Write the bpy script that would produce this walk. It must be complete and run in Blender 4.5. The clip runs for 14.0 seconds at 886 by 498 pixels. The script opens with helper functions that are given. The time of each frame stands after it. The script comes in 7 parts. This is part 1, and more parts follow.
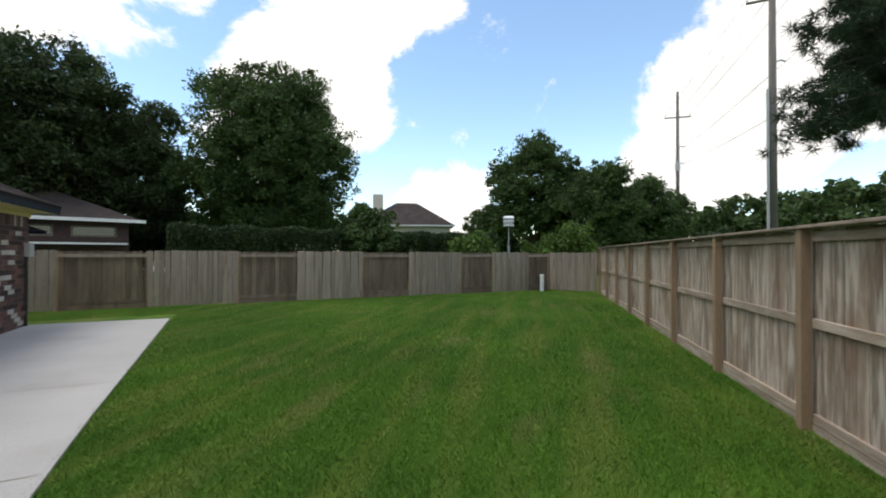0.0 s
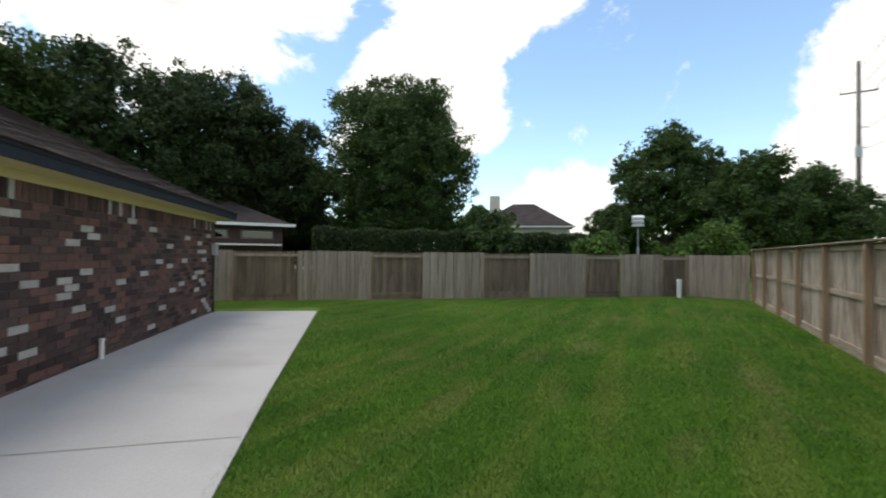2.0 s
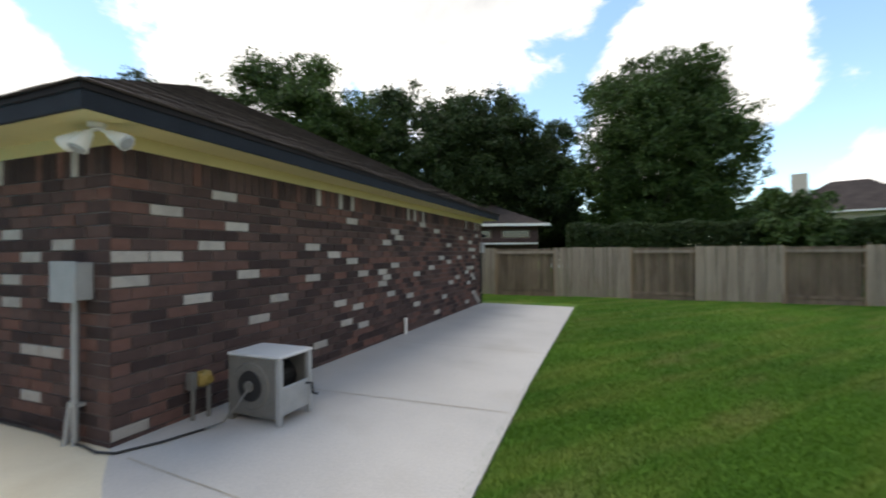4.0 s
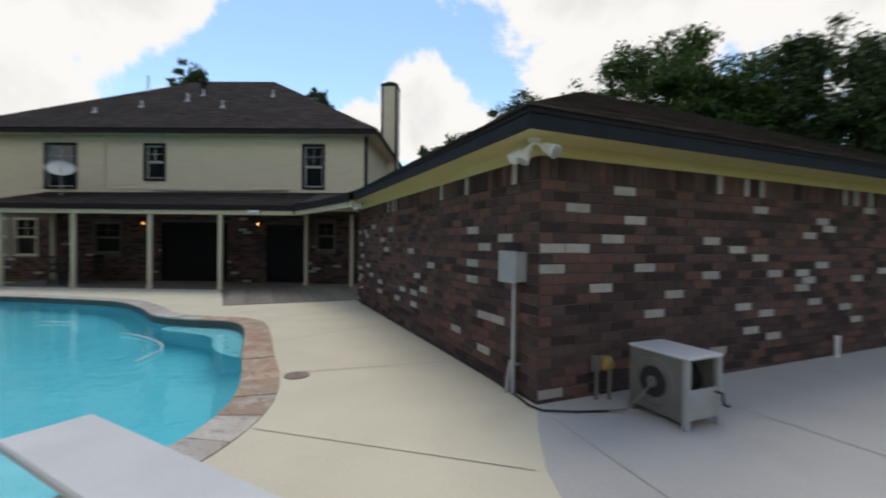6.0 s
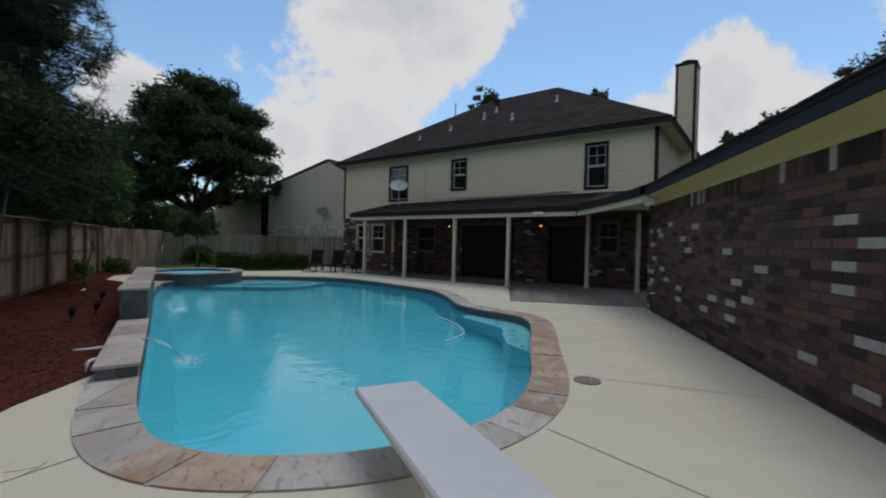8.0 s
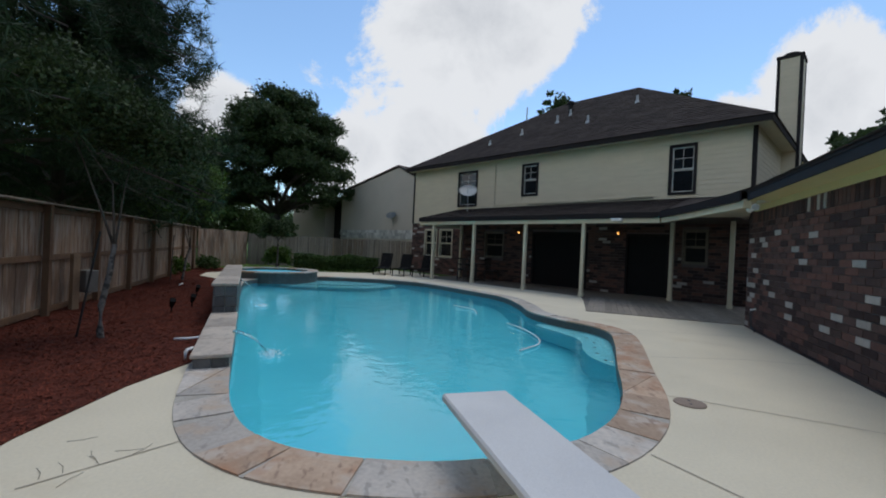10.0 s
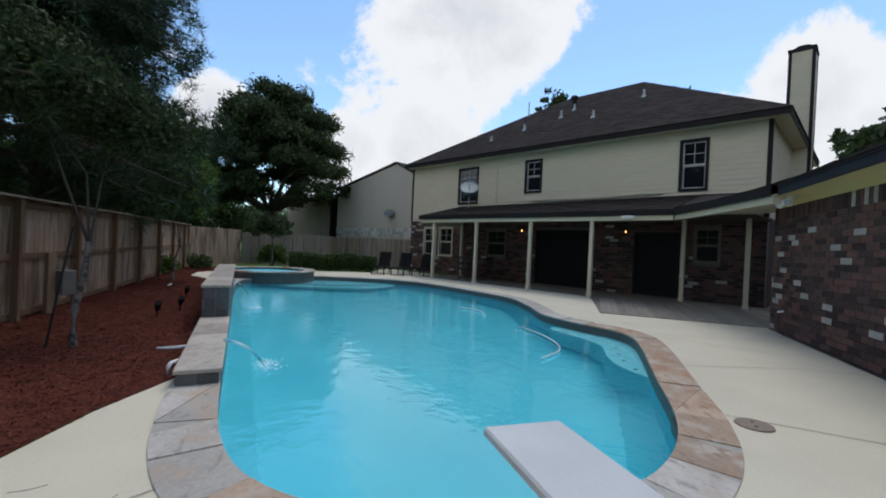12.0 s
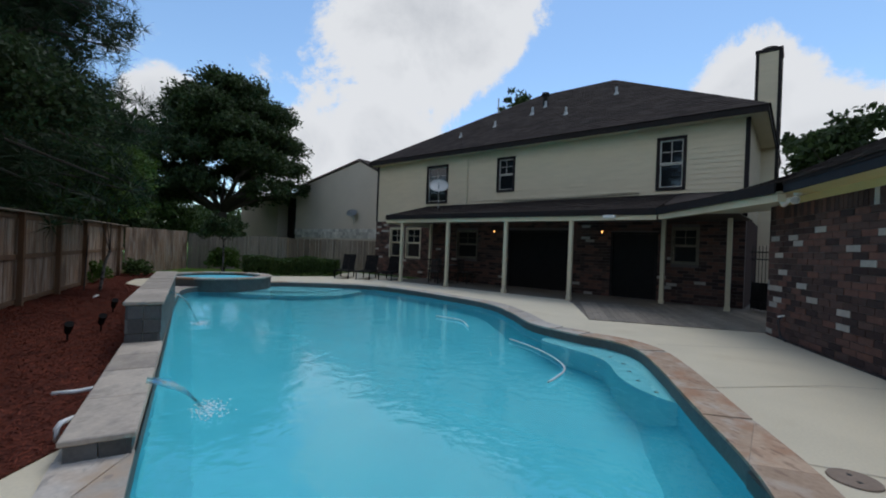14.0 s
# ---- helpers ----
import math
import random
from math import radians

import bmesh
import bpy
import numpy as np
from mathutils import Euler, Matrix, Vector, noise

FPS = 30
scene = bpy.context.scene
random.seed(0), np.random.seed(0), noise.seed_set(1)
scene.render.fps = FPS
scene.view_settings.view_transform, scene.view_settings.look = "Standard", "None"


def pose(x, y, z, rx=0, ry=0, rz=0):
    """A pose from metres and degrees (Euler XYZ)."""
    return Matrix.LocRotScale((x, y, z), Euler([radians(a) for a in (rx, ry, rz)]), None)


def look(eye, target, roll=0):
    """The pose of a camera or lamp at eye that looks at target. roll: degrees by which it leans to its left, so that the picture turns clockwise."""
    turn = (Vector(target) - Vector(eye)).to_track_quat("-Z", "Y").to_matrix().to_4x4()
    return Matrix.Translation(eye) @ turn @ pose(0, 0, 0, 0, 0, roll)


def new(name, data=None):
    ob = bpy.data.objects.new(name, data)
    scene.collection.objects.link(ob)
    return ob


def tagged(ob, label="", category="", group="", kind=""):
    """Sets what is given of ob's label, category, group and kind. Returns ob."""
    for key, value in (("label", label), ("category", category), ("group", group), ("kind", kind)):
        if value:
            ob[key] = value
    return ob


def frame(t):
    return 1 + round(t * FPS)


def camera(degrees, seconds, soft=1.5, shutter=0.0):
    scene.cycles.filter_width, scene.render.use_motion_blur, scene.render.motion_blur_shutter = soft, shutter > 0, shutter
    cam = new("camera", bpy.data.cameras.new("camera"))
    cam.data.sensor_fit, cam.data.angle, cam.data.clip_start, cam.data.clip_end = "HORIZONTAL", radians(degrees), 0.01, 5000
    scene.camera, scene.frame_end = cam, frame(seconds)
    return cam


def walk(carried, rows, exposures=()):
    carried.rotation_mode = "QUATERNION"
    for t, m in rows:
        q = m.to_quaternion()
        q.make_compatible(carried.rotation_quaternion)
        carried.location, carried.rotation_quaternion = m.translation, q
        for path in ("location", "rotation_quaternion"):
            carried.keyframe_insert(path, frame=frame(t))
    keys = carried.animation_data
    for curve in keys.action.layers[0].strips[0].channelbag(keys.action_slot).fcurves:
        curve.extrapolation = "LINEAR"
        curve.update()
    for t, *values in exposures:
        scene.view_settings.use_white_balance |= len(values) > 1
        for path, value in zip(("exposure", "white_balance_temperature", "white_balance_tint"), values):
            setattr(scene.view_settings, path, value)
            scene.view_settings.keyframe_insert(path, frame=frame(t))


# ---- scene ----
cam = camera(91.8, 14.0, soft=1.9, shutter=0.5)
PATH = [
    (0, (3.929, -2.252, 1.598), (4.824, -0.464, 1.619), 0.2),
    (0.5, (3.802, -2.233, 1.607), (4.619, -0.408, 1.632), 0.4),
    (1, (3.688, -2.16, 1.605), (4.398, -0.291, 1.632), 0.7),
    (1.5, (3.671, -2.151, 1.607), (4.243, -0.235, 1.634), 0.5),
    (2, (3.696, -2.158, 1.582), (4.093, -0.198, 1.607), 0.6),
    (4.5, (3.598, -2.171, 1.501), (2.538, -0.476, 1.511), -0.2),
    (5, (3.55, -2.285, 1.538), (2.169, -0.838, 1.533), 0.3),
    (5.5, (3.472, -2.338, 1.517), (1.819, -1.213, 1.507), 0.9),
    (6, (3.351, -2.451, 1.516), (1.518, -1.653, 1.492), 0.7),
    (6.5, (3.187, -2.455, 1.461), (1.231, -2.039, 1.439), 1.1),
    (7, (3.08, -2.546, 1.442), (1.083, -2.449, 1.413), 1.3),
    (7.5, (3.041, -2.544, 1.443), (1.051, -2.739, 1.408), 1.4),
    (8, (2.949, -2.593, 1.401), (0.993, -3.011, 1.375), 1.4),
    (8.5, (2.848, -2.683, 1.363), (0.93, -3.252, 1.347), 1.8),
    (9, (2.853, -2.724, 1.358), (0.967, -3.391, 1.348), 2.3),
    (11.5, (2.562, -3.127, 1.323), (0.693, -3.838, 1.319), 2.8),
    (12, (2.381, -3.272, 1.324), (0.5, -3.95, 1.314), 2.7),
    (12.5, (2.212, -3.490, 1.330), (0.309, -4.104, 1.326), 2.7),
    (13, (2.012, -3.615, 1.328), (0.094, -4.185, 1.331), 2.6),
    (13.5, (1.764, -3.74, 1.352), (-0.162, -4.279, 1.349), 2.4),
    (14, (1.545, -3.902, 1.357), (-0.39, -4.408, 1.357), 2.3),
]
EXPOSURES = [(0, 0.22, 6900, 10), (2, 0.22, 6900, 10), (4.5, 0.28, 6900, 10), (5, 0.22, 6900, 10), (5.5, -0.08, 6850, 10), (6, -0.17, 6750, 10), (6.5, -0.22, 6600, 10), (7, -0.52, 6450, 10), (7.5, -0.66, 6400, 10), (8.5, -0.66, 6300, 10), (9, -0.62, 6250, 10), (11.5, -0.26, 6200, 10), (12.5, -0.26, 6200, 10), (14, -0.5, 6200, 10)]
walk(cam, [(t, look(eye, target, roll)) for t, eye, target, roll in PATH], EXPOSURES)


# ---- small tools for building ----
WORLD = {}


def mesh_of(name, bm, mats):
    me = bpy.data.meshes.new(name)
    bm.normal_update()
    bm.to_mesh(me)
    bm.free()
    for m in (mats if isinstance(mats, (list, tuple)) else [mats]):
        me.materials.append(m)
    return me


def thing(name, x, y, z=0.0, turn=0.0, label="", category="", group="", kind=""):
    """An Empty at a thing's base; its parts are built in world metres."""
    ob = new(name)
    ob.empty_display_size = 0.2
    ob.matrix_basis = pose(x, y, z, 0, 0, turn)
    WORLD[ob] = ob.matrix_basis.copy()
    return tagged(ob, label, category, group, kind)


def part(name, bm, material, parent, label="", smooth=False):
    """One mesh under a thing or under a part, from a bmesh in world metres."""
    bm.transform(WORLD[parent].inverted())
    if smooth:
        for f in bm.faces:
            f.smooth = True
    ob = new(name, mesh_of(name, bm, material))
    ob.parent = parent
    WORLD[ob] = WORLD[parent]
    return tagged(ob, label)


def solo(name, bm, material, x, y, z=0.0, label="", category="", group="", kind="", smooth=False):
    """A top-level thing that is one mesh."""
    at = Matrix.Translation((x, y, z))
    bm.transform(at.inverted())
    if smooth:
        for f in bm.faces:
            f.smooth = True
    ob = new(name, mesh_of(name, bm, material))
    ob.matrix_basis = at
    WORLD[ob] = at
    return tagged(ob, label, category, group, kind)


def piece(name, me, m, parent):
    """One of many alike pieces that share a mesh, at the world pose m."""
    ob = new(name, me)
    ob.parent = parent
    ob.matrix_basis = WORLD[parent].inverted() @ m
    return ob


def box(bm, x0, x1, y0, y1, z0, z1, m=None, bevel=0.0):
    vs = [bm.verts.new(Vector((x, y, z))) for z in (z0, z1) for y in (y0, y1) for x in (x0, x1)]
    fs = [bm.faces.new([vs[k] for k in q]) for q in ((0, 2, 3, 1), (4, 5, 7, 6), (0, 1, 5, 4), (2, 6, 7, 3), (1, 3, 7, 5), (0, 4, 6, 2))]
    if bevel:
        es = list({e for f in fs for e in f.edges})
        out = bmesh.ops.bevel(bm, geom=es, offset=bevel, segments=1, affect="EDGES", clamp_overlap=True)
        vs = list({v for f in out["faces"] for v in f.verts} | {v for v in vs if v.is_valid})
    if m is not None:
        bmesh.ops.transform(bm, matrix=m, verts=vs)
    return bm


def boxed(*a, **k):
    return box(bmesh.new(), *a, **k)


def slab(pts, z0, z1, bm=None):
    """A closed prism over an outline."""
    bm = bm or bmesh.new()
    lo = [bm.verts.new((x, y, z0)) for x, y in pts]
    hi = [bm.verts.new((x, y, z1)) for x, y in pts]
    bm.faces.new(hi)
    bm.faces.new(lo[::-1])
    n = len(pts)
    for i in range(n):
        k = (i + 1) % n
        bm.faces.new((lo[i], lo[k], hi[k], hi[i]))
    return bm


def hull(bm, faces):
    """Faces given by corner coordinates."""
    for f in faces:
        bm.faces.new([bm.verts.new(p) for p in f])
    bmesh.ops.remove_doubles(bm, verts=bm.verts, dist=0.0005)
    bmesh.ops.recalc_face_normals(bm, faces=bm.faces)
    return bm


def rod(bm, a, b, r0, r1=None, sides=8):
    a, b = Vector(a), Vector(b)
    r1 = r0 if r1 is None else r1
    q = (b - a).to_track_quat("Z", "Y").to_matrix()
    rings = []
    for p, r in ((a, r0), (b, r1)):
        rings.append([bm.verts.new(p + q @ Vector((r * math.cos(k * math.tau / sides), r * math.sin(k * math.tau / sides), 0))) for k in range(sides)])
    for k in range(sides):
        bm.faces.new((rings[0][k], rings[0][(k + 1) % sides], rings[1][(k + 1) % sides], rings[1][k]))
    bm.faces.new(rings[0][::-1])
    bm.faces.new(rings[1])
    return bm


def tube(bm, pts, r, sides=8):
    """A bent pipe through points."""
    pts = [Vector(p) for p in pts]
    rings = []
    for i, p in enumerate(pts):
        d = (pts[min(i + 1, len(pts) - 1)] - pts[max(i - 1, 0)]).normalized()
        q = d.to_track_quat("Z", "Y").to_matrix()
        rr = r[i] if isinstance(r, (list, tuple)) else r
        rings.append([bm.verts.new(p + q @ Vector((rr * math.cos(k * math.tau / sides), rr * math.sin(k * math.tau / sides), 0))) for k in range(sides)])
    for a, b in zip(rings, rings[1:]):
        for k in range(sides):
            bm.faces.new((a[k], a[(k + 1) % sides], b[(k + 1) % sides], b[k]))
    bm.faces.new(rings[0][::-1])
    bm.faces.new(rings[-1])
    return bm


def curve_through(pts, steps=6, closed=True):
    """Catmull-Rom through plan points."""
    n, out = len(pts), []
    for i in range(n if closed else n - 1):
        p = [Vector(pts[(i + k) % n] if closed else pts[min(max(i + k, 0), n - 1)]) for k in (-1, 0, 1, 2)]
        for s in range(steps):
            t = s / steps
            out.append(tuple(0.5 * (2 * p[1] + (p[2] - p[0]) * t + (2 * p[0] - 5 * p[1] + 4 * p[2] - p[3]) * t * t + (3 * p[1] - p[0] - 3 * p[2] + p[3]) * t ** 3)))
    if not closed:
        out.append(tuple(pts[-1]))
    return out


def offset_loop(pts, d):
    """An outline moved outwards by d (anticlockwise outline)."""
    out, n = [], len(pts)
    for i in range(n):
        a, b = Vector(pts[i - 1]), Vector(pts[(i + 1) % n])
        t = (b - a).normalized()
        out.append((pts[i][0] + t.y * d, pts[i][1] - t.x * d))
    return out


# ---- sky and sun ----
world = bpy.data.worlds.new("sky")
scene.world = world
world.use_nodes = True
wt = world.node_tree
wt.nodes.clear()


def wnode(kind, **values):
    n = wt.nodes.new(kind)
    for k, v in values.items():
        n.inputs[k].default_value = v
    return n


SUN_AZ, SUN_EL = 80.0, 70.0
sky = wt.nodes.new("ShaderNodeTexSky")
sky.sky_type, sky.sun_disc = "NISHITA", False
sky.sun_elevation, sky.sun_rotation = radians(SUN_EL), radians(-SUN_AZ)
sky.air_density, sky.dust_density, sky.ozone_density = 1.0, 0.2, 1.0
geo = wt.nodes.new("ShaderNodeTexCoord")
# cumulus: soft heaps, the seen ones at their bearings, broken up by noise
CLOUDS = [(-9, 21, 9, 1.0), (-13, 30, 8, 1.0), (-3, 12, 6, 0.9), (14, 35, 13, 1.0), (30, 30, 15, 1.0), (45, 34, 13, 1.0), (-62, 16, 9, 1.0), (-73, 24, 13, 1.0), (-55, 9, 6, 0.9), (-24, 33, 5, 0.6),
          (109, 26, 11, 1.0), (106, 37, 12, 1.0), (114, 14, 8, 1.0), (122, 12, 5, 1.0), (127, 9, 4, 0.9), (70, 17, 6, 1.0), (63, 12, 6, 1.0), (77, 14, 4, 0.9), (48, 20, 8, 0.9), (138, 14, 4, 0.9), (57, 38, 10, 0.9), (-27, 5, 6, 0.8),
          # the last three heaps are out of view, added as white fill light
          (98, 14, 4, 0.7), (200, 30, 20, 0.9), (-120, 35, 20, 0.9), (70, 55, 12, 0.7)]


def direction(az, el):
    a, e = radians(az), radians(el)
    return (-math.sin(a) * math.cos(e), math.cos(a) * math.cos(e), math.sin(e))


def math_node(op, a, b=None, clamp=False):
    n = wt.nodes.new("ShaderNodeMath")
    n.operation, n.use_clamp = op, clamp
    for i, v in enumerate((a, b)):
        if v is None:
            continue
        if isinstance(v, (int, float)):
            n.inputs[i].default_value = v
        else:
            wt.links.new(v, n.inputs[i])
    return n.outputs[0]


unit = wt.nodes.new("ShaderNodeVectorMath")
unit.operation = "NORMALIZE"
wt.links.new(geo.outputs["Generated"], unit.inputs[0])
heap = None
for az, el, size, amount in CLOUDS:
    dot = wt.nodes.new("ShaderNodeVectorMath")
    dot.operation = "DOT_PRODUCT"
    wt.links.new(unit.outputs[0], dot.inputs[0])
    dot.inputs[1].default_value = direction(az, el)
    edge = math.cos(radians(size * 1.35))
    f = math_node("MULTIPLY", math_node("DIVIDE", math_node("SUBTRACT", dot.outputs["Value"], edge), 1 - edge, clamp=True), amount)
    heap = f if heap is None else math_node("MAXIMUM", heap, f)
warp = wnode("ShaderNodeTexNoise", Scale=4.2, Detail=12.0, Roughness=0.66, Distortion=0.35)
wt.links.new(unit.outputs[0], warp.inputs["Vector"])
fine = wnode("ShaderNodeTexNoise", Scale=2.2, Detail=4.0, Roughness=0.5)
wt.links.new(unit.outputs[0], fine.inputs["Vector"])
dens = math_node("ADD", heap, math_node("MULTIPLY", math_node("SUBTRACT", warp.outputs["Fac"], 0.5), 2.3))
cover = wt.nodes.new("ShaderNodeMapRange")
cover.interpolation_type = "SMOOTHSTEP"
cover.inputs["From Min"].default_value, cover.inputs["From Max"].default_value = 0.22, 0.5
wt.links.new(dens, cover.inputs["Value"])
shade = wt.nodes.new("ShaderNodeMix")
shade.data_type = "RGBA"
shade.inputs[6].default_value = (7.7, 7.7, 7.7, 1)
shade.inputs[7].default_value = (5.0, 5.15, 5.4, 1)
thick = wt.nodes.new("ShaderNodeMapRange")
thick.inputs["From Min"].default_value, thick.inputs["From Max"].default_value = 0.85, 1.6
billow = math_node("MULTIPLY", math_node("SUBTRACT", warp.outputs["Fac"], 0.5), 1.6)
wt.links.new(math_node("ADD", math_node("ADD", heap, billow), math_node("SUBTRACT", fine.outputs["Fac"], 0.35)), thick.inputs["Value"])
wt.links.new(thick.outputs["Result"], shade.inputs[0])
both = wt.nodes.new("ShaderNodeMix")
both.data_type = "RGBA"
wt.links.new(cover.outputs["Result"], both.inputs[0])
clear = wt.nodes.new("ShaderNodeVectorMath")
clear.operation = "MULTIPLY"
clear.inputs[1].default_value = (1.6, 1.72, 1.7)
wt.links.new(sky.outputs["Color"], clear.inputs[0])
wt.links.new(clear.outputs[0], both.inputs[6])
wt.links.new(shade.outputs[2], both.inputs[7])
bg = wnode("ShaderNodeBackground", Strength=0.14)
wt.links.new(both.outputs[2], bg.inputs["Color"])
wout = wt.nodes.new("ShaderNodeOutputWorld")
wt.links.new(bg.outputs[0], wout.inputs["Surface"])

sun = new("sun", bpy.data.lights.new("sun", "SUN"))
sun.data.energy, sun.data.angle, sun.data.color = 1.55, radians(32), (1.0, 0.95, 0.87)
sun.matrix_basis = look(Vector(direction(SUN_AZ, SUN_EL)) * 50, (0, 0, 0))


# ---- materials ----
def material(name, a, b=None, rough=0.7, scale=3.0, fine=60.0, bump=0.15, metal=0.0, random_amount=0.0, stretch=(1, 1, 1), island=False, spec=0.5):
    """Two colours mixed by noise at two scales, with relief; random_amount varies the pieces."""
    m = bpy.data.materials.new(name)
    m.use_nodes = True
    t = m.node_tree
    p = t.nodes["Principled BSDF"]
    b = b or tuple(c * 0.7 for c in a)
    pos = t.nodes.new("ShaderNodeNewGeometry")
    mp = t.nodes.new("ShaderNodeMapping")
    mp.inputs["Scale"].default_value = stretch
    t.links.new(pos.outputs["Position"], mp.inputs["Vector"])
    if random_amount and not island:
        own = t.nodes.new("ShaderNodeObjectInfo")
        far = t.nodes.new("ShaderNodeMath")
        far.operation = "MULTIPLY"
        far.inputs[1].default_value = 61.0
        t.links.new(own.outputs["Random"], far.inputs[0])
        t.links.new(far.outputs[0], mp.inputs["Location"])
    n1, n2 = t.nodes.new("ShaderNodeTexNoise"), t.nodes.new("ShaderNodeTexNoise")
    n1.inputs["Scale"].default_value, n1.inputs["Detail"].default_value = scale, 5
    n2.inputs["Scale"].default_value, n2.inputs["Detail"].default_value = fine, 3
    t.links.new(mp.outputs[0], n1.inputs["Vector"])
    t.links.new(mp.outputs[0], n2.inputs["Vector"])
    add = t.nodes.new("ShaderNodeMath")
    add.operation = "MULTIPLY_ADD"
    add.inputs[1].default_value, add.inputs[2].default_value = 0.45, 0.0
    t.links.new(n2.outputs["Fac"], add.inputs[0])
    s = t.nodes.new("ShaderNodeMath")
    s.operation = "MULTIPLY_ADD"
    s.inputs[1].default_value = 0.55
    t.links.new(n1.outputs["Fac"], s.inputs[0])
    t.links.new(add.outputs[0], s.inputs[2])
    r = t.nodes.new("ShaderNodeMapRange")
    r.inputs["From Min"].default_value, r.inputs["From Max"].default_value = 0.36, 0.64
    t.links.new(s.outputs[0], r.inputs["Value"])
    mix = t.nodes.new("ShaderNodeMix")
    mix.data_type = "RGBA"
    mix.inputs[6].default_value, mix.inputs[7].default_value = (*a, 1), (*b, 1)
    t.links.new(r.outputs[0], mix.inputs[0])
    col = mix.outputs[2]
    if random_amount:
        hv = t.nodes.new("ShaderNodeHueSaturation")
        mr = t.nodes.new("ShaderNodeMapRange")
        mr.inputs["To Min"].default_value, mr.inputs["To Max"].default_value = 1 - random_amount, 1 + random_amount
        if island:
            t.links.new(pos.outputs["Random Per Island"], mr.inputs["Value"])
        else:
            oi = t.nodes.new("ShaderNodeObjectInfo")
            t.links.new(oi.outputs["Random"], mr.inputs["Value"])
        t.links.new(mr.outputs[0], hv.inputs["Value"])
        t.links.new(col, hv.inputs["Color"])
        col = hv.outputs[0]
    t.links.new(col, p.inputs["Base Color"])
    p.inputs["Roughness"].default_value, p.inputs["Metallic"].default_value = rough, metal
    p.inputs["Specular IOR Level"].default_value = spec
    if bump:
        bp = t.nodes.new("ShaderNodeBump")
        bp.inputs["Strength"].default_value, bp.inputs["Distance"].default_value = bump, 0.02
        t.links.new(s.outputs[0], bp.inputs["Height"])
        t.links.new(bp.outputs[0], p.inputs["Normal"])
    return m


def overlay(m, colour, scale, lo, hi, stretch=(1, 1, 1), turn=0.0, amount=1.0, detail=4, own=False):
    """Patches, streaks or stains of a second colour, laid over a material."""
    t = m.node_tree
    p = t.nodes["Principled BSDF"]
    old = p.inputs["Base Color"].links[0].from_socket
    pos = t.nodes.new("ShaderNodeNewGeometry")
    mp = t.nodes.new("ShaderNodeMapping")
    mp.vector_type = "TEXTURE"
    mp.inputs["Scale"].default_value = tuple(1 / s for s in stretch)
    mp.inputs["Rotation"].default_value = (0, 0, turn)
    t.links.new(pos.outputs["Position"], mp.inputs["Vector"])
    if own:
        each = t.nodes.new("ShaderNodeObjectInfo")
        far = t.nodes.new("ShaderNodeMath")
        far.operation = "MULTIPLY"
        far.inputs[1].default_value = 43.0
        t.links.new(each.outputs["Random"], far.inputs[0])
        t.links.new(far.outputs[0], mp.inputs["Location"])
    n = t.nodes.new("ShaderNodeTexNoise")
    n.inputs["Scale"].default_value, n.inputs["Detail"].default_value = scale, detail
    t.links.new(mp.outputs[0], n.inputs["Vector"])
    r = t.nodes.new("ShaderNodeMapRange")
    r.inputs["From Min"].default_value, r.inputs["From Max"].default_value, r.inputs["To Max"].default_value = lo, hi, amount
    t.links.new(n.outputs["Fac"], r.inputs["Value"])
    mix = t.nodes.new("ShaderNodeMix")
    mix.data_type = "RGBA"
    mix.inputs[7].default_value = (*colour, 1)
    t.links.new(r.outputs[0], mix.inputs[0])
    t.links.new(old, mix.inputs[6])
    t.links.new(mix.outputs[2], p.inputs["Base Color"])
    return m


def brick_material(name, island):
    """Brown-red bricks, each of its own shade, some nearly black."""
    m = material(name, (0.150, 0.098, 0.086), (0.104, 0.070, 0.063), rough=0.95, scale=9, fine=90, bump=0.5, spec=0.12)
    t = m.node_tree
    p = t.nodes["Principled BSDF"]
    old = p.inputs["Base Color"].links[0].from_socket
    src = t.nodes.new("ShaderNodeNewGeometry" if island else "ShaderNodeObjectInfo")
    value = src.outputs["Random Per Island" if island else "Random"]
    ramp = t.nodes.new("ShaderNodeValToRGB")
    ramp.color_ramp.interpolation = "CONSTANT"
    stops = [(0.0, (0.42, 0.45, 0.49)), (0.24, (0.62, 0.63, 0.65)), (0.45, (0.86, 0.85, 0.85)), (0.64, (1.08, 0.93, 0.88)), (0.82, (1.22, 0.99, 0.91)), (0.93, (0.7, 0.7, 0.72))]
    el = ramp.color_ramp.elements
    el[0].position, el[0].color = 0.0, (*stops[0][1], 1)
    el[1].position, el[1].color = stops[1][0], (*stops[1][1], 1)
    for pos_, c in stops[2:]:
        e = el.new(pos_)
        e.color = (*c, 1)
    t.links.new(value, ramp.inputs[0])
    mul = t.nodes.new("ShaderNodeMix")
    mul.data_type, mul.blend_type = "RGBA", "MULTIPLY"
    mul.inputs[0].default_value = 1.0
    t.links.new(old, mul.inputs[6])
    t.links.new(ramp.outputs[0], mul.inputs[7])
    t.links.new(mul.outputs[2], p.inputs["Base Color"])
    return m


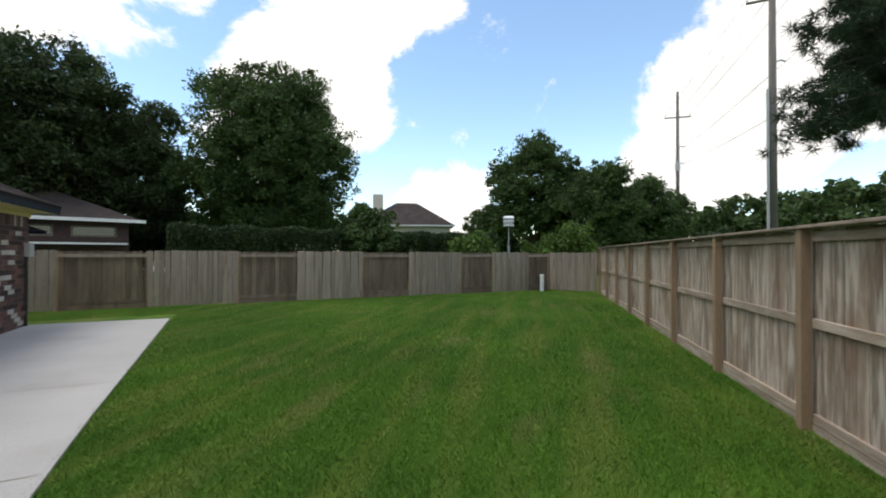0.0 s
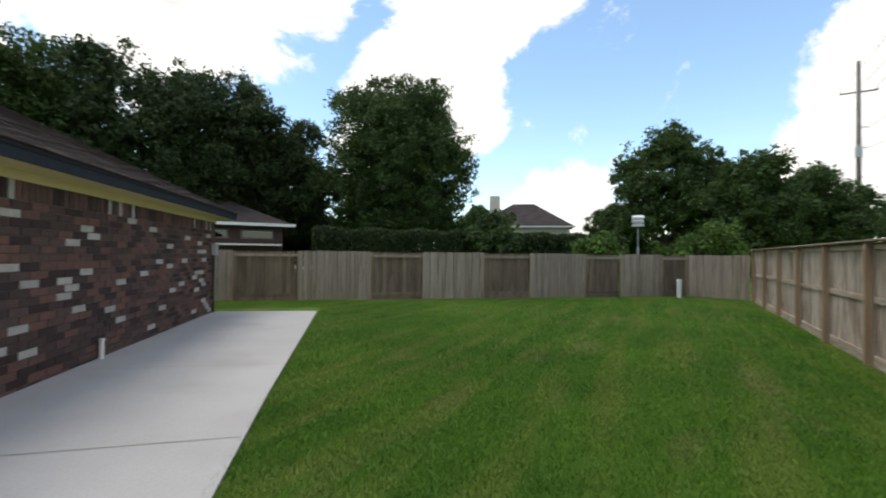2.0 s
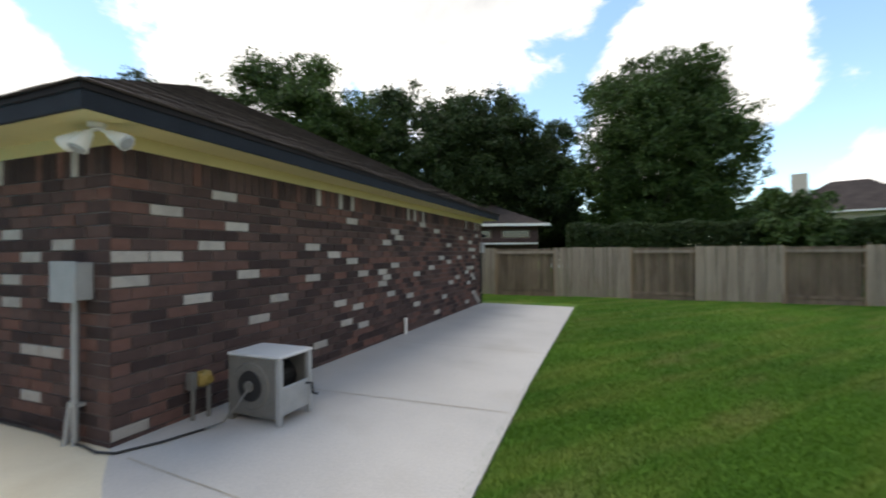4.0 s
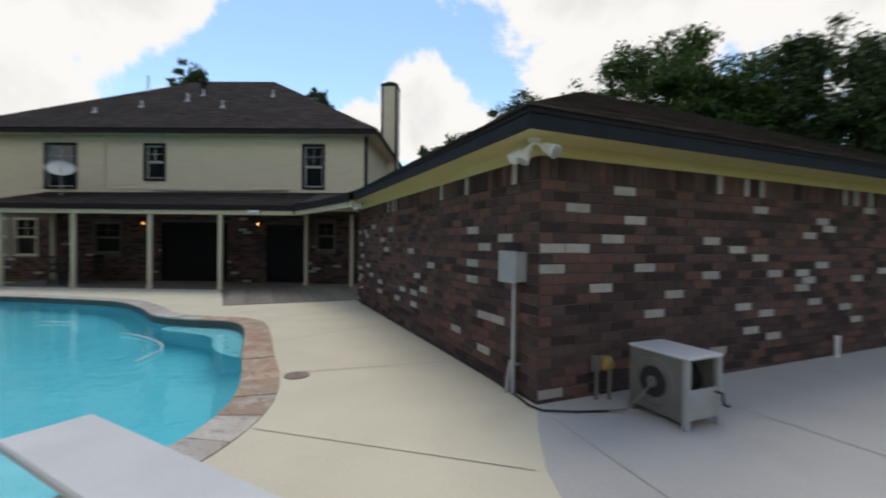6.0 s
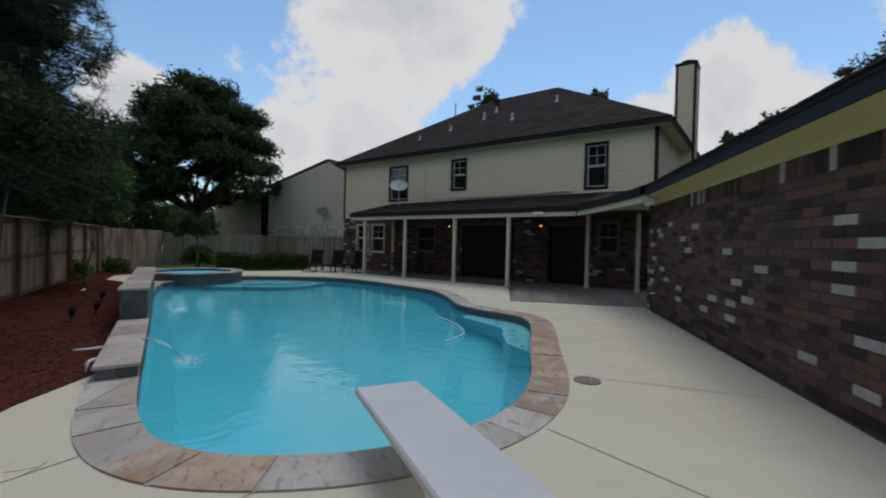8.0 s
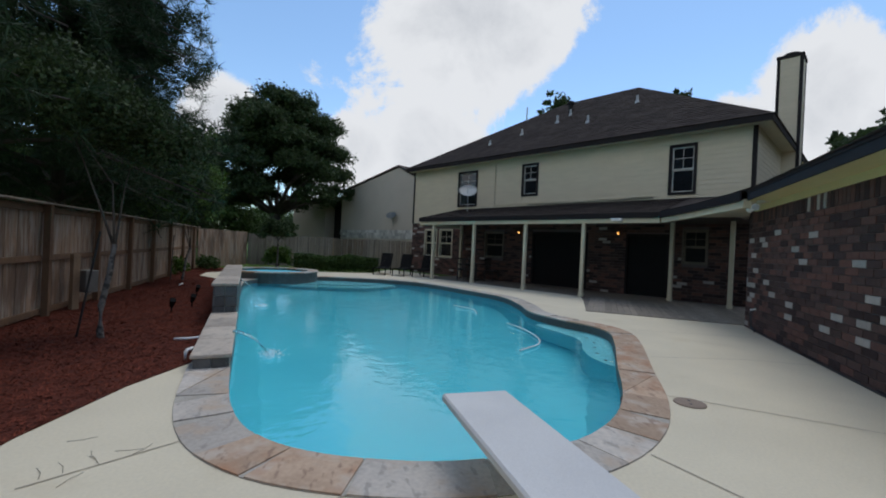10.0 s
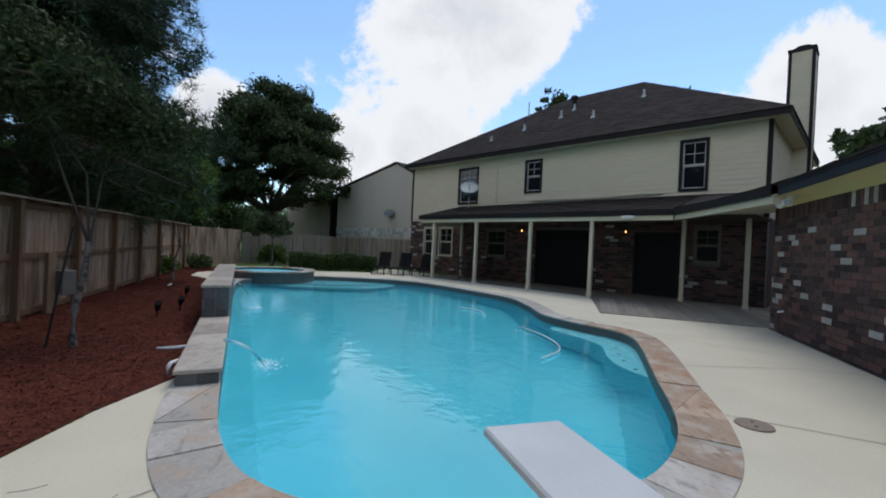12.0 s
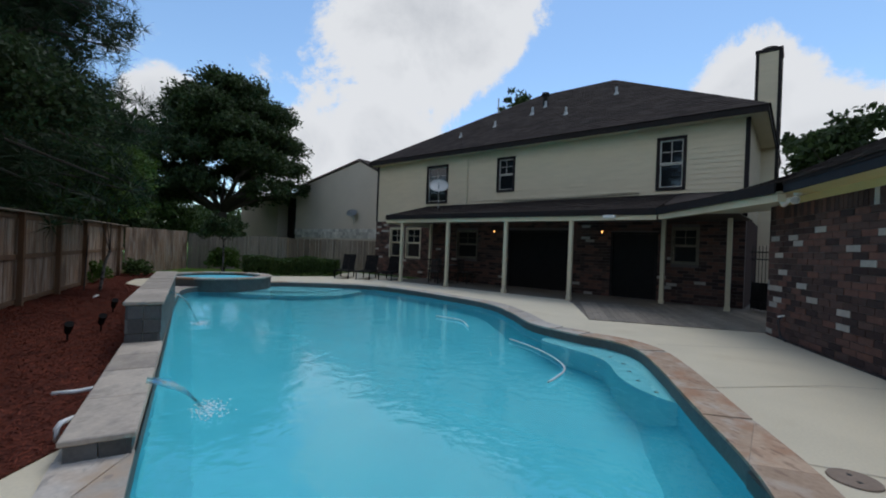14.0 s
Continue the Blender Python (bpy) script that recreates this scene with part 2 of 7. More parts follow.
M_BRICK = brick_material("brick", False)
M_BRICK_FAR = brick_material("brick_joined", True)
M_PALE = material("pale_brick", (0.44, 0.405, 0.365), (0.33, 0.305, 0.275), 0.9, 12, 90, 0.4, random_amount=0.12)
M_PALE_FAR = material("pale_brick_joined", (0.44, 0.405, 0.365), (0.33, 0.305, 0.275), 0.9, 12, 90, 0.4, random_amount=0.12, island=True)
M_MORTAR = material("mortar", (0.15, 0.125, 0.115), (0.11, 0.095, 0.09), 0.95, 20, 120, 0.3)
M_CREAM = material("cream_concrete", (0.68, 0.60, 0.44), (0.60, 0.53, 0.39), 0.85, 1.1, 45, 0.12)
M_GREY = material("grey_concrete", (0.51, 0.475, 0.43), (0.42, 0.392, 0.358), 0.85, 0.9, 50, 0.12)
# concrete with the shade of the porch put into its colour
M_SHADECON = material("shade_darkened_concrete", (0.19, 0.165, 0.135), (0.13, 0.115, 0.095), 0.85, 1.5, 40, 0.12)
M_JOINT = material("joint", (0.42, 0.36, 0.27), (0.32, 0.275, 0.21), 0.9, 10, 60, 0.2)
M_SOFFIT = material("soffit_paint", (0.64, 0.55, 0.26), (0.58, 0.50, 0.24), 0.6, 2, 40, 0.05)
M_SIDING = material("siding_paint", (0.66, 0.575, 0.425), (0.59, 0.515, 0.38), 0.65, 1.5, 30, 0.08, stretch=(1, 1, 4))
M_CREAMTRIM = material("cream_trim", (0.64, 0.58, 0.42), (0.58, 0.52, 0.38), 0.6, 3, 40, 0.06)
M_NAVY = material("dark_blue_fascia", (0.021, 0.026, 0.035), (0.014, 0.0175, 0.025), 0.75, 4, 50, 0.05, spec=0.25)
M_SHINGLE = material("shingle", (0.085, 0.068, 0.061), (0.050, 0.041, 0.037), 0.95, 1.6, 16, 0.6, random_amount=0.25, island=True, spec=0.1)
M_SHINGLE_DARK = material("dark_shingle", (0.052, 0.042, 0.038), (0.034, 0.028, 0.026), 0.95, 1.6, 16, 0.6, random_amount=0.25, island=True, spec=0.08)
M_WOOD = material("fence_wood", (0.43, 0.35, 0.27), (0.24, 0.18, 0.13), 0.85, 1.6, 20, 0.4, random_amount=0.3, stretch=(8, 8, 0.6))
M_RAIL = overlay(material("fence_rail_wood", (0.42, 0.34, 0.26), (0.27, 0.205, 0.15), 0.85, 1.6, 24, 0.35, random_amount=0.15, stretch=(1, 1, 7)), (0.56, 0.49, 0.41), 2.0, 0.48, 0.64, (1, 1, 8), 0, 0.6, 6, own=True)
# browner wood of set-back panels, darkened as well for the recess shade
M_RECESSWOOD = material("recess_shaded_brown_wood", (0.225, 0.165, 0.115), (0.14, 0.10, 0.068), 0.88, 1.4, 22, 0.35, random_amount=0.2, stretch=(5, 5, 0.6))
M_REDWOOD = material("red_brown_fence_wood", (0.33, 0.22, 0.145), (0.19, 0.12, 0.078), 0.85, 1.6, 20, 0.4, random_amount=0.28, stretch=(8, 8, 0.6))
M_POST = material("fence_post_wood", (0.36, 0.245, 0.15), (0.25, 0.17, 0.105), 0.85, 1.4, 22, 0.35, random_amount=0.12, stretch=(5, 5, 0.7))
M_DARKPOST = material("dark_post_wood", (0.185, 0.105, 0.056), (0.115, 0.065, 0.036), 0.85, 1.4, 22, 0.35, random_amount=0.15, stretch=(5, 5, 0.7))
M_GREYWOOD = material("grey_fence_wood", (0.35, 0.28, 0.215), (0.22, 0.172, 0.132), 0.88, 1.4, 22, 0.35, random_amount=0.2, stretch=(5, 5, 0.6))
M_GRASS = material("lawn", (0.074, 0.150, 0.014), (0.038, 0.092, 0.007), 0.9, 0.35, 60, 0.5, spec=0.2)
M_BLADE = material("grass_blades", (0.108, 0.222, 0.018), (0.054, 0.138, 0.009), 0.65, 0.35, 1.3, 0.0, random_amount=0.22, island=True, spec=0.25)
for lawn in (M_GRASS, M_BLADE):
    overlay(lawn, (0.20, 0.225, 0.045), 0.8, 0.47, 0.68, (0.35, 3.0, 1), 0.886, 0.5)
    overlay(lawn, (0.235, 0.205, 0.075), 0.55, 0.56, 0.72, (0.8, 2.2, 1), 0.886, 0.5, 8)
overlay(M_WOOD, (0.60, 0.53, 0.45), 2.2, 0.46, 0.62, (7, 7, 0.9), 0, 0.75, 6, own=True)
overlay(M_WOOD, (0.19, 0.115, 0.066), 0.9, 0.53, 0.68, (2.2, 2.2, 0.8), 0, 0.8, 6)
overlay(M_REDWOOD, (0.38, 0.33, 0.28), 2.2, 0.46, 0.62, (7, 7, 0.9), 0, 0.75, 6, own=True)
overlay(M_REDWOOD, (0.10, 0.062, 0.040), 0.9, 0.50, 0.64, (2.2, 2.2, 0.8), 0, 0.8, 6)
overlay(M_GREYWOOD, (0.15, 0.105, 0.072), 1.6, 0.55, 0.74, (5, 5, 0.7), 0, 0.7, 6, own=True)
overlay(M_RECESSWOOD, (0.085, 0.055, 0.036), 1.2, 0.50, 0.72, (3, 3, 0.8), 0, 0.7, 6)
M_MULCH = material("mulch", (0.120, 0.030, 0.017), (0.050, 0.014, 0.009), 0.95, 5, 45, 1.0, spec=0.2)
M_CHIP = material("mulch_chips", (0.165, 0.040, 0.022), (0.085, 0.022, 0.013), 0.9, 5, 30, 0.2, random_amount=0.3, island=True, spec=0.2)
M_STONE = material("flagstone", (0.54, 0.48, 0.41), (0.39, 0.35, 0.305), 0.75, 2.2, 28, 0.35, random_amount=0.2)
M_STONE_TAN = material("tan_flagstone", (0.47, 0.335, 0.23), (0.35, 0.24, 0.16), 0.75, 2.6, 28, 0.35, random_amount=0.18)
M_CAP = material("buff_capstone", (0.50, 0.43, 0.35), (0.36, 0.305, 0.25), 0.75, 2.4, 28, 0.35, random_amount=0.16)
M_GROUT = material("stone_grout", (0.44, 0.40, 0.34), (0.33, 0.30, 0.255), 0.95, 10, 60, 0.3)
M_TILE = material("slate_tile", (0.135, 0.132, 0.126), (0.080, 0.079, 0.077), 0.6, 4, 30, 0.3, random_amount=0.3)
M_PLASTER = material("pool_plaster", (0.128, 0.565, 0.665), (0.10, 0.505, 0.615), 0.8, 0.8, 12, 0.05)
M_BENCH = material("pool_step_plaster", (0.27, 0.63, 0.69), (0.22, 0.57, 0.64), 0.8, 0.8, 12, 0.05)
M_WHITE = material("white_board", (0.62, 0.61, 0.59), (0.53, 0.52, 0.505), 0.55, 2, 120, 0.12)
M_WHITEPAINT = material("white_paint", (0.80, 0.79, 0.76), (0.72, 0.71, 0.68), 0.5, 5, 60, 0.04)
M_GREYMETAL = material("grey_metal", (0.42, 0.43, 0.43), (0.34, 0.35, 0.35), 0.5, 8, 80, 0.05, metal=0.2)
M_REEL = material("reel_plastic", (0.18, 0.172, 0.155), (0.13, 0.125, 0.112), 0.6, 6, 60, 0.06)
M_FOAM = material("foam", (0.85, 0.9, 0.92), (0.75, 0.83, 0.86), 0.6, 30, 90, 0.1)
M_DARKTRIM = material("dark_trim", (0.024, 0.020, 0.021), (0.016, 0.014, 0.015), 0.75, 5, 50, 0.05, spec=0.2)
M_BLACK = material("black_metal", (0.02, 0.02, 0.022), (0.014, 0.014, 0.015), 0.45, 8, 60, 0.05)
M_SLING = material("dark_sling_fabric", (0.016, 0.015, 0.015), (0.010, 0.010, 0.010), 0.9, 6, 60, 0.1, spec=0.1)
M_OPENING = material("opening_shade", (0.018, 0.015, 0.014), (0.012, 0.01, 0.01), 0.4, 4, 40, 0.05)
M_DECKWOOD = material("weathered_deck", (0.27, 0.235, 0.19), (0.16, 0.138, 0.112), 0.85, 1.6, 25, 0.3, random_amount=0.2, stretch=(3, 3, 1))
M_BARK = material("bark", (0.10, 0.08, 0.065), (0.055, 0.045, 0.038), 0.95, 4, 30, 0.8, stretch=(2, 2, 0.5))
M_PALEBARK = overlay(material("pale_bark", (0.20, 0.18, 0.155), (0.10, 0.09, 0.08), 0.9, 6, 40, 0.5), (0.04, 0.036, 0.032), 9, 0.5, 0.6, (1, 1, 1.6))
M_POLE = material("utility_pole_wood", (0.17, 0.145, 0.13), (0.11, 0.095, 0.085), 0.9, 2, 20, 0.3, stretch=(4, 4, 0.4))
overlay(M_STONE, (0.46, 0.34, 0.235), 2.6, 0.50, 0.64, amount=0.8)
overlay(M_STONE, (0.24, 0.215, 0.19), 7, 0.58, 0.66, (1, 2.2, 1), 0.6, 0.6, 6)
overlay(M_STONE_TAN, (0.50, 0.42, 0.34), 3.2, 0.50, 0.62, amount=0.8)
overlay(M_STONE_TAN, (0.38, 0.19, 0.10), 3.0, 0.50, 0.66, amount=0.75, own=True)
overlay(M_STONE_TAN, (0.20, 0.12, 0.08), 8.0, 0.58, 0.66, (1, 2.5, 1), 0.5, 0.6, 6, own=True)
overlay(M_CAP, (0.27, 0.235, 0.20), 5, 0.52, 0.68, (1, 1.8, 1), 0.4, 0.6, 6)
overlay(M_CREAM, (0.50, 0.405, 0.26), 0.9, 0.58, 0.72, amount=0.45, detail=7)
overlay(M_GREY, (0.34, 0.30, 0.25), 0.7, 0.55, 0.72, amount=0.4, detail=7)
M_LIMESTONE = material("pale_rubble_stone", (0.70, 0.67, 0.62), (0.42, 0.40, 0.37), 0.9, 6, 40, 0.4, random_amount=0.3)
M_LID = material("brown_plastic", (0.27, 0.20, 0.15), (0.21, 0.155, 0.115), 0.7, 12, 60, 0.05)
M_SASH = material("aged_sash_metal", (0.60, 0.58, 0.54), (0.50, 0.48, 0.45), 0.6, 6, 50, 0.05)
# dim taupe; on the porch windows it is cream trim darkened for shade
M_DIMTRIM = material("dim_taupe_trim", (0.20, 0.17, 0.135), (0.15, 0.128, 0.10), 0.7, 5, 50, 0.05, spec=0.2)
# ceiling boards whose colour is darkened to deepen the porch shade
M_SHADEBOARDS = material("shade_darkened_boards", (0.07, 0.05, 0.038), (0.045, 0.033, 0.026), 0.8, 2, 30, 0.2)
M_STUCCO = material("beige_stucco", (0.62, 0.54, 0.45), (0.55, 0.48, 0.40), 0.9, 0.7, 30, 0.15)


def leaf_material(name, a, b):
    m = material(name, a, b, 0.6, 0.5, 4, 0.0, random_amount=0.45, island=True, spec=0.25)
    t = m.node_tree
    p = t.nodes["Principled BSDF"]
    src = p.inputs["Base Color"].links[0].from_socket
    tr = t.nodes.new("ShaderNodeBsdfTranslucent")
    t.links.new(src, tr.inputs["Color"])
    mx = t.nodes.new("ShaderNodeMixShader")
    mx.inputs[0].default_value = 0.25
    t.links.new(p.outputs[0], mx.inputs[1])
    t.links.new(tr.outputs[0], mx.inputs[2])
    t.links.new(mx.outputs[0], t.nodes["Material Output"].inputs["Surface"])
    return m


M_LEAF = leaf_material("oak_leaves", (0.074, 0.122, 0.032), (0.042, 0.074, 0.020))
M_LEAF_DARK = leaf_material("dark_leaves", (0.055, 0.085, 0.028), (0.030, 0.050, 0.018))
M_LEAF_LIGHT = leaf_material("light_leaves", (0.10, 0.17, 0.030), (0.06, 0.11, 0.02))
M_NEEDLE = leaf_material("pine_needles", (0.030, 0.056, 0.022), (0.018, 0.036, 0.014))


def glass_material(name, tint, rough=0.02):
    m = bpy.data.materials.new(name)
    m.use_nodes = True
    p = m.node_tree.nodes["Principled BSDF"]
    p.inputs["Base Color"].default_value = (*tint, 1)
    p.inputs["Roughness"].default_value = rough
    p.inputs["Specular IOR Level"].default_value = 0.6
    return m


M_GLASS = glass_material("dark_window_glass", (0.012, 0.014, 0.018))
# near-black glass, gloss cut so that porch panes stay dark
M_DOORGLASS = material("dull_dark_glass", (0.010, 0.010, 0.011), (0.007, 0.007, 0.008), 0.5, 6, 60, 0.03, spec=0.15)


def water_material():
    m = bpy.data.materials.new("pool_water")
    m.use_nodes = True
    t = m.node_tree
    p = t.nodes["Principled BSDF"]
    p.inputs["Base Color"].default_value = (0.62, 0.93, 1.0, 1)
    p.inputs["Roughness"].default_value = 0.03
    p.inputs["Transmission Weight"].default_value = 1.0
    p.inputs["IOR"].default_value = 1.33
    pos = t.nodes.new("ShaderNodeNewGeometry")
    n1, n2 = t.nodes.new("ShaderNodeTexNoise"), t.nodes.new("ShaderNodeTexNoise")
    n1.inputs["Scale"].default_value, n1.inputs["Detail"].default_value, n1.inputs["Distortion"].default_value = 2.6, 3, 0.8
    n2.inputs["Scale"].default_value, n2.inputs["Detail"].default_value = 9.0, 2
    ad = t.nodes.new("ShaderNodeMath")
    ad.operation = "MULTIPLY_ADD"
    ad.inputs[1].default_value = 0.35
    for n in (n1, n2):
        t.links.new(pos.outputs["Position"], n.inputs["Vector"])
    t.links.new(n2.outputs["Fac"], ad.inputs[0])
    t.links.new(n1.outputs["Fac"], ad.inputs[2])
    bp = t.nodes.new("ShaderNodeBump")
    bp.inputs["Strength"].default_value, bp.inputs["Distance"].default_value = 0.20, 0.045
    t.links.new(ad.outputs[0], bp.inputs["Height"])
    t.links.new(bp.outputs[0], p.inputs["Normal"])
    return m


M_WATER = water_material()
M_LAMP = bpy.data.materials.new("lamp_glow")
M_LAMP.use_nodes = True
_p = M_LAMP.node_tree.nodes["Principled BSDF"]
_p.inputs["Emission Color"].default_value, _p.inputs["Emission Strength"].default_value = (1.0, 0.42, 0.10, 1), 6.0


# ---- ground, deck and pool ----
rng = random.Random(7)
POOL_KEYS = [(-0.33, -6.17), (-2.0, -7.84), (-4.2, -10.05), (-6.3, -12.15), (-8.0, -13.6), (-9.3, -13.6), (-10.3, -13.5), (-11.2, -12.9), (-11.85, -11.4), (-12.0, -9.8), (-11.4, -8.3), (-10.45, -6.8),
             (-9.4, -5.5), (-8.0, -4.75), (-6.85, -4.3), (-6.15, -3.6), (-5.75, -2.98), (-5.2, -2.67), (-4.2, -2.6), (-2.9, -2.6), (-1.75, -2.58), (-0.95, -2.7), (-0.3, -3.02), (0.25, -3.6),
             (0.53, -4.3), (0.55, -4.9), (0.3, -5.45)]
POOL = curve_through(POOL_KEYS[::-1], 5)
if sum(a[0] * b[1] - b[0] * a[1] for a, b in zip(POOL, POOL[1:] + POOL[:1])) < 0:
    POOL = POOL[::-1]
COPE = offset_loop(POOL, 0.38)


def filled(loops, z):
    """A flat sheet between an outline and the holes in it."""
    bm = bmesh.new()
    for loop in loops:
        vs = [bm.verts.new((x, y, z)) for x, y in loop]
        for a, b in zip(vs, vs[1:] + vs[:1]):
            bm.edges.new((a, b))
    bmesh.ops.triangle_fill(bm, use_beauty=True, use_dissolve=False, edges=bm.edges[:], normal=(0, 0, 1))
    for f in bm.faces:
        if f.normal.z < 0:
            f.normal_flip()
    return bm


HOLE = [p for i, p in enumerate(offset_loop(POOL, 0.2)) if i % 3 == 0]
solo("ground", filled([[(-900, -900), (900, -900), (900, 900), (-900, 900)], HOLE], -0.03), M_GRASS, 0, 0, 0, "mown green lawn that runs on beyond the fences", "ground", kind="structure")


def plan(s, n):
    """House plan (along the rear wall, out from it) to world metres."""
    return (-0.4226 * s + 0.9063 * n, -0.9063 * s - 0.4226 * n)


DECK = [(0, 0), (-7.95, 0), (-7.93, -3.16), (-10.7, -3.36), plan(8.1, -9.1), plan(16.0, -9.1), plan(16.2, -10.6), plan(20.2, -10.8), (-16.6, -13.6), (-15.0, -13.0), (-12.6, -15.6), (-11.4, -16.8), (-9.3, -16.9),
        (-8.0, -15.75), (-7.5, -14.3), (-6.235, -12.585), (-0.535, -6.885), (0.27, -6.69), (1.21, -6.3), (2.4, -5.6), (3.3, -4.6), (3.3, -1.5), (1.9, -0.95), (1.35, -0.78), (1.01, -0.65), (0.49, -0.34)]
deck = filled([DECK[::-1], COPE], 0.0)
solo("pool_deck", deck, M_CREAM, 0, 0, 0, "cream-coated concrete deck around the pool, with stained patches", "deck", kind="structure")
edge = bmesh.new()
for a, b in zip(DECK, DECK[1:] + DECK[:1]):
    edge.faces.new([edge.verts.new(p) for p in ((*a, 0), (*b, 0), (*b, -0.1), (*a, -0.1))])
solo("deck_edge", edge, M_CREAM, 0, 0, 0, "cream concrete edge of the pool deck", "deck", kind="structure")
PATIO = [(0, 0), (0.49, -0.34), (1.01, -0.65), (1.35, -0.78), (1.9, -0.95), (2.88, -1.3), (2.80, 1.0), (2.745, 3.0), (2.67, 10.06), (0, 10.25)]
solo("garage_patio", slab(PATIO, -0.1, 0.003), M_GREY, 0, 0, 0, "light grey concrete slab beside the brick garage", "patio", kind="structure")
solo("house_slab", slab([plan(3.2, -8.3), plan(9.3, -8.3), plan(9.3, -9.0), plan(16.0, -9.0), plan(16.0, -11.7), plan(3.2, -11.7)], -0.1, -0.006), M_SHADECON, 0, 0, 0, "concrete floor under the porch roof, colour darkened for shade", "patio", kind="structure")


def strip(a, b, w=0.018, z=0.0022):
    """A saw-cut joint in the concrete."""
    a, b = Vector((*a, 0)), Vector((*b, 0))
    side = (b - a).normalized().cross(Vector((0, 0, 1))) * w / 2
    bm = bmesh.new()
    v = [bm.verts.new(p + Vector((0, 0, z))) for p in (a - side, b - side, b + side, a + side)]
    bm.faces.new(v)
    if bm.faces[:][0].normal.z < 0:
        bmesh.ops.reverse_faces(bm, faces=bm.faces)
    return bm


for a, b, z in (((1.52, -5.61), (0.70, -5.34), 0.004), ((-0.43, -2.47), (0.98, -0.72), 0.004), ((-1.9, -2.2), (-1.66, -0.05), 0.004), ((-3.61, -2.2), (-4.2, -0.9), 0.004), ((-4.2, -0.9), (-4.35, -0.05), 0.004),
                ((-5.8, -2.3), (-6.4, -0.05), 0.004), ((0.85, -4.06), (1.6, -4.5), 0.004), ((0.02, 1.72), (2.72, 1.80), 0.007), ((0.02, 4.4), (2.68, 4.3), 0.007),
                ((0.02, 7.3), (2.66, 7.2), 0.007), ((0.3, -0.06), (1.91, -0.2), 0.007)):
    solo("concrete_joint", strip(a, b, 0.011, z), M_JOINT, a[0], a[1], 0, "dark control joint in the concrete", "joint", kind="structure")

# pool shell
pool = thing("pool", -5, -8, 0, 0, "free-form swimming pool with turquoise plaster and clear water", "swimming pool")
shell = bmesh.new()
n = len(POOL)
IN = offset_loop(POOL, -0.02)
rings = [[shell.verts.new((x, y, z)) for x, y in loop] for loop, z in ((POOL, -0.02), (POOL, -0.9), (offset_loop(POOL, -0.35), -1.3))]
for a, b in zip(rings, rings[1:]):
    for i in range(n):
        shell.faces.new((a[i], a[(i + 1) % n], b[(i + 1) % n], b[i]))
shell.faces.new(rings[-1])
bmesh.ops.recalc_face_normals(shell, faces=shell.faces)
bmesh.ops.reverse_faces(shell, faces=shell.faces)
part("shell", shell, M_PLASTER, pool, "turquoise pool plaster")
band = bmesh.new()
lo = [band.verts.new((x, y, -0.19)) for x, y in IN]
hi = [band.verts.new((x, y, -0.012)) for x, y in IN]
for i in range(n):
    band.faces.new((lo[i], lo[(i + 1) % n], hi[(i + 1) % n], hi[i]))
part("tile_band", band, M_TILE, pool, "dark slate waterline tiles")
water = part("water", filled([offset_loop(POOL, 0.005)], -0.13), M_WATER, pool, "rippled turquoise water")
water.visible_shadow = False
for pts, z in ((curve_through([(-6.3, -3.9), (-5.95, -3.2), (-5.5, -2.72), (-4.4, -2.56), (-3.45, -2.55), (-3.8, -2.92), (-4.35, -3.08), (-5.0, -3.15), (-5.5, -3.5), (-6.05, -4.05)], 5), -0.17),
               (curve_through([(-10.2, -13.6), (-11.4, -12.7), (-11.9, -11.0), (-11.0, -10.9), (-10.2, -11.6), (-9.7, -12.8)], 5), -0.22),
               (curve_through([(-9.7, -13.6), (-11.3, -12.8), (-12.0, -10.4), (-10.4, -10.2), (-9.5, -11.2), (-9.0, -12.8)], 5), -0.45)):
    part("step", slab(pts, -1.3, z - 0.05), M_BENCH, pool, "pale underwater step")

for x, y in ((-3.75, -2.74), (-4.15, -2.86), (-4.55, -2.9), (-4.95, -2.92), (-5.3, -3.05), (-5.6, -3.3)):
    part("jet", rod(bmesh.new(), (x, y, -0.222), (x, y, -0.214), 0.03, sides=10), M_BLACK, pool, "dark round jet fitting")

# solid dark block, painted for the shade inside the skimmer opening
part("skimmer_mouth", boxed(-1.72, -1.40, -2.622, -2.5, -0.16, -0.03), M_OPENING, pool, "dark block for the shaded skimmer opening under the coping")

# flagstone coping, stone by stone
cope_base = bmesh.new()
a_in, a_out = [cope_base.verts.new((x, y, 0.004)) for x, y in offset_loop(POOL, -0.01)], [cope_base.verts.new((x, y, 0.004)) for x, y in COPE]
for i in range(n):
    cope_base.faces.new((a_in[i], a_out[i], a_out[(i + 1) % n], a_in[(i + 1) % n]))
coping = solo("pool_coping", cope_base, M_GROUT, -5, -8, 0, "flagstone coping in grey and tan around the pool", "coping", kind="structure")


def on_rock_side(x, y):
    return abs((x + 0.33) - (y + 6.17)) < 0.7 and -7.4 < x < -0.72


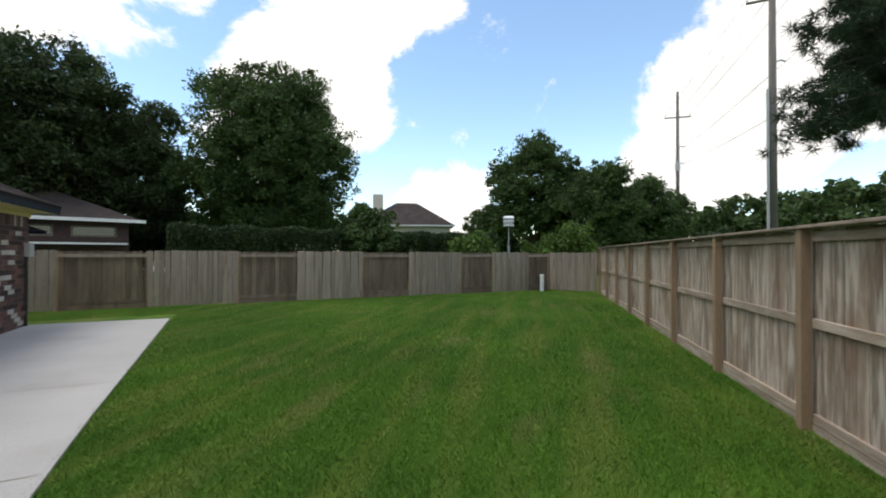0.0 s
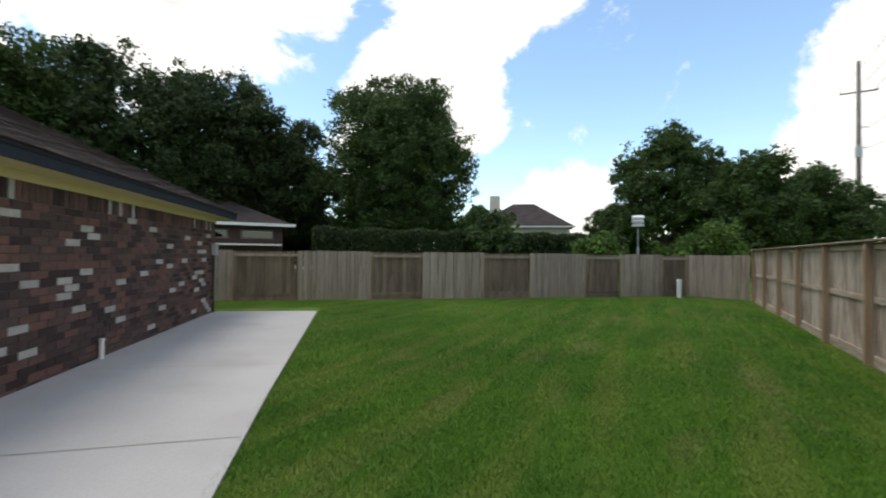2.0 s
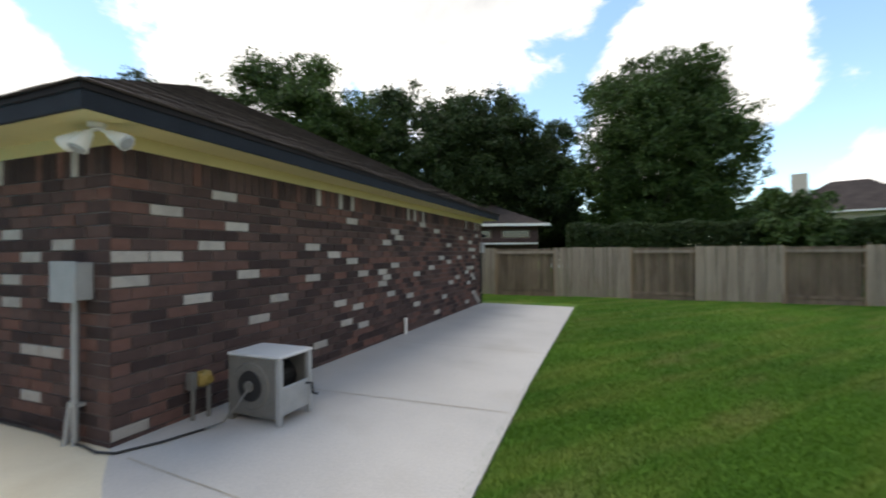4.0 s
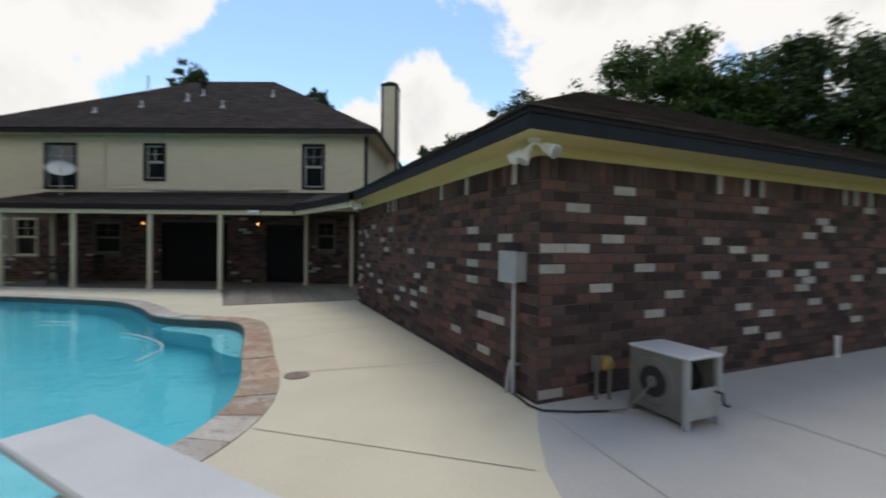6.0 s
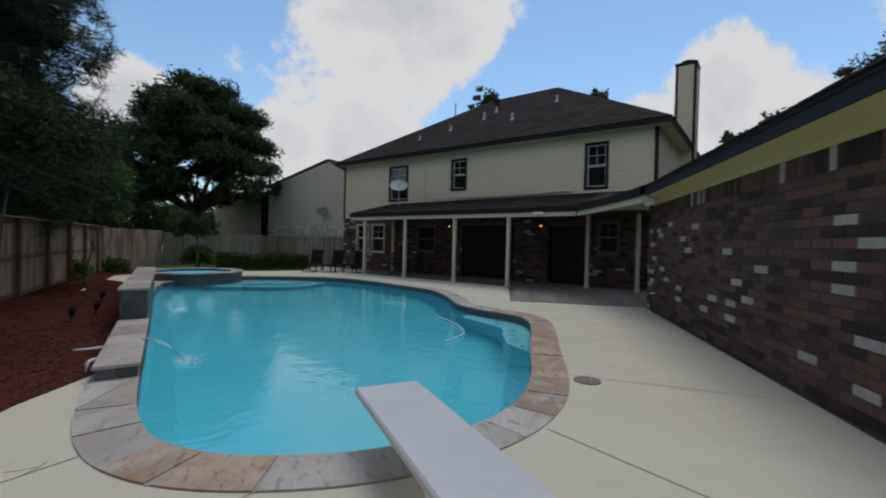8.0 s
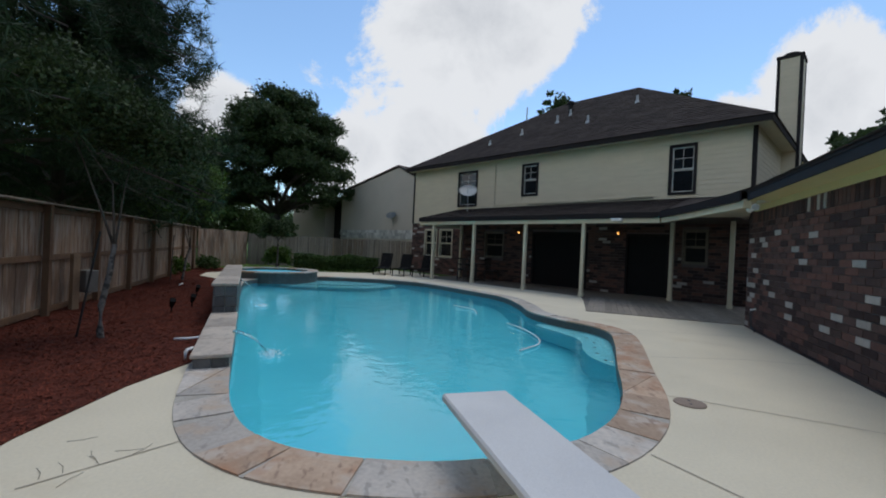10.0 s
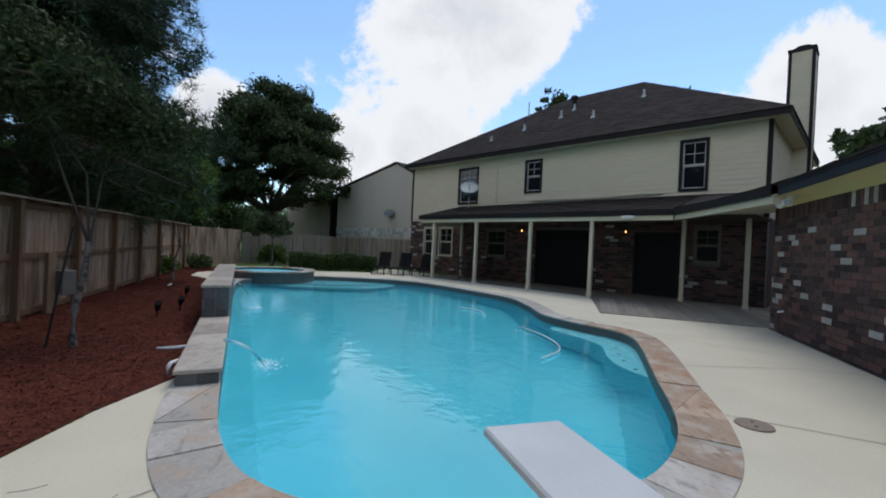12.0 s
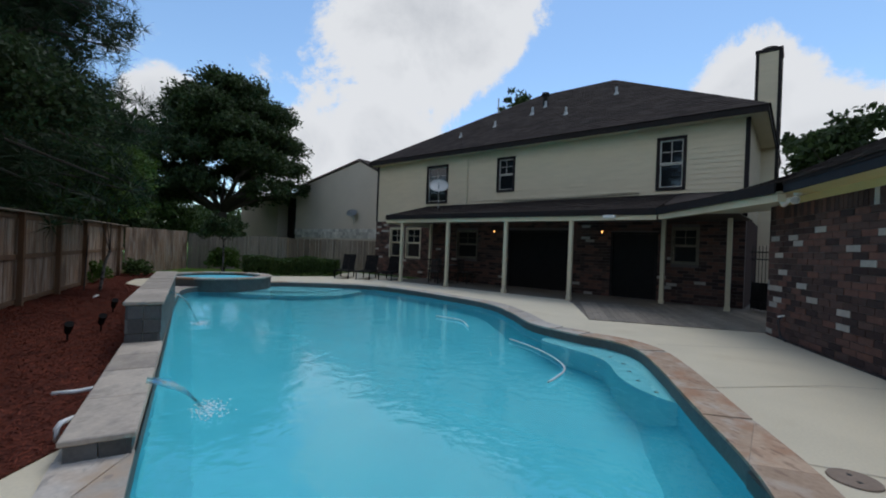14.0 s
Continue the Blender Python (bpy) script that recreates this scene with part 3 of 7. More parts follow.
i = 0
while i < n:
    step = rng.choice((3, 3, 4, 4, 5))
    j = min(i + step, n)
    ids = [k % n for k in range(i, j + 1)]
    mid = POOL[ids[len(ids) // 2]]
    if not on_rock_side(*mid):
        inner = [Vector(POOL[k]) for k in ids]
        outer = [Vector(COPE[k]) for k in ids]
        w = rng.uniform(-0.12, 0.12)
        g = 0.002
        d0, d1 = (inner[1] - inner[0]).normalized(), (inner[-1] - inner[-2]).normalized()
        inner[0], outer[0] = inner[0] + d0 * g, outer[0] + d0 * (g + max(w, 0))
        inner[-1], outer[-1] = inner[-1] - d1 * g, outer[-1] - d1 * (g + max(-w, 0))
        inner = [a.lerp(b, -0.05) for a, b in zip(inner, outer)]
        style = rng.random()
        if style < 0.62:
            shapes = [inner + outer[::-1]]
        elif style < 0.70:
            shapes = [inner + [a.lerp(b, 0.5) for a, b in zip(inner, outer)][::-1], [a.lerp(b, 0.55) for a, b in zip(inner, outer)] + outer[::-1]]
        elif style < 0.85:
            shapes = [inner + [outer[0]], [inner[-1]] + outer[::-1]]
        else:
            shapes = [inner + [outer[-1]], outer[::-1] + [inner[0]]]
        for shape in shapes:
            ctr = sum(shape, Vector((0, 0))) / len(shape)
            pts = [tuple(ctr + (p - ctr) * (1 - 0.004 / max(0.05, (p - ctr).length))) for p in shape]
            bm = slab(pts, -0.05, 0.012 + rng.uniform(-0.004, 0.006))
            bmesh.ops.recalc_face_normals(bm, faces=bm.faces)
            tan = (mid[0] < -0.75 and mid[1] > -3.3 and rng.random() < 0.9) or rng.random() < 0.12
            part("stone", bm, M_STONE_TAN if tan else M_STONE, coping)
    i = j

# raised stone walls along the pool's far side
WALL_DIR, WALL_OUT = Vector((-0.7071, -0.7071, 0)), Vector((0.7071, -0.7071, 0))


def rock_wall(name, d0, d1, top, width, label):
    """A tiled wall with slab caps, standing from d0 to d1 along the pool edge."""
    base = Vector((-0.33, -6.17, 0))
    a = base + WALL_DIR * d0
    m = Matrix.Translation(a) @ Matrix(((-0.7071, 0.7071, 0, 0), (-0.7071, -0.7071, 0, 0), (0, 0, 1, 0), (0, 0, 0, 1)))
    length = d1 - d0
    w = thing(name, a.x, a.y, 0, 0, label, "stone wall")
    core = bmesh.new()
    box(core, 0.02, length - 0.02, 0.02, width - 0.02, -0.25, top - 0.04, m)
    part("core", core, M_GROUT, w)
    rows, size = max(1, round((top + 0.2) / 0.15)), 0.29
    h = (top - 0.04 + 0.22) / rows
    for r in range(rows):
        z0 = -0.22 + r * h
        x = -(r % 2) * size / 2
        while x < length:
            x0, x1 = max(x, 0), min(x + size - 0.008, length)
            if x1 - x0 > 0.04:
                for y0, y1 in ((0, 0.025), (width - 0.025, width)):
                    bm = bmesh.new()
                    box(bm, x0, x1, y0, y1, z0, z0 + h - 0.008, m)
                    bmesh.ops.recalc_face_normals(bm, faces=bm.faces)
                    part("tile", bm, M_TILE, w)
            x += size
        for x0 in (-0.004, length - 0.021):
            for y0, y1 in ((0.026, width / 2 - 0.004), (width / 2 + 0.004, width - 0.026)):
                bm = bmesh.new()
                box(bm, x0, x0 + 0.025, y0, y1, z0, z0 + h - 0.008, m)
                bmesh.ops.recalc_face_normals(bm, faces=bm.faces)
                part("tile", bm, M_TILE, w)
    x = -0.03
    while x < length - 0.05:
        x1 = min(x + rng.uniform(0.5, 0.85), length + 0.03)
        if length - x1 < 0.25:
            x1 = length + 0.03
        bm = bmesh.new()
        box(bm, x, x1 - 0.01, -0.025, width + 0.025, top - 0.04, top + rng.uniform(-0.003, 0.004), m, bevel=0.008)
        bmesh.ops.recalc_face_normals(bm, faces=bm.faces)
        part("capstone", bm, M_CAP, w, "buff flagstone cap")
        x = x1


rock_wall("low_stone_wall", 0.32, 2.98, 0.16, 0.33, "low slate-faced wall with buff stone caps beside the pool")
rock_wall("high_stone_wall", 3.02, 8.25, 0.62, 0.34, "raised slate-faced waterfall wall with buff stone caps")

# raised spa
spa = thing("spa", -9.95, -14.3, 0, 0, "round raised stone spa at the end of the pool", "spa")
SPA, RS = Vector((-9.95, -14.3)), 1.56
ringpts = [(SPA.x + RS * math.cos(k * math.tau / 40), SPA.y + RS * math.sin(k * math.tau / 40)) for k in range(40)]
wallb = bmesh.new()
outs = [[wallb.verts.new((SPA.x + r * math.cos(k * math.tau / 40), SPA.y + r * math.sin(k * math.tau / 40), z)) for k in range(40)] for r, z in ((RS, -0.3), (RS, 0.2), (RS - 0.3, 0.2), (RS - 0.3, -0.6))]
for a, b in zip(outs, outs[1:]):
    for k in range(40):
        wallb.faces.new((a[k], a[(k + 1) % 40], b[(k + 1) % 40], b[k]))
part("wall", wallb, M_TILE, spa, "slate-tiled spa wall")
for k in range(18):
    a0, a1 = k * math.tau / 18 + 0.012, (k + 1) * math.tau / 18 - 0.012
    arc = [a0 + (a1 - a0) * q / 3 for q in range(4)]
    pts = [(SPA.x + (RS + 0.04) * math.cos(a), SPA.y + (RS + 0.04) * math.sin(a)) for a in arc] + [(SPA.x + (RS - 0.33) * math.cos(a), SPA.y + (RS - 0.33) * math.sin(a)) for a in arc[::-1]]
    part("capstone", slab(pts, 0.202, 0.245), M_STONE if k % 3 else M_STONE_TAN, spa, "flagstone rim")
sw = part("water", slab([(SPA.x + (RS - 0.31) * math.cos(k * math.tau / 32), SPA.y + (RS - 0.31) * math.sin(k * math.tau / 32)) for k in range(32)], 0.05, 0.15), M_PLASTER, spa, "turquoise spa water")

# mulch bed between pool and fence
BED = [(-0.535, -6.885), (0.27, -6.69), (1.21, -6.3), (2.4, -5.6), (3.25, -4.9), (4.6, -5.35), (3.28, -7.07), (-10.52, -19.07), (-12.0, -18.3), (-11.4, -16.82), (-9.3, -16.92), (-8.02, -15.77), (-7.52, -14.32), (-6.235, -12.585)]
solo("mulch_bed", slab(BED[::-1], -0.1, 0.012), M_MULCH, 0, 0, 0, "planting bed of red-brown bark mulch along the fence", "mulch", kind="structure")

# diving board
board = thing("diving_board", 1.7, -2.35, 0, 0, "white diving board with gritty top on a low stand", "diving board")
d = Vector((0.80, 0.60, 0)).normalized()
tip = Vector((-0.02, -3.62, 0))
mb = Matrix.Translation(tip) @ Matrix(((d.x, -d.y, 0, 0), (d.y, d.x, 0, 0), (0, 0, 1, 0), (0, 0, 0, 1)))
bm = bmesh.new()
box(bm, 0, 2.45, -0.235, 0.235, 0.315, 0.37, mb, bevel=0.012)
part("plank", bm, M_WHITE, board)
bm = bmesh.new()
box(bm, 1.2, 1.42, -0.2, 0.2, 0.0, 0.312, mb, bevel=0.02)
part("fulcrum", bm, M_WHITEPAINT, board, "white moulded stand")
bm = bmesh.new()
box(bm, 2.1, 2.35, -0.2, 0.2, 0.0, 0.312, mb, bevel=0.02)
part("anchor", bm, M_WHITEPAINT, board, "white moulded stand")
for x in (2.2, 2.28):
    for y in (-0.12, 0.12):
        bm = bmesh.new()
        rod(bm, mb @ Vector((x, y, 0.36)), mb @ Vector((x, y, 0.385)), 0.014)
        part("bolt", bm, M_GREYMETAL, board)

drain = bmesh.new()
rod(drain, (-1.75, -2.02, 0.0015), (-1.75, -2.02, 0.012), 0.14, 0.135, 24)
lid = solo("skimmer_lid", drain, M_LID, -1.75, -2.02, 0.0, "round tan plastic skimmer lid set in the deck", "skimmer lid")
for dx in (-0.05, 0.05):
    h = bmesh.new()
    rod(h, (-1.75 + dx, -2.02, 0.0122), (-1.75 + dx, -2.02, 0.0135), 0.016, sides=10)
    part("finger_hole", h, M_BLACK, lid)


# ---- garage ----
garage = thing("garage", -3.9, 5.1, 0, 0, "brown brick garage with pale accent bricks and a hip roof", "garage")
GX, GY, GTOP = 7.85, 10.27, 2.4
wall_a = part("wall", boxed(-0.2, -0.007, 0.0, GY, -0.1, GTOP), M_MORTAR, garage)
wall_b = part("wall", boxed(-GX, -0.201, 0.007, 0.2, -0.1, GTOP), M_MORTAR, garage)
wall_c = part("wall", boxed(-GX, -0.201, GY - 0.2, GY, -0.1, GTOP), M_BRICK_FAR, garage)
wall_d = part("wall", boxed(-GX, -GX + 0.2, 0.201, GY - 0.201, -0.1, GTOP), M_BRICK_FAR, garage)

# pale bricks: course, then distances from the corner
PALE_A = {(k_, y_) for k_, ys in {0: (0.18,), 1: (6.81,), 2: (2.67,), 3: (3.62,), 4: (3.26, 5.72, 7.02), 6: (3.44, 5.38), 7: (1.39, 3.2, 4.72, 7.73), 8: (8.09,), 9: (1.69, 4.14), 10: (0.85, 4.49, 5.79, 9.28), 11: (2.29, 3.81, 4.41, 6.29), 12: (0.23, 1.47, 4.84, 7.62), 13: (3.5, 6.87, 8.36, 9.49), 14: (0.22, 0.56, 3.0), 15: (1.05, 2.59), 16: (4.52, 7.55), 17: (1.37, 5.03, 9.25), 18: (0.54, 4.83, 8.33), 19: (3.23, 6.58), 20: (1.17, 5.84)}.items() for y_ in ys}
PALE_B = {(k_, x_) for k_, xs in {2: (1.19,), 3: (1.92,), 4: (3.47, 4.42, 5.74), 6: (0.79, 1.09, 3.51, 4.04, 5.6), 7: (3.2, 6.5), 9: (3.21, 6.82), 10: (1.44, 7.92), 11: (2.66, 7.27), 12: (1.45,), 13: (3.53, 5.2), 14: (1.13,), 15: (0.57, 5.6), 16: (1.48, 6.73), 17: (4.88, 7.11), 18: (6.36,)}.items() for x_ in xs}
RISE = 0.042


def brick_mesh(name, length, height, depth, mat, soldier=False):
    bm = bmesh.new()
    box(bm, -length / 2, length / 2, 0, depth, 0, height, bevel=0.004)
    return mesh_of(name, bm, mat)


def clad(wall, along, run, top_rows, pale, near, seed, pale_soldiers, far_pale):
    """Running-bond bricks on a wall: single pieces near the corner, the rest joined."""
    r = random.Random(seed)
    L, H, D = 0.305, 0.1, 0.012
    full = {False: brick_mesh("brick", L - 0.012, H - 0.011, D, M_BRICK), True: brick_mesh("pale_brick", L - 0.012, H - 0.011, D, M_PALE)}
    sold = {False: brick_mesh("soldier_brick", 0.09, 0.24, D, M_BRICK), True: brick_mesh("pale_soldier_brick", 0.09, 0.24, D, M_PALE)}
    rest = {False: bmesh.new(), True: bmesh.new()}
    count = 0
    spots = []
    for k in range(-1, 21):
        x = -L / 2 * (k % 2)
        while x < run:
            x0, x1 = max(x, 0.0), min(x + L, run)
            if x1 - x0 > 0.05:
                c = (x0 + x1) / 2
                is_pale = any(pk == k and abs(py - c) < L / 2 for pk, py in pale) or (c > far_pale and r.random() < 0.10)
                spots.append((c, k * H + RISE, x1 - x0 - 0.012, H - 0.011, is_pale))
            x += L
    x = 0.05
    while x < run - 0.03:
        spots.append((x, 2.1 + RISE, 0.09, 0.24, any(abs(x - p) < 0.051 for p in pale_soldiers) or (x > far_pale and r.random() < 0.07)))
        x += 0.1005
    for c, z, ln, ht, is_pale in spots:
        m = along @ Matrix.Translation((c, r.uniform(-0.001, 0.0015), z))
        whole = abs(ln - (L - 0.012)) < 0.004 or ht > 0.2
        if c < near and whole and count < 300:
            me = (sold if ht > 0.2 else full)[is_pale]
            piece("brick", me, m, wall)
            count += 1
        else:
            q = rest[is_pale]
            box(q, -ln / 2, ln / 2, 0, D, 0, ht, m)
    for is_pale, q in rest.items():
        bmesh.ops.recalc_face_normals(q, faces=q.faces)
        tagged(part("brickwork", q, M_PALE_FAR if is_pale else M_BRICK_FAR, wall), kind="stuff")


# local x runs along the wall from the corner, local y out of it
ALONG_A = Matrix(((0, 1, 0, -0.007), (1, 0, 0, 0), (0, 0, 1, 0), (0, 0, 0, 1)))
ALONG_B = Matrix(((-1, 0, 0, 0.005), (0, -1, 0, 0.007), (0, 0, 1, 0), (0, 0, 0, 1)))

OV, EZ, RT = 0.425, 2.52, 4.8
x0, x1, y0, y1 = -GX - OV, OV, -OV, GY + OV
# soffit and frieze
for bx in ((-6.5, OV - 0.03, -OV + 0.03, -0.0, 2.47, 2.5), (0.001, OV - 0.03, 0.001, GY + OV - 0.03, 2.47, 2.5), (-GX - OV, 0.0, GY, GY + OV - 0.03, 2.47, 2.5)):
    part("soffit", boxed(*bx), M_SOFFIT, garage, "yellow-painted soffit")
for bx in ((-GX + 0.4, 0.03, -0.03, -0.002, 2.36, 2.469), (0.002, 0.03, 0.0, GY + 0.03, 2.36, 2.469)):
    part("frieze", boxed(*bx), M_SOFFIT, garage, "yellow-painted frieze board")
for bx in ((-6.45, OV - 0.03, -OV, -OV + 0.028, 2.47, 2.64), (OV - 0.029, OV, -OV, GY + OV, 2.47, 2.64), (-GX - OV, OV - 0.03, GY + OV - 0.028, GY + OV, 2.47, 2.64)):
    part("fascia", boxed(*bx), M_NAVY, garage, "dark blue fascia board")
for bx in ((-6.45, OV + 0.012, -OV - 0.012, -OV - 0.001, 2.595, 2.645), (OV + 0.001, OV + 0.012, -OV, GY + OV, 2.595, 2.645)):
    part("drip_edge", boxed(*bx), M_DARKTRIM, garage, "black drip edge under the shingles")


def shingle_roof(parent, quads, exposure=0.14, thick=0.012, mat=M_SHINGLE):
    """Shingle courses laid as thin lapped strips on each roof face: (eave a, eave b, ridge b, ridge a)."""
    base, courses = bmesh.new(), bmesh.new()
    for ea, eb, rb, ra in quads:
        ea, eb, rb, ra = map(Vector, (ea, eb, rb, ra))
        nrm = (eb - ea).cross(ra - ea if (ra - ea).length > 1e-4 else rb - ea).normalized()
        if nrm.z < 0:
            nrm = -nrm
        vs = [ea, eb, rb, ra] if (rb - ra).length > 0.01 else [ea, eb, rb]
        f = base.faces.new([base.verts.new(v) for v in vs])
        rows = max(2, int(((ra + rb) / 2 - (ea + eb) / 2).length / exposure))
        for k in range(rows):
            t0, t1 = k / rows, min(1, (k + 1.15) / rows)
            a0, b0, a1, b1 = ea.lerp(ra, t0), eb.lerp(rb, t0), ea.lerp(ra, t1), eb.lerp(rb, t1)
            length = (b0 - a0).length
            cells = max(1, int(length / 0.33))
            for c in range(cells):
                u0, u1 = c / cells, (c + 1) / cells
                up0, up1 = nrm * (thick + 0.006 * ((c * 7 + k * 3) % 5) / 4), nrm * 0.002
                q = [a0.lerp(b0, u0) + up0, a0.lerp(b0, u1) + up0, a1.lerp(b1, u1) + up1, a1.lerp(b1, u0) + up1]
                g = [courses.verts.new(v) for v in q]
                courses.faces.new(g)
                courses.faces.new([courses.verts.new(v) for v in (a0.lerp(b0, u0) - nrm * 0.004, a0.lerp(b0, u1) - nrm * 0.004)] + [g[1], g[0]])
    for b in (base, courses):
        b.normal_update()
        for f in b.faces:
            if f.normal.z < 0:
                f.normal_flip()
    r = part("roof", base, mat, parent, "brown asphalt shingle roof")
    tagged(part("shingles", courses, mat, r), kind="stuff")
    return r


E1, HX = 2.645, -GX / 2
run = GX / 2 + OV
ax0, ax1, ay0, ay1 = -GX - OV - 0.03, OV + 0.03, -OV - 0.03, GY + OV + 0.03
r0, r1 = (HX, run - OV, RT), (HX, GY - run + OV, RT)
shingle_roof(garage, [((ax1, ay0, E1), (ax1, ay1, E1), r1, r0), ((ax0, ay0, E1), (ax1, ay0, E1), r0, r0), ((ax0, ay1, E1), (ax0, ay0, E1), r0, r1), ((ax1, ay1, E1), (ax0, ay1, E1), r1, r1)])


# ---- house ----
HM = Matrix(((-0.4226, 0.9063, 0, 0), (-0.9063, -0.4226, 0, 0), (0, 0, 1, 0), (0, 0, 0, 1)))
hx, hy = plan(11.8, -15.6)
house = thing("house", hx, hy, 0, 0, "two-storey house, cream siding above brown brick, dark hip roof", "house")


def hpart(name, bm, mat, parent=None, label="", smooth=False):
    bm.transform(HM)
    return part(name, bm, mat, parent or house, label, smooth)


S0, S1, NW, NB = 4.05, 19.55, -11.64, -19.8
OPEN_UP = [(14.93, 16.18, 3.40, 5.12), (11.55, 12.38, 3.73, 5.12), (5.6, 6.44, 3.46, 5.12)]
OPEN_LOW = [(16.42, 17.38, 0.86, 2.31), (17.55, 18.5, 0.86, 2.31), (5.17, 5.92, 1.18, 2.31), (13.2, 14.3, 1.0, 2.2), (9.2, 11.7, 0.02, 2.2), (6.3, 7.75, 0.02, 2.15)]


def holes_wall(bm, s0, s1, z0, z1, n0, n1, openings):
    """A wall with real openings, from blocks between their edges."""
    xs = sorted({s0, s1, *[o[0] for o in openings], *[o[1] for o in openings]})
    for a, b in zip(xs, xs[1:]):
        cuts = sorted((o[2], o[3]) for o in openings if o[0] <= a + 1e-6 and o[1] >= b - 1e-6)
        z = z0
        for lo_, hi_ in cuts:
            if lo_ > z:
                box(bm, a, b, n0, n1, z, lo_)
            z = hi_
        if z < z1:
            box(bm, a, b, n0, n1, z, z1)
    return bm


lower = hpart("wall", holes_wall(bmesh.new(), S0, S1, -0.1, 2.62, NW - 0.22, NW - 0.012, OPEN_LOW), M_MORTAR, label="brown brick ground-floor wall")
upper = hpart("wall", holes_wall(bmesh.new(), S0, S1, 2.62, 5.45, NW - 0.22, NW - 0.02, OPEN_UP), M_SIDING, label="cream lap-siding upper wall")
hpart("wall", boxed(S0, S0 + 0.2, NB, NW - 0.221, -0.1, 2.62), M_BRICK_FAR, label="brown brick side wall")
for bx in ((S0, S0 + 0.2, NB, NW - 0.221, 2.62, 5.45), (S1 - 0.2, S1, NB, NW - 0.221, -0.1, 5.45), (S0 + 0.201, S1 - 0.201, NB, NB + 0.2, -0.1, 5.45)):
    hpart("wall", boxed(*bx), M_SIDING)
# inner partition so that rooms stay dark
hpart("floor", boxed(S0 + 0.21, S1 - 0.21, NB + 0.21, NW - 0.23, 2.6, 2.7), M_SHADECON)
hpart("floor", boxed(S0 + 0.21, S1 - 0.21, NB + 0.21, NW - 0.23, -0.05, 0.02), M_SHADECON)
hpart("ceiling", boxed(S0 + 0.21, S1 - 0.21, NB + 0.21, NW - 0.23, 5.4, 5.44), M_SHADECON)
# lap siding boards
lap = 0.155
z = 2.66
k = 0
while z < 5.42:
    z1 = min(z + lap, 5.44)
    segs, start = [], S0
    for o in sorted(OPEN_UP):
        if o[2] - 0.02 < z1 and o[3] + 0.02 > z:
            segs.append((start, o[0]))
            start = o[1]
    segs.append((start, S1))
    for a, b in segs:
        bm = bmesh.new()
        hull(bm, [((a, NW - 0.02, z), (b, NW - 0.02, z), (b, NW + 0.002, z), (a, NW + 0.002, z)), ((a, NW + 0.002, z), (b, NW + 0.002, z), (b, NW - 0.012, z1), (a, NW - 0.012, z1)),
                  ((a, NW - 0.02, z), (a, NW + 0.002, z), (a, NW - 0.012, z1)), ((b, NW - 0.02, z), (b, NW - 0.012, z1), (b, NW + 0.002, z))])
        hpart("siding_board", bm, M_SIDING, upper)
    z = z1
# side wall laps
z = 2.66
while z < 5.4:
    bm = bmesh.new()
    box(bm, S0 - 0.012, S0 - 0.001, NB, NW - 0.02, z, z + 0.14)
    hpart("siding_board", bm, M_SIDING, upper)
    z += 0.155
for s in (S0 - 0.02, S1 - 0.09):
    hpart("corner_board", boxed(s, s + 0.11, NW - 0.1, NW + 0.02, 2.62, 5.44), M_DARKTRIM, label="dark painted corner board")
# ground-floor bricks: joined rows
low = {False: bmesh.new(), True: bmesh.new()}
rb = random.Random(21)
for k in range(26):
    s = S0 - 0.15 * (k % 2)
    while s < S1:
        a, b, zz = max(s, S0) + 0.005, min(s + 0.305, S1) - 0.006, k * 0.1
        if b - a > 0.04:
            for o in OPEN_LOW:
                if o[2] - 0.03 < zz + 0.09 and o[3] + 0.03 > zz and a < o[1] + 0.02 and b > o[0] - 0.02:
                    if a < o[0] - 0.03:
                        b = o[0] - 0.002
                    elif b > o[1] + 0.03:
                        a = o[1] + 0.002
                    else:
                        a = b
            if b - a > 0.03:
                box(low[rb.random() < (0.09 if s > 15.5 else 0.025)], a, b, NW - 0.012, NW, zz, zz + 0.089)
        s += 0.305
for is_pale, q in low.items():
    tagged(hpart("brickwork", q, M_PALE_FAR if is_pale else M_BRICK_FAR, lower), kind="stuff")


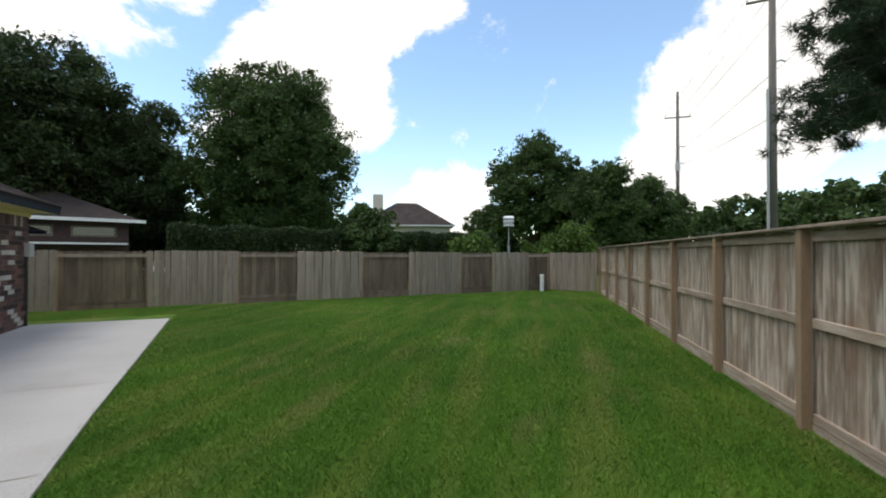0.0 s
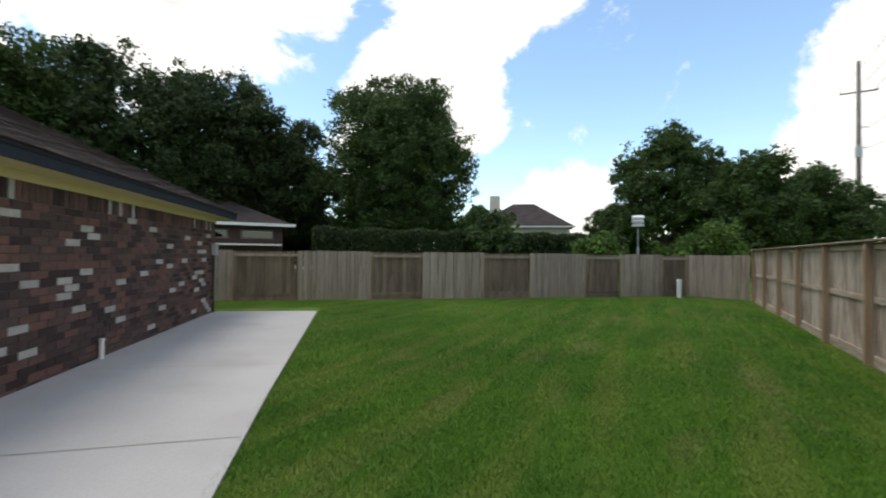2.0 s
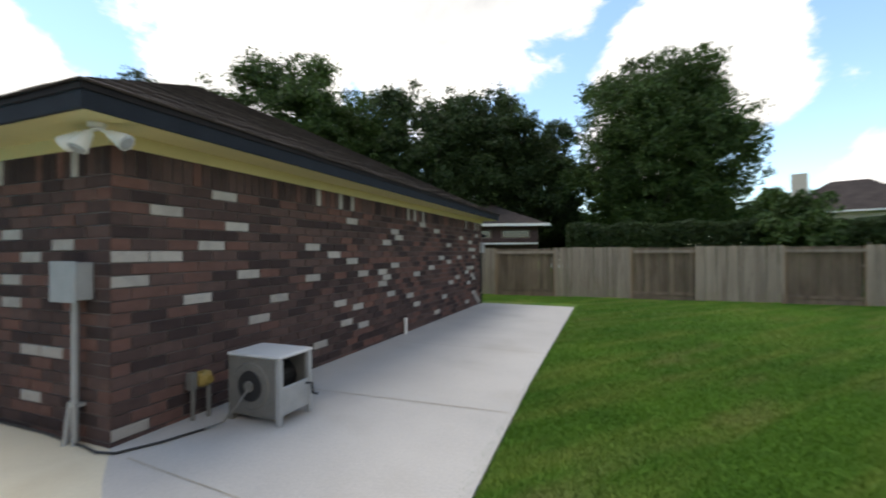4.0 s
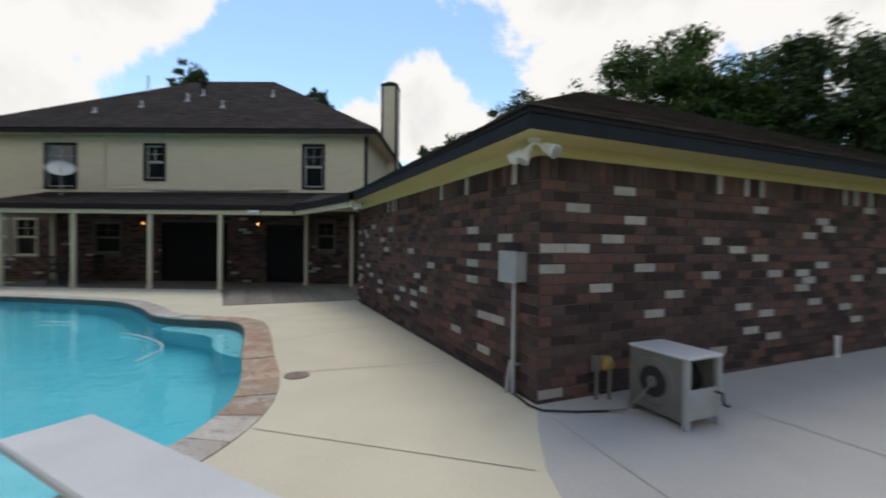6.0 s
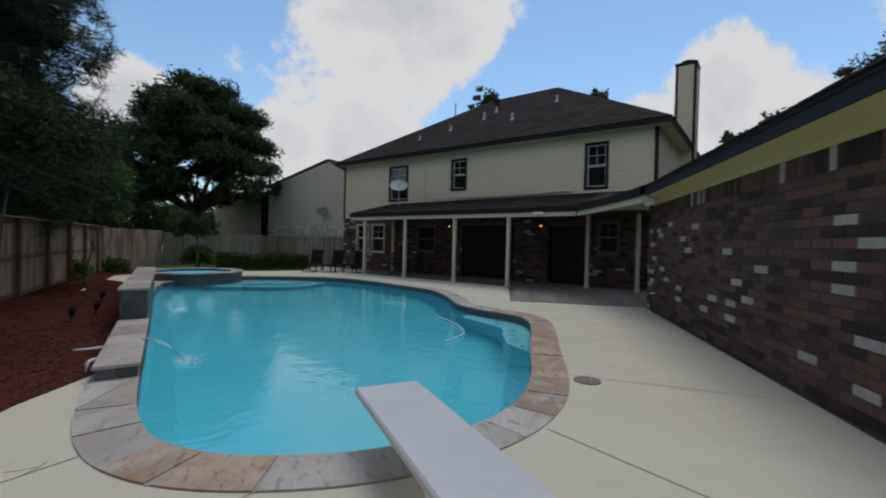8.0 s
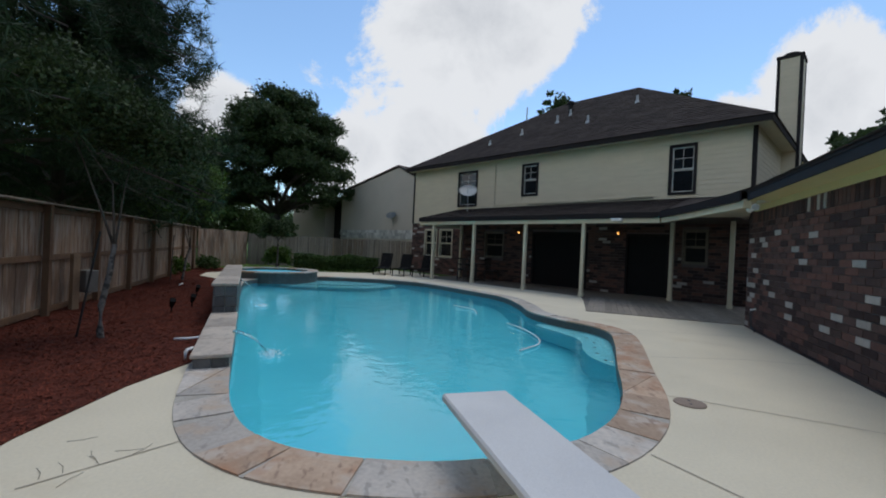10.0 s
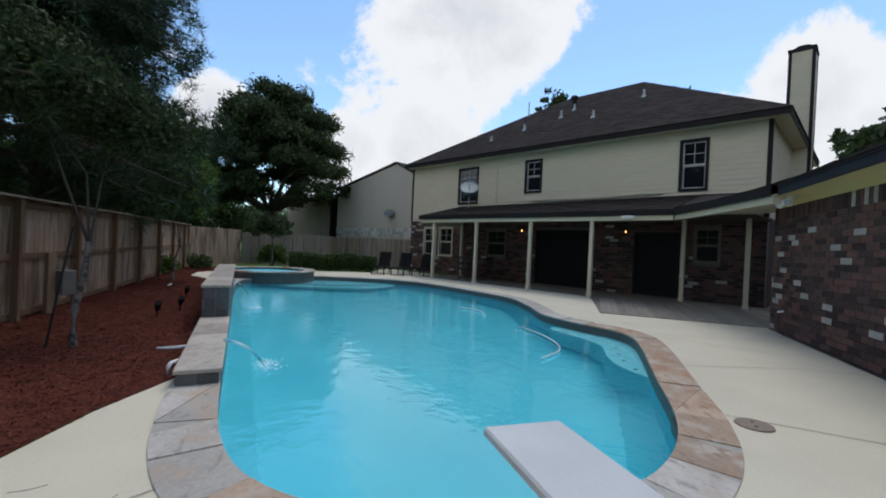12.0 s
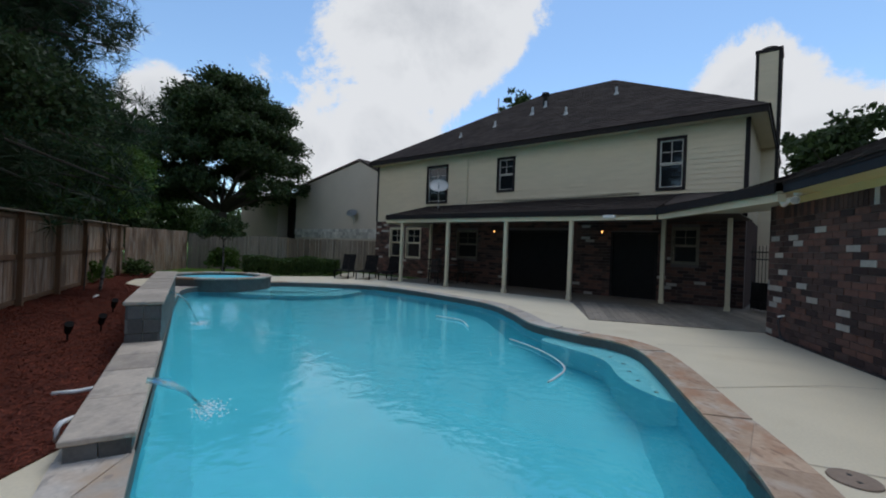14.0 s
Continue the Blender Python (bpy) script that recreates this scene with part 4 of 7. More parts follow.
def window(o, trim, glass=M_GLASS, name="window"):
    """A sash window in the rear wall: casing, sashes, muntins, panes."""
    a, b, lo_, hi_ = o
    bm = bmesh.new()
    t = 0.09 if trim is M_DARKTRIM else 0.055
    box(bm, a, a + t, NW - 0.02, NW + 0.03, lo_, hi_)
    box(bm, b - t, b, NW - 0.02, NW + 0.03, lo_, hi_)
    box(bm, a + t, b - t, NW - 0.02, NW + 0.03, hi_ - t, hi_)
    box(bm, a + t, b - t, NW - 0.02, NW + 0.03, lo_, lo_ + t)
    w = hpart(name, bm, trim)
    mid = (lo_ + hi_) / 2
    for z0, z1, dn in ((mid, hi_ - t, 0.0), (lo_ + t, mid, -0.03)):
        sash = bmesh.new()
        f = 0.04
        n0, n1 = NW - 0.07 + dn, NW - 0.035 + dn
        box(sash, a + t, a + t + f, n0, n1, z0, z1)
        box(sash, b - t - f, b - t, n0, n1, z0, z1)
        box(sash, a + t + f, b - t - f, n0, n1, z1 - f, z1)
        box(sash, a + t + f, b - t - f, n0, n1, z0, z0 + f)
        c = (a + b) / 2
        if z0 == mid:
            box(sash, c - 0.008, c + 0.008, n0 + 0.008, n1 - 0.006, z0 + f, z1 - f)
            zc = (z0 + z1) / 2
            box(sash, a + t + f, c - 0.008, n0 + 0.008, n1 - 0.006, zc - 0.008, zc + 0.008)
            box(sash, c + 0.008, b - t - f, n0 + 0.008, n1 - 0.006, zc - 0.008, zc + 0.008)
        hpart("sash", sash, M_SASH if trim is M_DARKTRIM else trim, w, "pale sash with muntins")
        hpart("pane", boxed(a + t + f, b - t - f, n0 + 0.012, n0 + 0.018, z0 + f, z1 - f), glass, w, "dark glass pane")
    return w


for o in OPEN_UP:
    window(o, M_DARKTRIM)
for o in OPEN_LOW[:2]:
    window(o, M_CREAMTRIM)
# these two stand under the porch: shade is painted into their trim
window(OPEN_LOW[2], M_DIMTRIM, M_DOORGLASS)
window(OPEN_LOW[3], M_DIMTRIM, M_DOORGLASS)
for a, b, lo_, hi_ in OPEN_LOW[4:]:
    bm = bmesh.new()
    box(bm, a, a + 0.07, NW - 0.1, NW + 0.015, lo_, hi_)
    box(bm, b - 0.07, b, NW - 0.1, NW + 0.015, lo_, hi_)
    box(bm, a + 0.07, b - 0.07, NW - 0.1, NW + 0.015, hi_ - 0.07, hi_)
    dr = hpart("door", bm, M_DARKTRIM, label="dark-framed glazed patio door")
    hpart("pane", boxed(a + 0.07, b - 0.07, NW - 0.09, NW - 0.06, lo_, hi_ - 0.07), M_DOORGLASS, dr, "dull dark door glass")

# main roof
FZ = 5.42
fe = 0.44
for bx in ((S0 - fe, S1 + 0.2, NW + fe - 0.03, NW + fe, FZ - 0.03, FZ + 0.15), (S0 - fe, S0 - fe + 0.03, NB - fe, NW + fe - 0.031, FZ - 0.03, FZ + 0.15), (S1 + 0.17, S1 + 0.2, NB - fe, NW + fe - 0.031, FZ - 0.03, FZ + 0.15)):
    hpart("fascia", boxed(*bx), M_DARKTRIM, label="dark fascia board")
bm = bmesh.new()
box(bm, S0 - fe + 0.03, S1 + 0.17, NW - 0.02, NW + fe - 0.031, FZ - 0.005, FZ + 0.02)
box(bm, S0 - fe + 0.03, S0 - 0.014, NB - fe, NW - 0.021, FZ - 0.005, FZ + 0.02)
box(bm, S1, S1 + 0.17, NB - fe, NW - 0.021, FZ - 0.005, FZ + 0.02)
hpart("soffit", bm, M_CREAMTRIM, label="cream soffit")


def hw(s, n_, z_):
    v = HM @ Vector((s, n_, z_))
    return (v.x, v.y, v.z)


FT = FZ + 0.155
e0, e1, m0, m1 = S0 - fe - 0.03, S1 + 0.23, NB - fe - 0.03, NW + fe + 0.03
ra, rb2 = hw(9.24, -15.7, 8.93), hw(12.7, -15.7, 8.93)
shingle_roof(house, [(hw(e0, m1, FT), hw(e1, m1, FT), rb2, ra), (hw(e0, m0, FT), hw(e0, m1, FT), ra, ra), (hw(e1, m0, FT), hw(e0, m0, FT), ra, rb2), (hw(e1, m1, FT), hw(e1, m0, FT), rb2, rb2)], 0.16, mat=M_SHINGLE_DARK)
# roof pipes
def on_roof(s, n_):
    return FT + (m1 - n_) / (m1 + 15.7) * (8.93 - FT)


for s, n_, h, r in ((8.55, -14.0, 0.28, 0.045), (10.1, -12.9, 0.28, 0.045), (11.6, -14.1, 0.25, 0.045), (11.9, -13.5, 0.32, 0.05), (13.4, -12.9, 0.25, 0.045), (14.9, -12.4, 0.2, 0.04), (14.3, -14.5, 0.7, 0.03), (11.75, -14.35, 0.4, 0.11)):
    z_ = on_roof(s, n_)
    bm = bmesh.new()
    rod(bm, (s, n_, z_ - 0.05), (s, n_, z_ + h), r, sides=10)
    if r < 0.1:
        rod(bm, (s, n_, z_ - 0.06), (s, n_, z_ + 0.07), r * 2.6, r * 1.2, sides=10)
    else:
        rod(bm, (s, n_, z_ + h), (s, n_, z_ + h + 0.12), r * 1.7, r * 1.4, sides=12)
    hpart("vent_pipe", bm, M_GREYMETAL if r < 0.1 else M_DARKTRIM, label="roof vent pipe")
# chimney
bm = boxed(3.56, 4.28, -16.85, -16.0, -0.1, 8.85)
ch = hpart("chimney", bm, M_SIDING, label="cream-sided chimney with dark corner boards")
for s in (3.54, 4.2):
    for n_ in (-16.87, -16.08):
        hpart("corner_board", boxed(s, s + 0.1, n_, n_ + 0.1, -0.1, 8.86), M_DARKTRIM, ch)
z = 2.0
while z < 8.7:
    hpart("siding_board", boxed(3.645, 4.195, -16.0, -15.99, z, z + 0.14), M_SIDING, ch)
    z += 0.155
bm = boxed(3.52, 4.32, -16.89, -15.96, 8.86, 8.97)
rod(bm, (3.92, -16.42, 8.97), (3.92, -16.42, 9.08), 0.25, 0.25, 16)
rod(bm, (3.92, -16.42, 9.08), (3.92, -16.42, 9.13), 0.3, 0.25, 16)
hpart("chimney_cap", bm, M_DARKTRIM, ch, "dark metal chimney cap")

# ---- porch: roof, beam, posts, plank floor ----
px, py = plan(11, -10)
porch = thing("porch", px, py, 0, 0, "shaded rear porch with slim cream posts and a low shingle roof", "porch")
EDGE = [plan(15.95, -8.95), plan(5.75, -8.95), (-8.45, -0.93), (-6.5, -0.53)]
BACK = [plan(15.95, NW + 0.02), plan(5.75, NW + 0.02), plan(3.9, NW + 0.02), (-6.5, 1.4)]
ZE, ZB = (2.63, 2.63, 2.63, 2.64), (3.28, 3.34, 3.34, 3.45)
quads = []
for i in range(3):
    quads.append(((*EDGE[i + 1], ZE[i + 1]), (*EDGE[i], ZE[i]), (*BACK[i], ZB[i]), (*BACK[i + 1], ZB[i + 1])))
shingle_roof(porch, quads, 0.15, mat=M_SHINGLE_DARK)
for i in range(3):
    a, b = Vector((*EDGE[i], 0)), Vector((*EDGE[i + 1], 0))
    t = (b - a).normalized()
    side = Vector((t.y, -t.x, 0))
    if side.dot(Vector((1, -0.6, 0))) < 0:
        side = -side
    inn = -side
    for nm, mt, z0, z1, d0, d1, lb in (("fascia", M_DARKTRIM, 2.47, 2.632, 0.0, 0.03, "dark fascia board"), ("beam", M_CREAMTRIM, 2.34, 2.47, 0.06, 0.2, "cream porch beam")):
        bm = slab([tuple((p + inn * q)[:2]) for p, q in ((a, d0), (b, d0), (b, d1), (a, d1))], z0, z1)
        bmesh.ops.recalc_face_normals(bm, faces=bm.faces)
        part(nm, bm, mt, porch, lb)
bm = slab([plan(15.9, -9.2), plan(4.0, -9.2), plan(3.9, NW + 0.03), plan(15.9, NW + 0.03)], 2.475, 2.5)
bmesh.ops.recalc_face_normals(bm, faces=bm.faces)
part("ceiling", bm, M_SHADEBOARDS, porch, "porch ceiling boards, colour darkened for the porch shade")
bm = slab([plan(5.75, -9.05), (-8.45, -0.85), (-6.5, -0.45), (-6.5, -0.01), (-7.86, -0.01), (-7.9, 1.4), plan(3.95, -9.19)][::-1], 2.478, 2.503)
bmesh.ops.recalc_face_normals(bm, faces=bm.faces)
part("soffit", bm, M_CREAMTRIM, porch, "cream soffit at the porch corner")
bm = slab([plan(15.93, -9.0), plan(15.93, NW + 0.03), plan(15.9, NW + 0.03), plan(15.9, -9.0)], 2.3, 2.6)
bmesh.ops.recalc_face_normals(bm, faces=bm.faces)
part("end_board", bm, M_CREAMTRIM, porch)


def porch_post(s, n_):
    bm = bmesh.new()
    x, y = plan(s, n_)
    m = Matrix.Translation((x, y, 0)) @ HM
    box(bm, -0.055, 0.055, -0.055, 0.055, -0.02, 2.475, m, bevel=0.006)
    pst = part("post", bm, M_CREAMTRIM, porch, "slim cream square post")
    bm = bmesh.new()
    box(bm, -0.07, 0.07, -0.07, 0.07, -0.02, 0.12, m, bevel=0.005)
    part("plinth", bm, M_CREAMTRIM, pst)


for s, n_ in ((15.1, -9.1), (12.75, -9.1), (10.3, -9.1), (8.07, -9.1), (5.95, -10.75), (4.3, -10.5), (15.6, -11.4)):
    porch_post(s, n_)
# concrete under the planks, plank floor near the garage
solo("porch_base", slab([(-7.96, -3.1), (-7.96, 1.15), (-12.2, 1.15), (-12.9, -4.4), (-11.3, -3.9)][::-1], -0.1, -0.016), M_SHADECON, -10, -1.5, 0, "concrete base under the porch planks, colour darkened for shade", "pavement", kind="structure")
floor_b = thing("plank_floor", -9.5, -1.6, 0, 0, "weathered grey plank floor of the porch", "deck")
yy = -3.16
while yy < 1.1:
    bm = boxed(-12.3 if yy > -1.2 else -11.35, -7.95 + (0.0 if yy < 0.05 else -0.2), yy, yy + 0.135, -0.02, 0.016 + rng.uniform(-0.002, 0.002))
    part("plank", bm, M_DECKWOOD, floor_b)
    yy += 0.142
# added slab over the lawn, its colour darkened for the shaded gap
solo("side_walk", slab([(-7.9, 0.1), (-7.9, 9.0), (-22.0, 9.0), (-22.0, 4.0), (-12.0, 0.1)][::-1], -0.1, -0.012), M_SHADECON, -9, 3, 0, "added concrete side yard between garage and house, colour darkened for shade", "pavement", kind="structure")
# iron gate between garage and house
gate = thing("iron_gate", -10.1, 2.15, 0, 0, "black iron picket gate beside the garage", "gate")
ga, gb = Vector((-7.95, 2.9, 0)), Vector((-12.32, 1.42, 0))
part("kick_panel", slab([(-7.97, 2.94), (-12.3, 1.46), (-12.3, 1.44), (-7.97, 2.92)], 0.05, 0.78), M_BLACK, gate, "solid black lower panel")
for z_ in (0.25, 1.42, 1.62):
    bm = rod(bmesh.new(), ga + Vector((0, 0, z_)), gb + Vector((0, 0, z_)), 0.018, sides=6)
    part("rail", bm, M_BLACK, gate)
for k in range(40):
    p = ga.lerp(gb, (k + 0.5) / 40)
    bm = rod(bmesh.new(), p, p + Vector((0, 0, 1.75)), 0.009, sides=6)
    rod(bm, p + Vector((0, 0, 1.75)), p + Vector((0, 0, 1.82)), 0.014, 0.002, sides=6)
    part("bar", bm, M_BLACK, gate)


# ---- fences ----
def picket_mesh(name, w, h, t, mat, dog=True):
    bm = bmesh.new()
    c = 0.025 if dog else 0.002
    pts = [(-w / 2, 0), (w / 2, 0), (w / 2, h - c), (w / 2 - c, h), (-w / 2 + c, h), (-w / 2, h - c)]
    f = [bm.verts.new((x, 0, z_)) for x, z_ in pts]
    g = [bm.verts.new((x, t, z_)) for x, z_ in pts]
    bm.faces.new(f)
    bm.faces.new(g[::-1])
    for i_ in range(6):
        k_ = (i_ + 1) % 6
        bm.faces.new((f[k_], f[i_], g[i_], g[k_]))
    bmesh.ops.recalc_face_normals(bm, faces=bm.faces)
    return mesh_of(name, bm, mat)


def frame_at(a, b):
    """Local x along a to b, local y to the left of that way."""
    a, b = Vector((*a, 0)), Vector((*b, 0))
    t = (b - a).normalized()
    return Matrix(((t.x, -t.y, 0, a.x), (t.y, t.x, 0, a.y), (0, 0, 1, 0), (0, 0, 0, 1))), (b - a).length


def post_and_rail_fence(name, a, b, h, span, label, seed, start=0.0, wood=M_WOOD, rot=True):
    """Pickets on the far side, posts, three rails, a cap board and a rot board on the near side (local y < 0 is far)."""
    r = random.Random(seed)
    m, length = frame_at(a, b)
    mid = m @ Vector((length / 2, 0, 0))
    fn = thing(name, mid.x, mid.y, 0, 0, label, "fence")
    pk = [picket_mesh("picket", w, h - 0.04 - 0.0, 0.016, wood, False) for w in (0.127, 0.132, 0.136)]
    x = 0.07
    while x < length - 0.05:
        piece("picket", r.choice(pk), m @ Matrix.Translation((x, -0.075 + r.uniform(-0.003, 0.003), 0.03 + r.uniform(-0.008, 0.004))) @ pose(0, 0, 0, 0, r.uniform(-0.4, 0.4), 0), fn)
        x += 0.1425
    x = start
    xs = []
    while x < length + 0.01:
        xs.append(x)
        bm = bmesh.new()
        box(bm, x - 0.045, x + 0.045, -0.02, 0.07, -0.1, h, m, bevel=0.005)
        part("post", bm, M_POST if rot else M_DARKPOST, fn, "square brown post")
        x += span
    for u0, u1 in zip([0.0] + xs if xs[0] > 0.1 else xs, xs if xs[0] > 0.1 else xs[1:] + ([length] if length - xs[-1] > 0.2 else [])):
        for z0, z1 in ((0.05, 0.135), (h * 0.5, h * 0.5 + 0.09), (h - 0.12, h - 0.03)):
            bm = bmesh.new()
            box(bm, u0 + 0.046, u1 - 0.046, -0.058, -0.02, z0, z1, m, bevel=0.004)
            part("rail", bm, M_DARKPOST if not rot else M_RAIL, fn)
        if rot:
            bm = bmesh.new()
            box(bm, u0 + 0.046, u1 - 0.046, -0.036, -0.018, -0.06, 0.042, m)
            part("rot_board", bm, M_RAIL, fn)
        bm = bmesh.new()
        box(bm, u0 + 0.002, u1 - 0.002, -0.11, 0.09, h + 0.001, h + 0.03, m, bevel=0.004)
        part("cap_board", bm, M_GREYWOOD, fn)


BEND, R_END, L_END = (3.2, -7.0), (17.96, 11.06), (-10.6, -18.98)
post_and_rail_fence("fence", BEND, R_END, 1.84, 2.0, "brown wooden privacy fence with square posts and a cap board", 3, start=((Vector((8.74, -0.25)) - Vector(BEND)).length + 0.08) % 2.0)
post_and_rail_fence("fence", L_END, BEND, 1.72, 1.9, "brown wooden privacy fence behind the mulch bed", 4, start=1.08, wood=M_REDWOOD, rot=False)


def panel_fence(name, a, b, h, recesses, label, seed, wood=M_GREYWOOD):
    """Flat pickets with panels set back behind a top rail here and there (near side: local y < 0)."""
    r = random.Random(seed)
    m, length = frame_at(a, b)
    mid = m @ Vector((length / 2, 0, 0))
    fn = thing(name, mid.x, mid.y, 0, 0, label, "fence")
    near = [picket_mesh("picket", w, h, 0.016, wood) for w in (0.125, 0.131, 0.136)]
    far = [picket_mesh("picket", w, h - 0.03, 0.016, M_RECESSWOOD) for w in (0.125, 0.131, 0.136)]
    x = 0.07
    while x < length - 0.04:
        back = any(u0 < x < u1 for u0, u1 in recesses)
        piece("picket", r.choice(far if back else near), m @ Matrix.Translation((x, 0.15 if back else -0.016, r.uniform(-0.012, 0.012))) @ pose(0, 0, 0, 0, r.uniform(-0.5, 0.5), 0), fn)
        x += 0.1405
    for u0, u1 in recesses:
        for y0, z0, z1 in ((0.0, h - 0.2, h - 0.11), (0.09, 0.12, 0.21)):
            bm = bmesh.new()
            box(bm, u0 + 0.047, u1 - 0.047, y0, y0 + 0.04, z0, z1, m)
            part("rail", bm, M_GREYWOOD if y0 == 0 else M_RECESSWOOD, fn)
        bm = bmesh.new()
        box(bm, u0, u1, 0.1, 0.14, -0.03, 0.1, m)
        part("rot_board", bm, M_RECESSWOOD, fn)
        for u in (u0, u1):
            bm = bmesh.new()
            box(bm, u - 0.045, u + 0.045, 0.003, 0.092, -0.05, h - 0.02, m)
            part("post", bm, M_POST, fn)


XB = -9.0
panel_fence("fence", (XB, 13.0), (17.0, 13.0), 1.66, [(u0 - XB, u1 - XB) for u0, u1 in ((-4.1, -2.2), (-0.3, 1.82), (4.2, 6.08), (8.28, 10.17), (12.37, 13.94), (15.75, 16.95))], "weathered grey wooden fence with set-back panels", 5)
panel_fence("fence", (17.0, 13.0), R_END, 1.66, [], "short grey wooden fence at the corner of the lawn", 6)
panel_fence("fence", (-14.6, -20.3), L_END, 1.7, [], "brown wooden fence beyond the spa", 8, M_REDWOOD)
panel_fence("fence", (-19.74, -12.53), (-14.66, -20.26), 1.62, [(3.43, 4.94)], "weathered wooden fence behind the hedge", 9)


# ---- plants ----
def card_mesh(name, pts, normals_rng, size, mat, long=1.0):
    """Many small leaf faces, one diamond for each point."""
    nprng = np.random.default_rng(normals_rng)
    n_ = len(pts)
    a = nprng.normal(size=(n_, 3))
    a /= np.linalg.norm(a, axis=1)[:, None]
    b = nprng.normal(size=(n_, 3))
    b -= (a * b).sum(1)[:, None] * a
    b /= np.linalg.norm(b, axis=1)[:, None]
    c = np.cross(a, b)
    s = size * nprng.uniform(0.55, 1.4, (n_, 1))
    v = np.stack([pts - a * s * long, pts + b * s * 0.5 + c * s * 0.15, pts + a * s * long, pts - b * s * 0.5 + c * s * 0.15], 1).reshape(-1, 3)
    me = bpy.data.meshes.new(name)
    me.vertices.add(n_ * 4)
    me.vertices.foreach_set("co", v.astype(np.float32).ravel())
    me.loops.add(n_ * 4)
    me.loops.foreach_set("vertex_index", np.arange(n_ * 4, dtype=np.int32))
    me.polygons.add(n_)
    me.polygons.foreach_set("loop_start", np.arange(0, n_ * 4, 4, dtype=np.int32))
    me.update(calc_edges=True)
    me.materials.append(mat)
    return me


def clumps(blobs, count, clump, seed, inner=0.35, per=60):
    """Points gathered in clumps over ellipsoids ((x, y, z), (rx, ry, rz)), with a ragged rim and gaps."""
    q = np.random.default_rng(seed)
    vol = np.array([r[0] * r[1] * r[2] for _, r in blobs]) ** 0.7
    pick = q.choice(len(blobs), size=max(1, count // per), p=vol / vol.sum())
    waves = [(q.normal(size=3) * f_, q.uniform(0, math.tau), g_) for f_, g_ in ((2.5, 0.06), (4.5, 0.06), (8.0, 0.05), (13.0, 0.04))]
    holes = [(q.normal(size=3) * 1.5, q.uniform(0, math.tau)) for _ in range(4)]
    out = []
    for k in pick:
        c, r = blobs[k]
        d = q.normal(size=3)
        d /= np.linalg.norm(d)
        if d[2] < -0.5:
            d[2] *= -0.3
        rad = (inner + (1 - inner) * q.random() ** 0.5) * q.uniform(0.88, 1.06) * (1 + sum(g_ * math.sin(d @ v_ + p_) for v_, p_, g_ in waves))
        w = clump * q.uniform(0.6, 1.35)
        if q.random() < 0.1:
            rad, w = rad * q.uniform(1.03, 1.14), w * 0.7
        ctr = np.array(c) + d * np.array(r) * rad
        if sum(math.sin(ctr @ v_ / (clump * 2.2) + p_) for v_, p_ in holes) > 2.1:
            continue
        out.append(ctr + np.clip(q.normal(size=(per, 3)), -1.5, 1.5) * np.array([w, w, w * 0.8]) * 0.5)
    return np.concatenate(out)


def tree(name, x, y, blobs, count, size, trunk_r, fork, mat, bark, label, seed, clump=0.75, limbs=9, category="tree", group="", long=1.0, inner=0.35):
    """A tapered trunk with limbs and a crown of leaf clumps; blobs are relative to the foot."""
    q = random.Random(seed)
    tr = thing(name, x, y, -0.03, 0, label, category, group)
    bm = bmesh.new()
    top = max(c[2] + r[2] * 0.5 for c, r in blobs)
    lean = (q.uniform(-0.2, 0.2), q.uniform(-0.2, 0.2))
    wig = [(0, 0)] + [(q.gauss(0, 0.3) * trunk_r, q.gauss(0, 0.3) * trunk_r) for _ in range(3)] + [(0, 0)]
    tube(bm, [(x + lean[0] * t * t + g[0], y + lean[1] * t * t + g[1], t * fork - 0.1) for t, g in zip((0, 0.15, 0.4, 0.7, 1.0), wig)], [trunk_r * 1.5, trunk_r * 1.1, trunk_r, trunk_r * 0.9, trunk_r * 0.8], 10)
    part("trunk", bm, bark, tr, smooth=True)
    root = Vector((x + lean[0], y + lean[1], fork - 0.15))
    for k in range(limbs):
        c, r = blobs[k % len(blobs)]
        a = q.uniform(0, math.tau)
        end = Vector((x + c[0] + math.cos(a) * r[0] * 0.6, y + c[1] + math.sin(a) * r[1] * 0.6, c[2] + q.uniform(-0.4, 0.5) * r[2]))
        mid = root.lerp(end, 0.5) + Vector((q.uniform(-1, 1), q.uniform(-1, 1), q.uniform(0, 1))) * 0.12 * (end - root).length
        bm = tube(bmesh.new(), [root, root.lerp(mid, 0.6), mid, mid.lerp(end, 0.55), end], [trunk_r * 0.45, trunk_r * 0.32, trunk_r * 0.22, trunk_r * 0.12, trunk_r * 0.05], 6)
        part("limb", bm, M_BARK, tr, smooth=True)
    pts = clumps([((c[0], c[1], c[2] + 0.03), r) for c, r in blobs], count, clump * 0.62, seed, inner, 44)
    crown = new("crown", card_mesh("crown", pts, seed, size, mat, long))
    crown.parent = tr
    return tr


